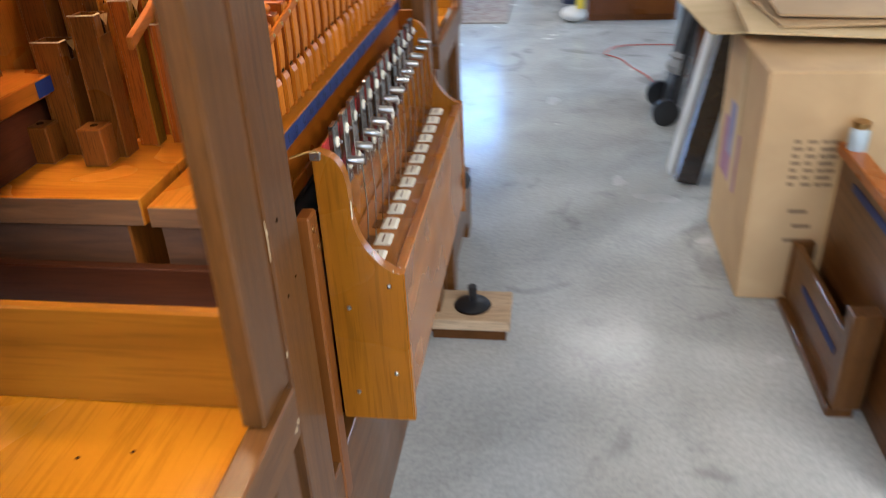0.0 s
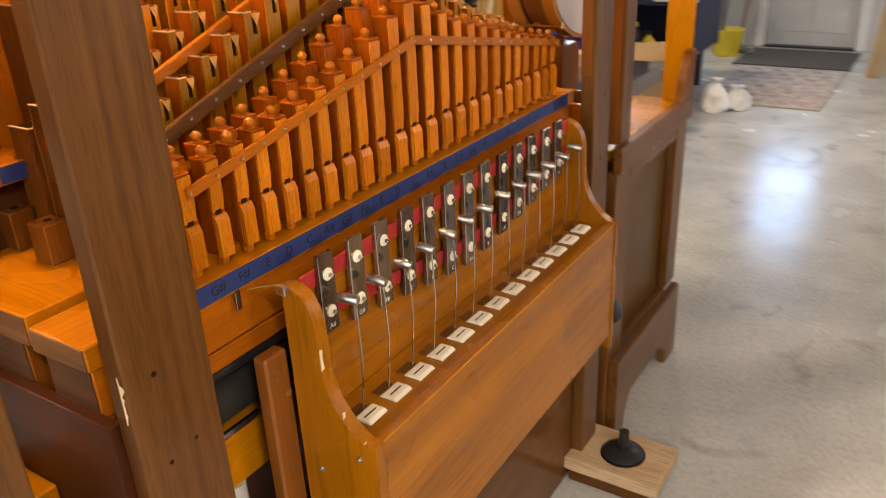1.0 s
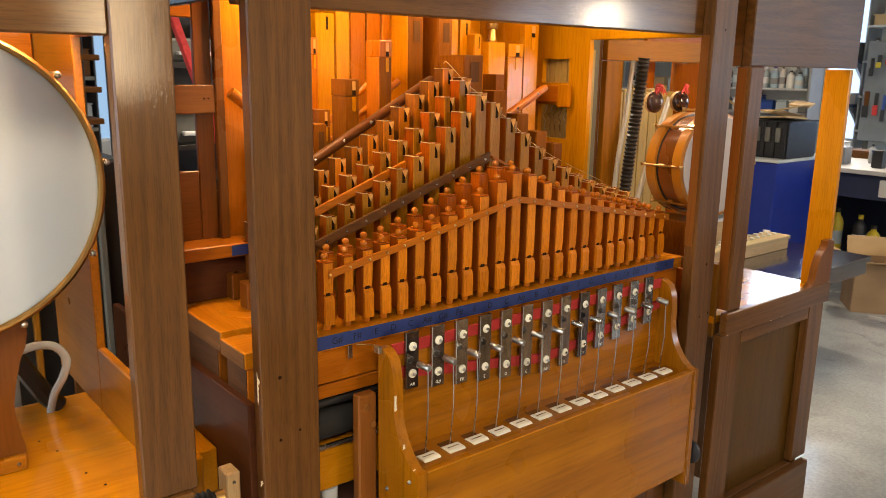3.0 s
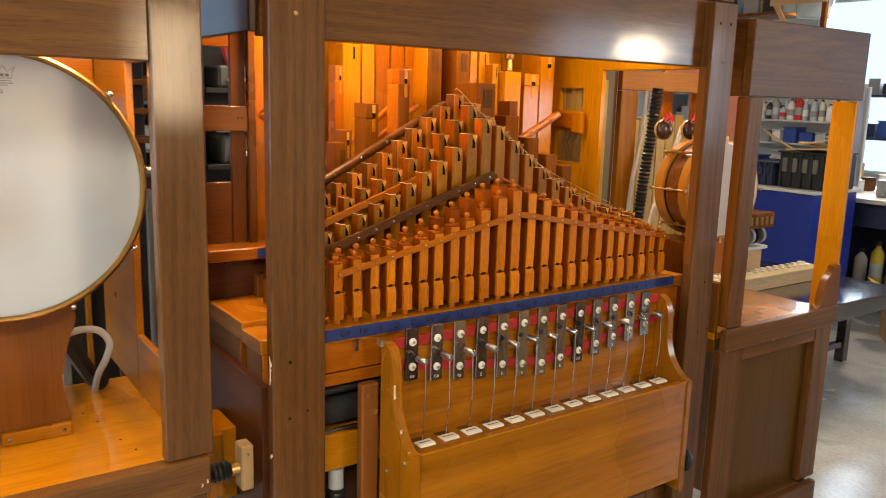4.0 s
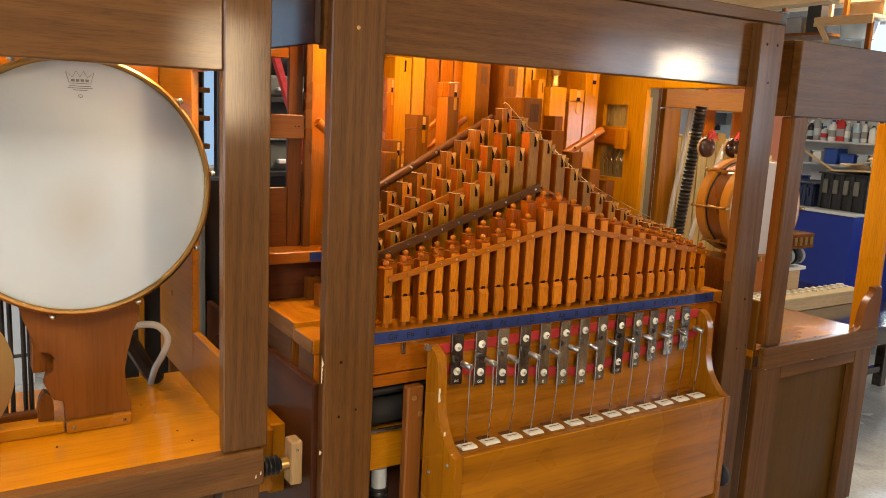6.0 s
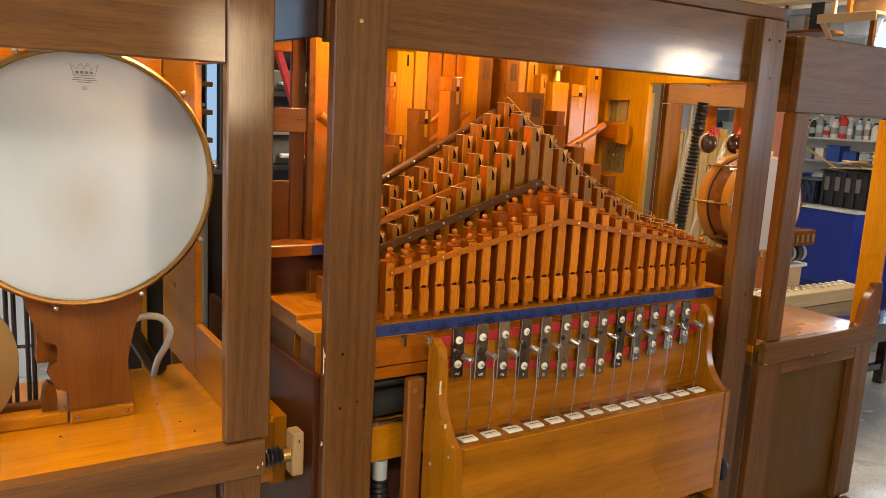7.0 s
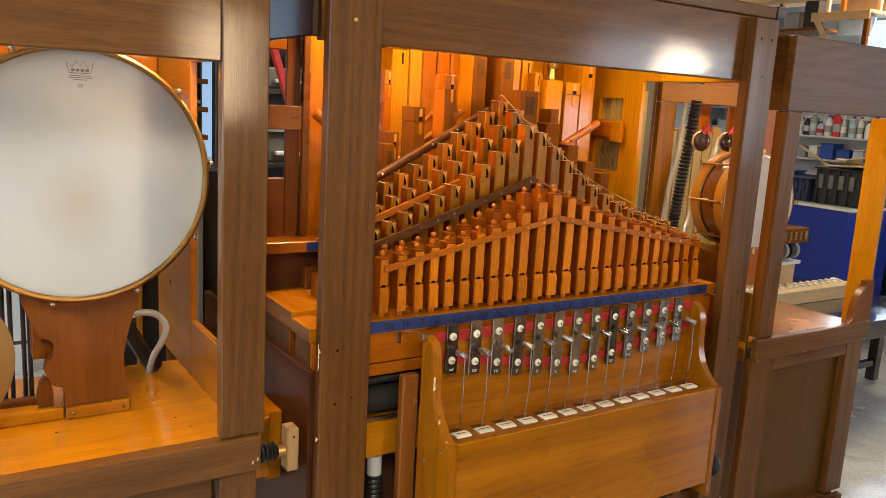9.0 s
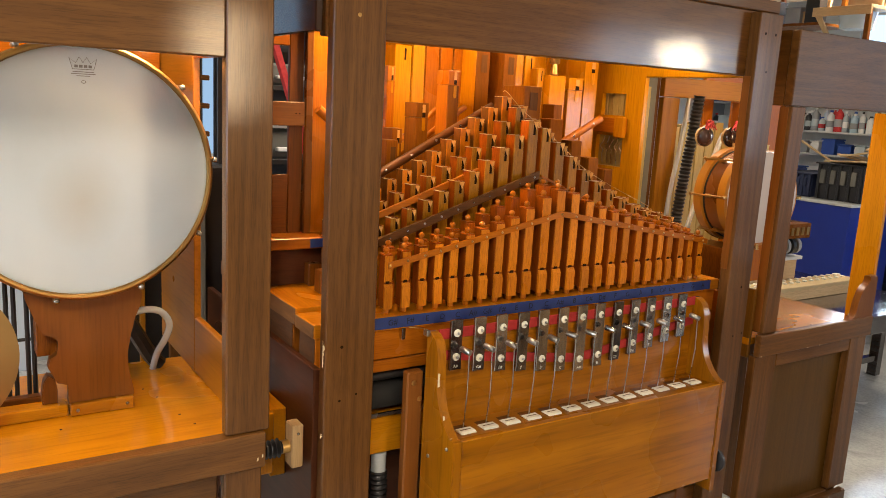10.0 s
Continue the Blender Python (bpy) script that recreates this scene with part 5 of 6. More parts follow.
single("post_screw", lathe([(0, 0.0046), (0.0010, 0.0044), (0.0016, 0.0030), (0.0012, 0.0008)], (FX, 1.057, 1.799), (FX + 1, 1.057, 1.799), 14), BRASS, "small brass screw head in the walnut post", "screw", smooth=True)
for x, z0, z1 in ((-0.3868, 0.955, 0.990), (-0.3560, 0.882, 0.893), (-0.3215, 0.8487, 0.8500)):
    single("cheek_chip", prism([(1.2735, z0), (1.2795, z0 + 0.002), (1.2775, (z0 + z1) / 2), (1.2785, z1 - 0.001), (1.2735, z1)], "x", x, x + 0.0016, 0), SCAR, "pale chip worn in the edge of the glockenspiel cheek", "chip", "chips")
for y, z, w in ((0.818, 0.873, 0.004), (0.829, 0.879, 0.003)):
    single("rail_chip", prism([(y, z), (y + w, z + 0.002), (y + w * 0.8, z + 0.009), (y + w * 0.2, z + 0.006)], "x", WL + 0.0101, WL + 0.0107, 0), SCAR, "pale scratch in the end of the deck rail", "chip", "chips")
for k, y in enumerate((2.556, 2.812, 2.885)):
    single("rail_chip", box(WR + 0.0138, WR + 0.0146, y, y + 0.005 + 0.003 * (k % 2), 0.8515, 0.8537, 0.0002), SCAR, "pale chip in the lower edge of the deck rail", "chip", "chips")

# levelling foot on a block
fb = thing("foot_block", (-0.30, 2.405, FZ), "sawn pine block with a round black levelling foot let into it", "wood block")
SAWN = wood("weathered_pine", (0.40, 0.27, 0.15), (0.62, 0.47, 0.30), "x", 0.6, 0.0, 40, pores=0.3, figure=0.65)
part("block", box(-0.452, -0.170, 2.306, 2.504, 0.000, 0.042, 0.003), SAWN, fb)
part("packing", box(-0.440, -0.184, 2.318, 2.492, FZ, -0.001, 0.003), UMBER["y"], fb, "dark packing board under the block")
part("recess", lathe([(0, 0.066), (0.0008, 0.066)], (-0.306, 2.405, 0.0421), (-0.306, 2.405, 1), 32), NEAR_BLACK, fb)
part("pad", lathe([(0, 0.060), (0.006, 0.062), (0.014, 0.052), (0.021, 0.028), (0.023, 0.016)], (-0.306, 2.405, 0.043), (-0.306, 2.405, 1), 28), BLACK, fb, "round black rubber foot", smooth=True)
part("bolt", rod((-0.306, 2.405, 0.064), (-0.306, 2.405, 0.122), 0.0165, None, 6), BLACK, fb)

# ---- the workshop round the organ ----
ORGAN = set(scene.objects)
CARD = varied("brown_cardboard", (0.45, 0.30, 0.145), (0.57, 0.395, 0.20), 0.8, 5, bump=0.15, fine=90)
CARD_LIGHT = varied("pale_cardboard", (0.48, 0.35, 0.17), (0.58, 0.44, 0.24), 0.8, 5, bump=0.15, fine=90)
NAVY = varied("navy_paint", (0.012, 0.020, 0.055), (0.022, 0.034, 0.085), 0.5, 4)
ROYAL = varied("royal_blue_paint", (0.004, 0.018, 0.20), (0.007, 0.028, 0.27), 0.45, 3)
PALE = varied("pale_laminate", (0.50, 0.51, 0.50), (0.60, 0.61, 0.60), 0.4, 4)
DARK_WOOD = {a: wood("dark_table_wood_" + a, (0.018, 0.012, 0.010), (0.045, 0.030, 0.024), a, 0.16, 0.9, gloss=0.10) for a in "xy"}
YELLOW = varied("yellow_plastic", (0.55, 0.42, 0.02), (0.70, 0.55, 0.04), 0.45, 5)
GREY = varied("grey_plastic", (0.22, 0.23, 0.24), (0.32, 0.33, 0.34), 0.5, 5)
WHITE = varied("white_plastic", (0.66, 0.66, 0.64), (0.76, 0.76, 0.74), 0.4, 5)
BLUE_BIN = varied("blue_bin_plastic", (0.02, 0.06, 0.28), (0.03, 0.09, 0.38), 0.4, 5)
MILKY = varied("pale_blue_plastic", (0.42, 0.58, 0.70), (0.55, 0.70, 0.80), 0.3, 6, coat=0.3)
GLASSY = varied("cloudy_bottle", (0.35, 0.42, 0.45), (0.50, 0.56, 0.58), 0.2, 6, coat=0.4)

# far door with its daylight pane
door = thing("door_1", (-0.925, 9.30, 0.0), "pale steel door with a bright window pane", "door", kind="structure")
part("lower_leaf", box(DOOR_X0 + 0.04, DOOR_X1 - 0.04, 9.33, 9.375, 0.02, 1.08, 0.003), PALE, door)
for x0, x1 in ((DOOR_X0 + 0.04, DOOR_X0 + 0.19), (DOOR_X1 - 0.19, DOOR_X1 - 0.04)):
    part("leaf_stile", box(x0, x1, 9.33, 9.375, 1.082, 2.0, 0.003), PALE, door)
part("leaf_top", box(DOOR_X0 + 0.192, DOOR_X1 - 0.192, 9.33, 9.375, 1.86, 2.0, 0.003), PALE, door)
for x0, x1, z0, z1 in ((DOOR_X0 + 0.12, -0.95, 0.15, 0.55), (-0.90, DOOR_X1 - 0.12, 0.15, 0.55), (DOOR_X0 + 0.12, -0.95, 0.62, 1.0), (-0.90, DOOR_X1 - 0.12, 0.62, 1.0)):
    part("panel", box(x0, x1, 9.322, 9.329, z0, z1, 0.003), PALE, door)
for x0, x1 in ((DOOR_X0 - 0.06, DOOR_X0 + 0.03), (DOOR_X1 - 0.03, DOOR_X1 + 0.06)):
    part("frame", box(x0, x1, 9.27, 9.30, 0, 2.10, 0.003), WHITE, door)
part("frame", box(DOOR_X0 + 0.032, DOOR_X1 - 0.032, 9.27, 9.30, 2.02, 2.10, 0.003), WHITE, door)
part("sill", box(DOOR_X0 + 0.03, DOOR_X1 - 0.03, 9.24, 9.33, 0.0, 0.018, 0.002), BLACK, door)


def glow(name, colour, strength):
    m = bpy.data.materials.new(name)
    m.use_nodes = True
    n, l, b = nodes_of(m)
    e = n.new("ShaderNodeEmission")
    e.inputs[0].default_value, e.inputs[1].default_value = (*colour, 1), strength
    l.new(e.outputs[0], n["Material Output"].inputs[0])
    return m


DAYLIGHT = glow("outdoor_daylight", (0.55, 0.77, 1.0), 1.5)
SKYBLUE = glow("blue_outdoor_light", (0.36, 0.58, 0.84), 0.9)
single("backdrop_door", box(-1.6, -0.2, 9.62, 9.63, 0.6, 2.4, 0), DAYLIGHT, "bright daylight outside the door", "backdrop", kind="structure")
single("backdrop_window", box(-5.4, -2.0, 9.85, 9.86, 0.3, 3.2, 0), DAYLIGHT, "bright daylight outside the window", "backdrop", kind="structure")
single("backdrop_rear", box(-6.8, -6.79, -3.4, 4.2, 0.2, 3.2, 0), SKYBLUE, "bright daylight outside the window", "backdrop", kind="structure")
single("backdrop_corner", box(1.4, 4.8, 9.90, 9.91, 0.3, 3.2, 0), DAYLIGHT, "bright daylight outside the window", "backdrop", kind="structure")
single("backdrop_side", box(4.90, 4.91, 5.0, 9.0, 0.4, 3.1, 0), DAYLIGHT, "bright daylight outside the window", "backdrop", kind="structure")
single("backdrop_behind", box(-1.6, 2.8, -4.61, -4.6, 0.3, 3.0, 0), DAYLIGHT, "bright daylight outside the window", "backdrop", kind="structure")


def window_frame(name, axis, at, a0, a1, z0, z1, n):
    w = thing(name, (at, a0, z0) if axis == "x" else (a0, at, z0), "white framed workshop window", "window", kind="structure")
    for i in range(n + 1):
        u = a0 + (a1 - a0) * i / n
        lo, hi = u - 0.03, u + 0.03
        part("mullion", box(at - 0.03, at + 0.03, lo, hi, z0, z1, 0.002) if axis == "x" else box(lo, hi, at - 0.03, at + 0.03, z0, z1, 0.002), WHITE, w)
    for z in (z0, (z0 + z1) / 2, z1):
        part("rail", box(at - 0.025, at + 0.025, a0, a1, z - 0.025, z + 0.025, 0.002) if axis == "x" else box(a0, a1, at - 0.025, at + 0.025, z - 0.025, z + 0.025, 0.002), WHITE, w)


window_frame("window_1", "y", 9.36, -4.25, -3.0, 0.95, 2.85, 1)
window_frame("window_5", "x", -6.27, 2.30, 3.1, 1.0, 2.85, 1)
window_frame("window_2", "x", -6.27, -1.9, -0.3, 0.9, 2.6, 2)
window_frame("window_6", "y", 9.36, 2.2, 4.0, 1.0, 2.7, 2)
window_frame("window_4", "x", 4.27, 5.9, 8.1, 1.1, 2.4, 2)
window_frame("window_3", "y", -4.07, -0.8, 2.0, 0.9, 2.5, 3)

# rug and doormat
RUG = varied("faded_rug_weave", (0.27, 0.235, 0.22), (0.45, 0.42, 0.39), 0.95, 14, bump=0.8, fine=160, blotch=0.2)
rug = thing("rug", (-0.88, 7.5, 0.0), "faded grey-beige patterned rug on the concrete floor", "rug")
part("weave", box(-1.36, -0.44, 6.79, 8.22, 0.001, 0.012, 0.004), RUG, rug)
for i in range(8):
    for j in range(5):
        cx, cy = -1.24 + 0.17 * j + (0.085 if i % 2 else 0), 6.93 + 0.165 * i
        if cx < -0.52:
            part("motif", prism([(cx - 0.05, cy), (cx, cy - 0.06), (cx + 0.05, cy), (cx, cy + 0.06)], "z", 0.0121, 0.0127, 0), varied("rug_motif", (0.24, 0.19, 0.18), (0.36, 0.31, 0.29), 0.95, 20, bump=0.5, fine=150) if (i, j) == (0, 0) else bpy.data.materials["rug_motif"], rug)
single("door_mat", box(-1.42, -0.42, 8.28, 9.10, 0.001, 0.012, 0.004), varied("dark_mat", (0.06, 0.055, 0.05), (0.10, 0.095, 0.085), 0.95, 30, bump=0.8, fine=200), "dark ribbed doormat before the door", "doormat")

# navy workbench along the far side
bench = thing("workbench", (-2.9, 7.1, 0.0), "navy painted workbench with a pale worktop", "workbench")
part("top", box(-4.6, -1.37, 6.52, 7.72, 0.93, 0.965, 0.004), PALE, bench)
part("back_panel", box(-4.5, -1.45, 7.3, 7.34, 0.0, 0.928, 0.003), NAVY, bench)
part("apron", box(-4.5, -1.45, 6.58, 6.61, 0.74, 0.928, 0.003), NAVY, bench)
part("end_panel", box(-1.46, -1.42, 6.95, 7.70, 0.30, 0.928, 0.003), NAVY, bench)
part("lower_shelf", box(-4.5, -1.47, 6.65, 7.29, 0.22, 0.25, 0.003), NAVY, bench)
for x in (-4.45, -3.0, -1.50):
    part("leg", box(x - 0.04, x + 0.04, 6.62, 6.70, 0.0, 0.739, 0.003), NAVY, bench)
dr = thing("drawer_box", (-1.48, 6.57, 0.77), "white drawer front with a black label slot under the worktop", "drawer")
part("front", box(-1.645, -1.315, 6.545, 6.575, 0.772, 0.897, 0.003), WHITE, dr)
part("slot", box(-1.53, -1.43, 6.541, 6.5445, 0.815, 0.855, 0.001), BLACK, dr)


def container(name, x, y, z, w, d, h, mat, label, category, lid=None):
    c = thing(name, (x, y, z), label, category)
    part("body", prism([(x - w * 0.46, y - d * 0.46), (x + w * 0.46, y - d * 0.46), (x + w * 0.5, y - d * 0.5 + d), (x - w * 0.5, y + d * 0.5)], "z", z, z + h, 0.006), mat, c)
    part("rim", box(x - w * 0.52, x + w * 0.52, y - d * 0.52, y + d * 0.52, z + h, z + h + 0.012, 0.003), lid or mat, c)
    return c


def bottle(x, y, z, r, h, mat, cap):
    b = thing("bottle", (x, y, z), "plastic workshop bottle standing on a shelf", "bottle", "bottles on the shelf")
    part("body", lathe([(0, r * 0.95), (0.01, r), (h * 0.68, r), (h * 0.78, r * 0.75), (h * 0.84, r * 0.4), (h * 0.9, r * 0.38)], (x, y, z), (x, y, z + 1), 14), mat, b, smooth=True)
    part("cap", rod((x, y, z + h * 0.9), (x, y, z + h), r * 0.42, None, 10), cap, b)
    part("label", lathe([(0, r * 1.01), (h * 0.3, r * 1.01)], (x, y, z + h * 0.2), (x, y, z + 1), 14), random.choice([WHITE, GREY, PALE, GLASSY, PALE, WHITE, GREY, RED_CORD, BLUE_BIN]), b, smooth=True)


rng = random.Random(5)
# shelves of bottles and bins on the far wall
for x0, x1 in ((-2.95, -1.65), (-6.0, -4.70)):
    sh = thing("wall_shelf", (x0, 9.15, 1.0), "pale wall shelves filled with bottles and bins", "shelf")
    for z in (1.10, 1.45, 1.80, 2.15):
        part("board", box(x0, x1, 8.95, 9.29, z - 0.022, z, 0.002), PALE, sh)
    for x in (x0, x1 - 0.02):
        part("upright", box(x, x + 0.02, 8.96, 9.28, 0.9, 2.5, 0.002), GREY, sh)
    for z in (1.10, 1.45, 1.80, 2.15):
        x = x0 + 0.08
        while x < x1 - 0.1:
            if rng.random() < 0.55:
                bottle(x, 9.06, z, rng.uniform(0.03, 0.05), rng.uniform(0.16, 0.27), rng.choice([WHITE, GLASSY, BLACK, BLUE_BIN, RED_CORD]), rng.choice([BLACK, WHITE, RED_CORD, BLUE_BIN]))
                x += rng.uniform(0.09, 0.13)
            else:
                w = rng.uniform(0.14, 0.24)
                container("storage_bin", x + w / 2 - 0.03, 9.08, z, w, 0.22, rng.uniform(0.09, 0.18), rng.choice([BLUE_BIN, GREY, BLACK, GLASSY, CARD]), "plastic storage bin on a shelf", "bin")
                x += w + 0.05

for z in (1.36, 1.80):
    ws = thing("window_shelf", (-3.35, 8.95, z), "grey shelf across the window holding bins and tools", "shelf", "window shelves")
    part("board", box(-3.40, -2.951, 8.86, 9.12, z - 0.03, z, 0.002), NAVY, ws)
    part("bracket", prism([(8.90, z - 0.023), (9.27, z - 0.023), (9.27, z - 0.30), (9.23, z - 0.30)], "x", -3.02, -2.99, 0.002), GREY, ws)
    for k in range(3):
        container("storage_bin", -3.31 + 0.15 * k, 8.98, z, 0.13, 0.16, rng.uniform(0.08, 0.17), rng.choice([BLUE_BIN, NAVY, GREY, BLACK, BLACK]), "plastic bin on the window shelf", "bin")

# royal blue cabinet with crates, and a bottle rack above it
cab = thing("blue_cabinet", (-2.7, 6.1, 0.0), "royal blue cabinet with a pale top", "cabinet")
part("body", box(-3.35, -2.08, 5.85, 6.45, 0.0, 1.02, 0.004), ROYAL, cab)
part("top", box(-3.37, -2.06, 5.83, 6.47, 1.022, 1.045, 0.003), PALE, cab)
for x, w, h, m in ((-2.245, 0.385, 0.262, BLACK), (-2.60, 0.28, 0.17, NAVY), (-2.95, 0.36, 0.20, BLUE_BIN)):
    crate = container("crate", x, 6.13, 1.046, w, 0.40, h, m, "dark plastic crate on the blue cabinet", "crate")
    for i in range(5):
        part("rib", box(x - w * 0.46 + w * 0.21 * i, x - w * 0.46 + w * 0.21 * i + 0.02, 5.925, 5.945, 1.05, 1.046 + h, 0.002), m, crate)
    for i in range(4):
        part("window_panel", box(x - w * 0.415 + w * 0.21 * i, x - w * 0.31 + w * 0.21 * i, 5.930, 5.9445, 1.046 + h * 0.45, 1.046 + h * 0.85, 0.003), GREYISH if m is BLACK else m, crate)
for k, (x0, x1, y0, z, tilt, m) in enumerate(((-2.42, -2.06, 5.98, 1.325, -4, CARD_LIGHT), (-2.36, -2.12, 6.05, 1.358, 9, CARD), (-2.28, -2.02, 5.95, 1.402, -12, CARD_LIGHT), (-2.20, -2.05, 6.10, 1.430, 5, PINE["x"]))):
    single("loose_board", box(-(x1 - x0) / 2, (x1 - x0) / 2, -0.11, 0.11, 0, 0.012, 0.002), m, "pale board lying across the crates", "board", "loose boards").matrix_basis = pose((x0 + x1) / 2, y0 + 0.1, z, 3 * k - 4, tilt, 11 * k - 15)
single("slanting_stick", rod((-2.832, 6.30, 1.456), (-2.40, 6.22, 1.262), 0.010, None, 8), PINE["x"], "long pale stick leaning against the rack", "stick")
single("rack_board", box(-3.44, -2.16, 6.61, 6.64, 1.046, 1.815, 0.002), PALE, "pale grey back board behind the bottle rack", "board")
rack = thing("bottle_rack", (-2.7, 6.4, 1.3), "pale rack of bottles above the blue cabinet", "shelf")
for z in (1.36, 1.545, 1.80):
    part("board", box(-3.40, -2.20, 6.40, 6.60, z - 0.016, z, 0.002), PALE, rack)
for x in (-3.422, -2.198):
    part("upright", box(x, x + 0.02, 6.40, 6.60, 1.046, 1.815, 0.002), GREY, rack)
for y in (6.44, 6.53):
    x = -3.34 + (0.03 if y > 6.5 else 0)
    while x < -2.25:
        bottle(x, y, 1.545, rng.uniform(0.020, 0.034), rng.uniform(0.11, 0.20), rng.choice([WHITE, GLASSY, MILKY, GLASSY, BLACK, GREY, MILKY, RED_CORD, BLUE_BIN, WHITE]), rng.choice([BLACK, WHITE, BLUE_BIN, WHITE]))
        x += rng.uniform(0.055, 0.075)
x = -3.32
for w, m in ((0.10, GREY), (0.09, YELLOW), (0.12, GLASSY), (0.10, GREY), (0.08, WHITE), (0.12, BLUE_BIN), (0.12, BLUE_BIN), (0.09, GLASSY), (0.08, WHITE)):
    container("storage_bin", x + w / 2, 6.48, 1.36, w, 0.14, rng.uniform(0.07, 0.12), m, "small plastic bin under the bottles", "bin")
    x += w + 0.02
# dark table with a pale box on it, behind the snare wing
TZ = 0.555
table = thing("dark_table", (-1.4, 4.6, 0.0), "low dark glossy wooden table behind the organ", "table")
part("top", box(-2.20, -1.20, 3.55, 5.48, TZ - 0.035, TZ, 0.004), DARK_WOOD["y"], table)
for x in (-2.08, -1.53):
    for y in (3.64, 5.44):
        part("leg", box(x - 0.03, x + 0.03, y - 0.03, y + 0.03, 0.0, TZ - 0.036, 0.003), DARK_WOOD["x"], table)
    part("stretcher", box(x - 0.02, x + 0.02, 3.672, 5.408, 0.10, 0.14, 0.002), DARK_WOOD["y"], table)
part("apron", box(-1.235, -1.210, 3.58, 5.45, TZ - 0.110, TZ - 0.036, 0.002), DARK_WOOD["y"], table)
part("apron", box(-2.18, -1.237, 5.425, 5.45, TZ - 0.110, TZ - 0.036, 0.002), DARK_WOOD["x"], table)
pb = thing("pneumatic_box", (0, 0, 0), "long pale wooden box with a cloth top and small white pouches", "organ part")
part("box", box(-0.15, 0.0, -0.70, 0.95, 0.001, 0.080, 0.003), PINE["y"], pb)
part("cloth", box(-0.155, 0.006, -0.71, 0.96, 0.0805, 0.087, 0.002), CARD_LIGHT, pb)
scallop = [(-0.71, 0.080)] + [(-0.71 + 0.0388 * i, 0.060 if i % 2 else 0.070) for i in range(44)] + [(0.96, 0.080)]
part("fringe", prism(scallop, "x", 0.002, 0.0058, 0), CARD_LIGHT, pb, "scalloped cloth edge")
for i in range(24):
    for x in (-0.130, -0.075):
        part("pouch", ball((x, -0.66 + 0.068 * i, 0.091), 0.016, 8, None, 0.5), CREAM, pb, smooth=True)
pb.matrix_basis = pose(-1.625, 4.30, TZ)
acc = thing("valve_stack", (-1.75, 4.3, 0.60), "stack of valve parts with brass slots and ribbed bellows", "organ part")
part("case", box(-1.80, -1.58, 4.05, 4.50, 0.638, 0.83, 0.003), PINE["y"], acc)
part("shelf", box(-1.82, -1.56, 4.03, 4.52, 0.831, 0.85, 0.002), WHITE, acc)
for i in range(9):
    part("bellows", rod((-1.60, 4.06 + 0.05 * i, 0.91), (-1.60, 4.085 + 0.05 * i, 0.91), 0.05, None, 14), BLACK if i % 2 else GREY, acc, smooth=True)
part("cap", box(-1.72, -1.52, 4.05, 4.50, 0.966, 1.05, 0.003), BROWN, acc)
for i in range(9):
    part("slot", box(-1.521, -1.514, 4.07 + 0.048 * i, 4.095 + 0.048 * i, 0.985, 1.03, 0.001), BRASS, acc)

STACK = Vector((1.113, 0.30, 1.633))
acc.matrix_basis = Matrix.Translation(STACK) @ Matrix.Scale(1.082, 4) @ Matrix.Translation(-STACK) @ acc.matrix_basis

# open carton, bucket and mops by the bench
carton = thing("open_carton", (-1.6, 6.2, 0.0), "open brown cardboard carton full of packing", "carton")
KRAFT = varied("dark_kraft_board", (0.27, 0.165, 0.085), (0.37, 0.24, 0.13), 0.85, 6, bump=0.2, fine=90)
U, V, CH = Vector((0.80, 0.60, 0)), Vector((-0.60, 0.80, 0)), 0.36
at = Vector((-1.50, 6.28, 0))
for side, (a, b) in enumerate(((U, V), (-U, V), (V, U), (-V, U))):
    wall = box(-0.004, 0.0, -0.155 if side < 2 else -0.150, 0.155 if side < 2 else 0.150, 0.002, CH, 0)
    turn = Matrix((a, b, (0, 0, 1))).transposed().to_4x4()
    bmesh.ops.transform(wall, matrix=Matrix.Translation(at + a * 0.155) @ turn, verts=wall.verts)
    part("wall", wall, KRAFT, carton)
    flap = box(-0.003, 0.0, -0.150, 0.150, 0.0, 0.14, 0)
    bmesh.ops.transform(flap, matrix=Matrix.Translation(at + a * 0.155 + Vector((0, 0, CH + 0.001))) @ turn @ pose(0, 0, 0, 0, (38, 62, 20, 75)[side], 0), verts=flap.verts)
    part("flap", flap, CARD, carton)
base = box(-0.15, 0.15, -0.15, 0.15, 0.002, 0.006, 0)
bmesh.ops.transform(base, matrix=Matrix.Translation(at) @ Matrix((U, V, (0, 0, 1))).transposed().to_4x4(), verts=base.verts)
part("bottom", base, KRAFT, carton)
part("packing", ball((-1.50, 6.28, 0.27), 0.11, 12, None, 0.6), WHITE, carton, "white packing bag")
for k, (x, y, r, h) in enumerate(((-1.13, 6.56, 0.10, 0.24), (-1.00, 6.68, 0.11, 0.17))):
    crumple = lathe([(0, r * 0.9), (h * 0.15, r), (h * 0.5, r * 0.85), (h * 0.75, r * 0.5), (h * 0.85, r * 0.22), (h, r * 0.42)], (x, y, 0.002), (x, y, 1), 13)
    for v in crumple.verts:
        v.co += Vector((rng.uniform(-1, 1), rng.uniform(-1, 1), 0)) * 0.022
    single("plastic_bag", crumple, WHITE, "tied white plastic bag lying on the floor", "bag", "plastic bags")
bucket = thing("bucket", (-1.58, 8.70, 0.0), "yellow plastic mop bucket", "bucket")
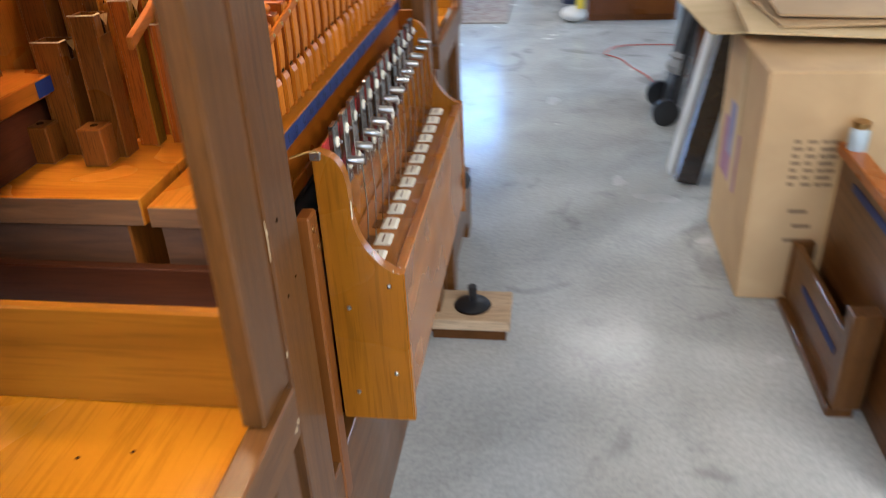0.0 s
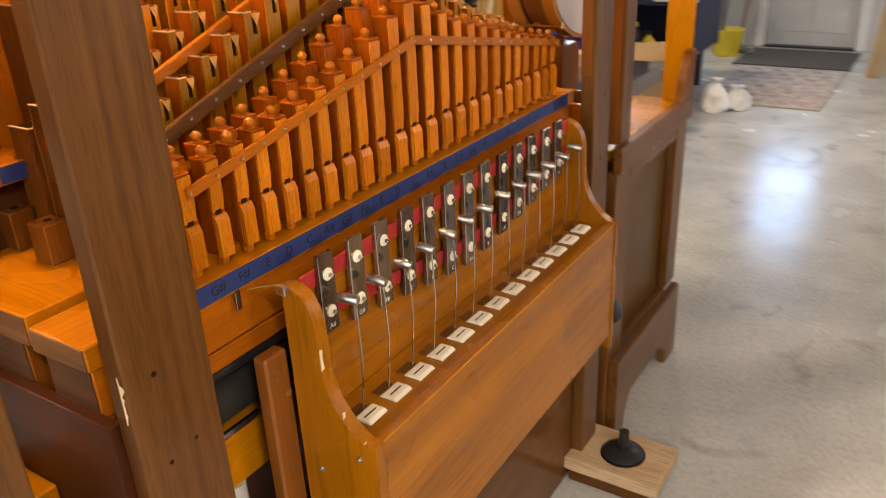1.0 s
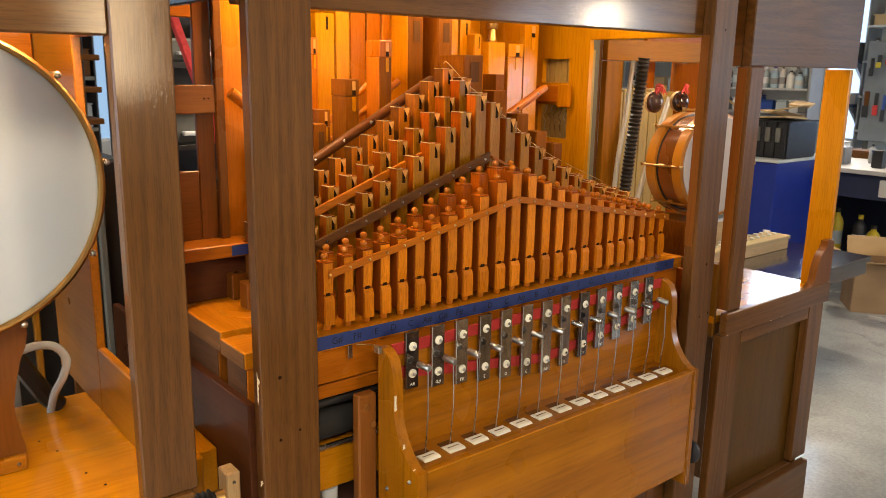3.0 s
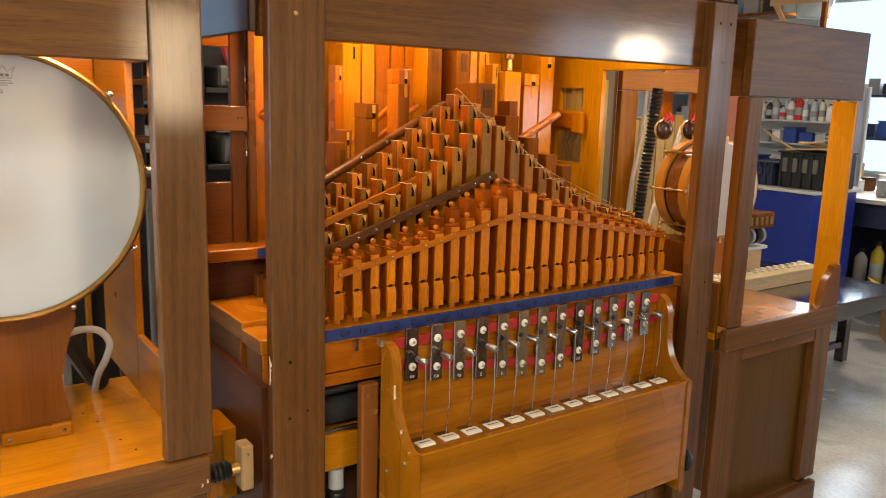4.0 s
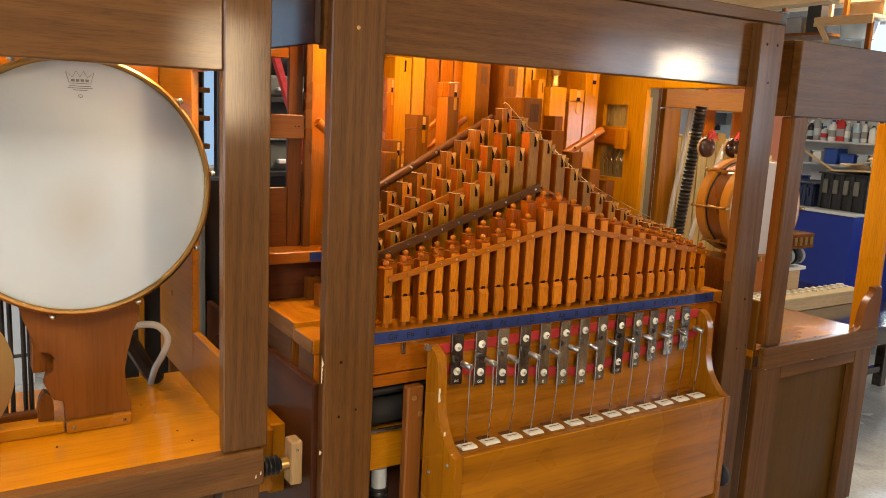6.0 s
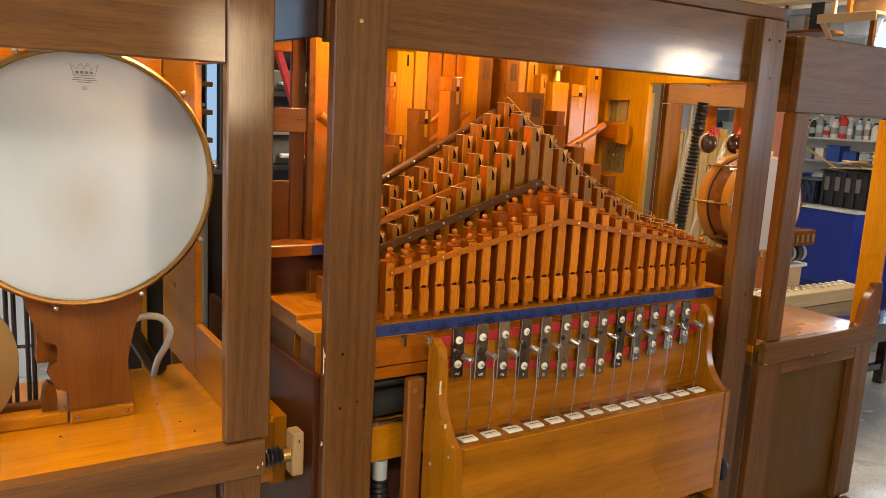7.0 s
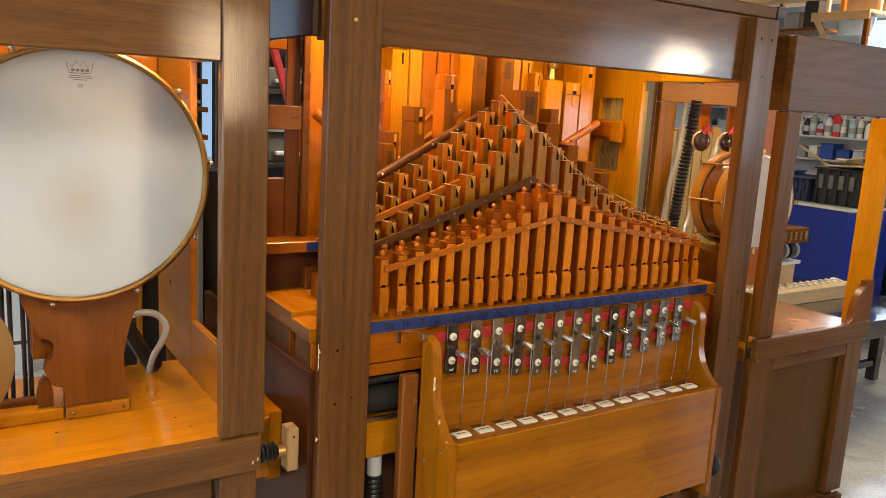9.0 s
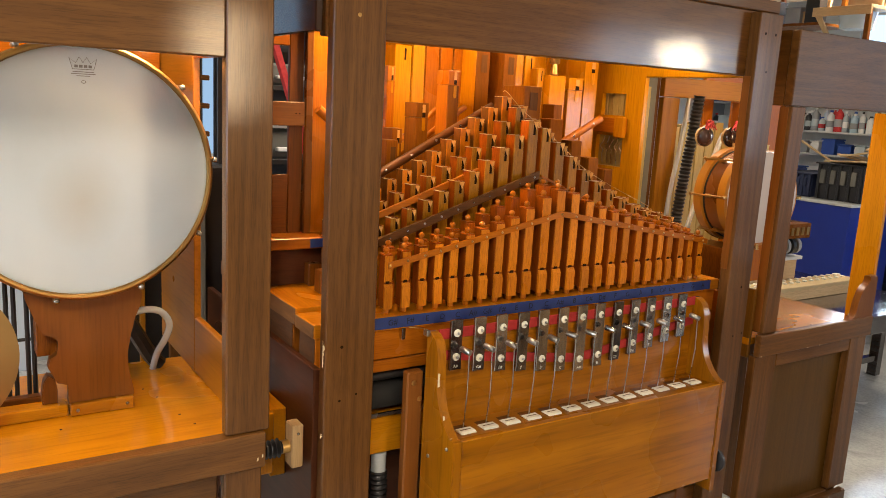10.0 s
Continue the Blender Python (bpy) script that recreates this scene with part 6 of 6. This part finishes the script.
part("pail", lathe([(0, 0.11), (0.005, 0.12), (0.24, 0.15), (0.25, 0.155), (0.252, 0.14), (0.24, 0.13)], (-1.58, 8.70, 0.0), (-1.58, 8.70, 1), 24), YELLOW, bucket, smooth=True)
for x, tilt, m in ((-1.68, 0.10, GREY), (-1.50, 0.06, BROWN), (-1.43, -0.02, GREY)):
    mp = thing("mop", (x, 8.9, 0.0), "long handled mop leaning on the wall", "mop", "mops")
    part("handle", rod((x, 8.85, 0.05), (x + tilt, 9.26, 1.55), 0.014, None, 10), m, mp)
    part("head", box(x - 0.07, x + 0.07, 8.80, 8.90, 0.001, 0.06, 0.01), GREY, mp)

# right of the aisle: boxes, boards and cases
cbx = thing("cardboard_box", (0.95, 3.03, 0.0), "tall brown cardboard box with printed lines", "box")
part("carton", box(0.637, 1.35, 2.585, 3.20, 0.001, 0.830, 0.006), CARD, cbx)
part("tape_seam", box(0.632, 0.6365, 2.86, 2.92, 0.3, 0.830, 0), CARD_LIGHT, cbx)
PRINT = material("faded_black_print", (0.25, 0.165, 0.085), 0.8)
for i in range(7):
    for k in range(4):
        a = 0.745 + 0.037 * k + 0.006 * ((i * 3 + k) % 3)
        part("print_line", box(a, a + 0.020 + 0.010 * ((i + k) % 2), 2.5825, 2.5840, 0.445 + 0.025 * i, 0.458 + 0.025 * i, 0), PRINT, cbx)
for i in range(3):
    part("print_line", box(0.765 + 0.02 * (i % 2), 0.865 - 0.02 * i, 2.5825, 2.5840, 0.235 + 0.055 * i, 0.250 + 0.055 * i, 0), PRINT, cbx)
part("print_patch", box(0.6345, 0.6360, 2.83, 3.10, 0.30, 0.52, 0), varied("faded_red_print", (0.30, 0.10, 0.16), (0.45, 0.30, 0.40), 0.8, 12), cbx)
part("print_patch", box(0.6335, 0.6342, 2.88, 3.02, 0.40, 0.60, 0), varied("faded_blue_print", (0.10, 0.12, 0.30), (0.35, 0.35, 0.48), 0.8, 12), cbx)
for i, (x0, x1, y0, y1, a) in enumerate(((0.50, 1.3, 3.0, 3.75, 3), (0.66, 1.4, 2.85, 3.6, -5), (0.72, 1.4, 2.95, 3.7, 4), (0.76, 1.45, 3.0, 3.8, -2))):
    bm = box(x0 - 1, x1 - 1, y0 - 3.3, y1 - 3.3, 0, 0.008, 0.001)
    bmesh.ops.transform(bm, matrix=pose(1, 3.3, 0.842 + 0.022 * i, 1.2 * (i - 1), 1.5 * (i % 2), a), verts=bm.verts)
    single("cardboard_sheet", bm, CARD_LIGHT if i < 2 else CARD, "loose flat cardboard sheet lying on the box", "cardboard", "cardboard sheets")


def leaning(name, x, y, w, h, t, lean, turn, mat, label, category):
    bm = box(-t / 2, t / 2, -w / 2, w / 2, 0, h, 0.002)
    bmesh.ops.transform(bm, matrix=pose(x, y, 0.0, 0, lean, turn), verts=bm.verts)
    low = min(v.co.z for v in bm.verts)
    bmesh.ops.translate(bm, verts=bm.verts, vec=(0, 0, -low))
    return single(name, bm, mat, label, category)


leaning("dark_board", 0.60, 3.66, 0.20, 0.80, 0.10, 10, 0, DARK_WOOD["y"], "dark wooden board leaning against the boxes", "board")
leaning("white_board", 0.545, 3.72, 0.10, 0.84, 0.03, 10, 0, WHITE, "white edged board leaning beside the dark panel", "board")
bag = thing("black_cart", (0.66, 4.6, 0.0), "folded black trolley with a grey bag on it", "trolley")
for y in (4.36, 4.70):
    part("upright", rod((0.62, y, 0.08), (0.735, y, 0.86), 0.016, None, 10), BLACK, bag, smooth=True)
    part("wheel", rod((0.585, y - 0.02, 0.075), (0.585, y + 0.02, 0.075), 0.074, None, 20), BLACK, bag, smooth=True)
for z in (0.20, 0.46, 0.70):
    part("cross_bar", rod((0.62 + 0.147 * (z - 0.08), 4.36, z), (0.62 + 0.147 * (z - 0.08), 4.70, z), 0.013, None, 8), BLACK, bag, smooth=True)
part("cover", prism([(0.598, 0.06), (0.650, 0.06), (0.728, 0.60), (0.690, 0.62), (0.640, 0.40)], "y", 4.40, 4.66, 0.012), BLACK, bag, "folded black cover")
part("handle", tube(smooth_line([(0.735, 4.36, 0.86), (0.748, 4.40, 0.90), (0.752, 4.53, 0.91), (0.748, 4.66, 0.90), (0.735, 4.70, 0.86)], 5), 0.014, 8), BLACK, bag, smooth=True)
part("bag", lathe([(0, 0.03), (0.015, 0.060), (0.05, 0.070), (0.085, 0.052), (0.10, 0.062), (0.115, 0.02)], (0.632, 4.42, 0.275), (0.648, 4.42, 0.39), 9), GREY, bag, "crumpled grey bag", smooth=True)
leaning("pale_sheet", 0.70, 4.95, 0.25, 1.1, 0.03, 8, 0, PALE, "pale bluish sheet leaning behind the trolley", "sheet")
single("storage_table", box(0.72, 1.6, 4.3, 5.2, 0.76, 0.80, 0.003), GREY, "grey tabletop stacked behind the boxes", "table top")
single("storage_plinth", box(0.80, 1.55, 4.85, 5.15, 0.001, 0.758, 0.004), BROWN, "brown plinth under the grey tabletop", "plinth")

case = thing("case_section", (1.0, 2.2, 0.0), "brown panelled organ case section standing on the floor with blue tape", "case section")
part("low_panel", box(0.800, 0.822, 2.01, 2.545, 0.03, 0.250, 0.003), WALNUT["y"], case)
part("base_mould", box(0.775, 0.85, 1.955, 2.555, 0.0, 0.032, 0.004), WALNUT["y"], case)
part("end_post", box(0.785, 0.865, 1.950, 2.008, 0.033, 0.352, 0.004), WALNUT["z"], case)
part("far_post", box(0.795, 0.865, 2.547, 2.575, 0.033, 0.25, 0.004), WALNUT["z"], case)
part("tall_panel", box(0.885, 0.915, 1.60, 2.54, 0.0, 0.575, 0.003), WALNUT["y"], case)
part("cap_mould", box(0.870, 0.930, 1.58, 2.56, 0.576, 0.612, 0.004), CHERRY["y"], case)
part("tape", box(0.882, 0.8845, 1.75, 2.40, 0.515, 0.540, 0), BLUE_TAPE, case, "strip of blue tape")
part("tape", box(0.797, 0.7993, 2.06, 2.40, 0.15, 0.175, 0), BLUE_TAPE, case, "strip of blue tape")
part("back_panel", box(1.30, 1.33, 1.6, 2.56, 0.0, 0.55, 0.003), WALNUT["y"], case)
jar = thing("jar", (0.90, 2.50, 0.613), "small clear jar with a brass lid on the case", "jar")
part("glass", lathe([(0, 0.03), (0.06, 0.03), (0.07, 0.024)], (0.905, 2.50, 0.6125), (0.905, 2.50, 1), 16), GLASSY, jar, smooth=True)
part("lid", rod((0.905, 2.50, 0.6825), (0.905, 2.50, 0.702), 0.026, None, 14), BRASS, jar)

# far right: dark cabinet, leaning boards, odds and ends
dc = thing("brown_cabinet", (0.5, 7.1, 0.0), "dark brown wooden cabinet by the far wall", "cabinet")
part("body", box(0.235, 0.95, 6.85, 7.35, 0.0, 1.5, 0.004), BROWN, dc)
part("door", box(0.27, 0.58, 6.832, 6.848, 0.05, 1.45, 0.003), BROWN, dc)
part("door", box(0.60, 0.92, 6.832, 6.848, 0.05, 1.45, 0.003), BROWN, dc)
leaning("long_board", -0.22, 8.10, 0.12, 1.7, 0.03, 12, -60, PINE["z"], "pale board leaning by the door", "board")
leaning("long_board", -0.10, 8.20, 0.10, 1.6, 0.03, 14, -60, CARD_LIGHT, "pale board leaning by the door", "board")
leaning("long_board", 0.05, 7.80, 0.14, 1.5, 0.04, 9, -70, BROWN, "brown board leaning by the door", "board")
single("dark_roll", rod((0.10, 7.55, 0.001), (0.12, 7.58, 1.2), 0.07, None, 18), NAVY, "dark rolled sheet standing on the floor", "roll", smooth=True)
single("yellow_bottle", lathe([(0, 0.035), (0.18, 0.035), (0.22, 0.014), (0.27, 0.012)], (0.17, 6.78, 0.12), (0.17, 6.78, 1), 14), YELLOW, "yellow bottle on a white rag", "bottle", smooth=True)
single("white_rag", ball((0.12, 6.85, 0.06), 0.11, 14, None, 0.55), WHITE, "crumpled white rag on the floor", "rag", smooth=True)
single("red_cable", tube(smooth_line([(0.95, 6.05, 0.004), (0.703, 6.06, 0.004), (0.528, 6.053, 0.004), (0.403, 5.991, 0.004), (0.333, 5.823, 0.004), (0.425, 5.693, 0.004), (0.497, 5.473, 0.004), (0.585, 5.244, 0.004), (0.604, 4.931, 0.004), (0.60, 4.60, 0.004)], 8), 0.004, 8), varied("faded_red_flex", (0.36, 0.06, 0.05), (0.50, 0.12, 0.10), 0.6, 20), "thin faded red cable lying in a loop on the floor", "cable", smooth=True)

# behind the drum wing: shelving with machines
rs = thing("rear_shelving", (-3.0, 1.6, 0.0), "dark metal shelving with grey machines", "shelving")
for y in (1.62, 2.70):
    part("upright", box(-3.3, -2.85, y, y + 0.04, 0.0, 2.3, 0.003), BLACK, rs)
for z in (0.45, 0.90, 1.28, 1.66, 2.02):
    part("board", box(-3.3, -2.84, 1.665, 2.695, z - 0.025, z, 0.002), BLACK, rs)
part("back_sheet", box(-3.34, -3.31, 1.62, 2.75, 0.0, 2.3, 0), BLACK, rs)
for y, z, w, h, m in ((1.95, 1.28, 0.40, 0.14, GREYISH), (1.95, 1.66, 0.42, 0.11, GREYISH), (1.9, 0.90, 0.5, 0.2, BLACK), (2.35, 1.28, 0.3, 0.22, BLACK), (2.3, 1.66, 0.3, 0.2, BLACK)):
    mc = thing("machine", (-3.0, y, z), "grey office machine on the shelving", "machine")
    part("case", box(-3.25, -2.87, y - w / 2, y + w / 2, z + 0.001, z + h, 0.012), m, mc)
    part("tray", box(-2.869, -2.83, y - w * 0.4, y + w * 0.4, z + h * 0.3, z + h * 0.45, 0.004), WHITE, mc)
# added sheet; its pale blue carries the daylight on the floor here
single("pale_sheet", box(-3.75, -3.72, 0.20, 0.70, 0.0, 1.05, 0.004), varied("bright_floor_blue", (0.55, 0.62, 0.68), (0.66, 0.73, 0.79), 0.35, 4), "pale blue sheet added for the daylit floor behind the organ", "sheet")
single("red_bar", prism([(2.248, 0.0), (2.280, 0.0), (1.570, 2.10), (1.540, 2.10)], "x", -2.52, -2.48, 0.002), RED_CORD, "red painted bar leaning before the shelving", "bar")
single("white_roll", rod((-2.86, 1.72, 1.475), (-2.86, 2.25, 1.475), 0.035, None, 18), WHITE, "white paper roll lying on a grey machine", "roll", smooth=True)
for z in (0.35, 0.75, 1.15, 1.55, 1.95):
    single("wall_plank", box(-6.17, -5.85, 1.4, 2.24, z - 0.03, z, 0.002), GREYISH, "grey wall shelf behind the organ", "shelf", "wall planks")

# black strip put in for the dark shadow beside the window
single("dark_upright", box(-2.44, -2.38, 1.338, 1.43, 0.0, 2.2, 0.004), BLACK, "black strip added as the post's shadow behind the drum wing", "upright")
single("dark_low_case", box(-2.62, -2.37, 1.12, 1.337, 0.0, 1.275, 0.01), BLACK, "black machine case behind the drum wing", "machine")
for z in (1.42, 1.54, 1.66, 1.78, 1.90):
    single("tool_ledge", box(-2.60, -2.38, 1.05, 1.306, z, z + 0.022, 0.003), UMBER["y"], "dark narrow ledge behind the drum wing", "ledge", "tool ledges")
single("ledge_back", box(-2.64, -2.5995, 1.05, 1.306, 1.28, 2.2, 0.003), BLACK, "black back board of the narrow ledges", "board")
single("rear_board", box(-6.199, -6.172, 1.4, 2.26, 0.0, 2.3, 0), UMBER["z"], "dark back board of the wall shelves", "board")
single("shelf_end", box(-6.17, -5.85, 2.241, 2.255, 0.0, 2.3, 0.002), BLACK, "black end board of the wall shelves", "board")
for z, y, w, h, m in ((0.35, 1.9, 0.3, 0.22, GREY), (0.75, 2.04, 0.35, 0.2, BLACK), (0.75, 1.65, 0.3, 0.26, CARD), (1.15, 2.08, 0.26, 0.18, GREY), (1.15, 1.75, 0.4, 0.24, BLACK), (1.55, 2.06, 0.32, 0.2, UMBER["y"]), (1.55, 1.7, 0.3, 0.15, WHITE), (1.95, 2.05, 0.3, 0.16, UMBER["y"])):
    container("storage_box", -6.0, y, z, 0.24, w, h, m, "dull storage box on the wall shelf", "box")

# roof timbers above the far corner
for y, z in ((6.2, 2.78), (7.4, 2.78)):
    single("roof_beam", box(-6.1, -1.6, y, y + 0.25, z, z + 0.16, 0.004), PINE["x"], "pale roof timber across the workshop", "beam", "roof timbers")
brk = thing("shelf_bracket", (-2.95, 6.9, 2.36), "pale wooden bracket shelf hung from the roof with a tub", "shelf")
part("board", box(-3.20, -2.68, 6.78, 7.10, 2.555, 2.582, 0.003), PINE["x"], brk)
part("rail", box(-3.20, -2.68, 6.76, 6.779, 2.505, 2.580, 0.003), PINE["x"], brk)
part("brace", prism([(-3.17, 2.504), (-3.12, 2.504), (-3.02, 2.34), (-3.06, 2.34)], "y", 6.762, 6.79, 0.002), PINE["z"], brk)
part("post", box(-2.74, -2.70, 6.79, 6.83, 2.20, 2.554, 0.003), BROWN, brk)
part("tub", lathe([(0, 0.13), (0.13, 0.15), (0.14, 0.155)], (-2.90, 6.95, 2.40), (-2.90, 6.95, 3), 20), GLASSY, brk, "cloudy plastic tub", smooth=True)
for x in (-3.18, -2.72):
    part("hanger", box(x - 0.015, x + 0.015, 6.95, 6.98, 2.583, 3.2, 0.002), PINE["z"], brk)
loft = thing("loft_shelf", (-3.5, 7.1, 2.46), "dark loft shelf under the roof, crowded with boxes", "shelf")
part("board", box(-3.90, -3.22, 6.92, 7.35, 2.455, 2.480, 0.003), BROWN, loft)
for x in (-3.88, -3.25):
    part("hanger", box(x - 0.02, x + 0.02, 7.28, 7.32, 2.481, 3.2, 0.002), BROWN, loft)
for x, w, h, m in ((-3.78, 0.20, 0.20, BLACK), (-3.55, 0.18, 0.14, GREY), (-3.36, 0.16, 0.24, BLACK), (-3.46, 0.12, 0.10, CARD)):
    y = 7.0 if m is not CARD else 6.95
    container("storage_bin", x, y + (0.14 if m is CARD else 0.05), 2.481 if m is not CARD else 2.481, w * 0.9, 0.12, h, m, "dark box stored on the loft shelf", "box")
timber = thing("timber_rack", (-2.9, 5.5, 2.48), "long pale roof timber on hangers", "timber")
part("beam", box(-4.2, -2.24, 5.45, 5.58, 2.49, 2.60, 0.004), PINE["x"], timber)
for x in (-4.0, -2.5):
    part("hanger", box(x - 0.02, x + 0.02, 5.581, 5.60, 2.50, 3.2, 0.002), PINE["z"], timber)
single("loft_board", box(-3.35, -1.9, 7.50, 7.53, 2.66, 3.199, 0.003), CARD, "brown board closing the loft under the roof", "board")

# clutter on and under the workbench
for k in range(16):
    x, y = -1.62 - 0.105 * k + rng.uniform(-0.03, 0.03), rng.uniform(6.68, 7.05)
    if k % 3 == 0:
        bottle(x, y, 0.9655, rng.uniform(0.025, 0.04), rng.uniform(0.14, 0.26), rng.choice([GREY, WHITE, BLACK, GLASSY]), rng.choice([BLACK, WHITE, YELLOW]))
    else:
        container("storage_bin", x, y, 0.9655, rng.uniform(0.06, 0.10), rng.uniform(0.07, 0.14), rng.uniform(0.04, 0.15), rng.choice([GREY, BLACK, WHITE, CARD, BLUE_BIN, BLACK]), "small workshop box on the bench", "box")
single("riser_board", box(-2.30, -1.50, 7.36, 7.56, 0.966, 1.030, 0.003), UMBER["y"], "dark riser board along the back of the bench", "board")
CYAN_TIN = varied("cyan_tin", (0.05, 0.26, 0.50), (0.09, 0.36, 0.62), 0.35, 5)
CAN_TONES = (CYAN_TIN, BLUE_BIN, varied("mauve_tin", (0.42, 0.20, 0.42), (0.52, 0.28, 0.50), 0.35, 5), BLUE_BIN, CYAN_TIN, BLUE_BIN, NAVY)
for k in range(7):
    cx = -1.975 + 0.052 * k
    c = thing("spray_can", (cx, 7.45, 1.031), "coloured spray can standing on the riser board", "can", "spray cans")
    part("can", rod((cx, 7.45, 1.031), (cx, 7.45, 1.145), 0.024, None, 14), CAN_TONES[k], c, smooth=True)
    part("cap", rod((cx, 7.45, 1.1455), (cx, 7.45, 1.17), 0.019, 0.016, 12), (CYAN_TIN, MILKY, BLUE_BIN)[k % 3], c, smooth=True)
for k in range(9):
    x, y, h = -2.36 - 0.13 * k, 7.16 + 0.06 * (k % 3), rng.uniform(0.10, 0.24)
    if k % 3 == 1:
        st = thing("tool_stand", (x, y, 0.966), "small dark tool stand with upright handles on the bench", "tool stand", "tool stands")
        part("base", box(x - 0.05, x + 0.05, y - 0.05, y + 0.05, 0.966, 1.00, 0.004), UMBER["y"], st)
        for q in range(4):
            part("handle", rod((x - 0.035 + 0.023 * q, y, 1.0005), (x - 0.045 + 0.030 * q, y - 0.01, 1.06 + h * (0.6 + 0.1 * (q % 3))), 0.007, 0.010, 8), (BLACK, BLUE_BIN, GREY, YELLOW)[q], st, smooth=True)
    else:
        container("storage_bin", x, y, 0.966, rng.uniform(0.07, 0.11), 0.10, h, rng.choice([BLACK, NAVY, GREYISH, UMBER["y"]]), "dark workshop tin standing on the bench", "bin")
press = thing("drill_press", (-1.80, 7.62, 0.966), "black bench drill press with a grey column", "drill press")
part("base", box(-1.90, -1.70, 7.58, 7.70, 0.966, 1.00, 0.006), BLACK, press)
part("column", rod((-1.80, 7.68, 1.0005), (-1.80, 7.68, 1.40), 0.022, None, 14), BLACK, press, smooth=True)
part("table", box(-1.87, -1.73, 7.57, 7.66, 1.16, 1.18, 0.004), BLACK, press)
part("head", box(-1.87, -1.73, 7.56, 7.72, 1.401, 1.53, 0.02), BLACK, press)
part("chuck", rod((-1.80, 7.60, 1.30), (-1.80, 7.60, 1.4005), 0.013, 0.024, 12), BLACK, press)
for a in (20, 140, 260):
    part("lever", rod((-1.725, 7.62, 1.45), (-1.71, 7.62 + 0.11 * math.cos(radians(a)), 1.45 + 0.11 * math.sin(radians(a))), 0.006, None, 8), STEEL, press)
tools = thing("tool_board", (-1.9, 8.60, 1.2), "grey board hung with dark hand tools", "tool board")
part("board", box(-2.75, -1.55, 8.60, 8.62, 1.02, 1.98, 0.003), varied("blue_grey_board", (0.14, 0.16, 0.18), (0.22, 0.25, 0.28), 0.7, 5), tools)
part("foot", box(-2.70, -2.66, 8.621, 8.66, 0.0, 1.98, 0.003), GREYISH, tools)
part("foot", box(-1.64, -1.60, 8.621, 8.66, 0.0, 1.98, 0.003), GREYISH, tools)
for i in range(26):
    x, z = -2.70 + 0.083 * (i % 13) + rng.uniform(-0.015, 0.015), (1.86, 1.48)[i // 13] + rng.uniform(-0.05, 0.05)
    long, wide = rng.uniform(0.12, 0.26), rng.uniform(0.010, 0.022)
    tool = part("hand_tool", box(x - wide, x + wide, 8.578, 8.599, z - long, z, 0.004), rng.choice([BLACK, BLACK, STEEL, UMBER["z"], BLUE_BIN]), tools)
    part("grip", box(x - wide * 1.4, x + wide * 1.4, 8.572, 8.5775, z - long, z - long * 0.55, 0.003), rng.choice([BLACK, RED_CORD, BLACK, YELLOW, NAVY]), tool)
for k, (x, m) in enumerate(((-1.75, YELLOW), (-1.90, BLACK), (-2.04, YELLOW), (-2.22, WHITE), (-2.45, GREY), (-2.62, YELLOW), (-2.85, BLACK))):
    bottle(x, 6.82 + 0.1 * (k % 2), 0.2505, 0.05, 0.26 + 0.05 * (k % 3), m, BLACK if m is not BLACK else YELLOW)
jug = thing("jug", (-1.98, 5.62, 0.0), "tall yellow and white plastic jug on the floor", "jug")
part("body", prism([(-2.04, 5.58), (-1.93, 5.58), (-1.93, 5.68), (-2.04, 5.68)], "z", 0.001, 0.52, 0.012), YELLOW, jug)
part("label", box(-2.035, -1.935, 5.574, 5.579, 0.12, 0.34, 0.001), WHITE, jug)
part("cap", rod((-1.985, 5.63, 0.521), (-1.985, 5.63, 0.57), 0.025, None, 12), WHITE, jug)

for cx, cy, watts in PANELS:
    cl = thing("ceiling_light", (cx, cy, 3.13), "flat ceiling light panel with a white frame", "ceiling light", "ceiling lights")
    part("frame", box(cx - 0.64, cx + 0.64, cy - 0.2, cy + 0.2, 3.15, 3.199, 0.003), WHITE, cl)

set_down([ob for ob in scene.objects if ob not in ORGAN])
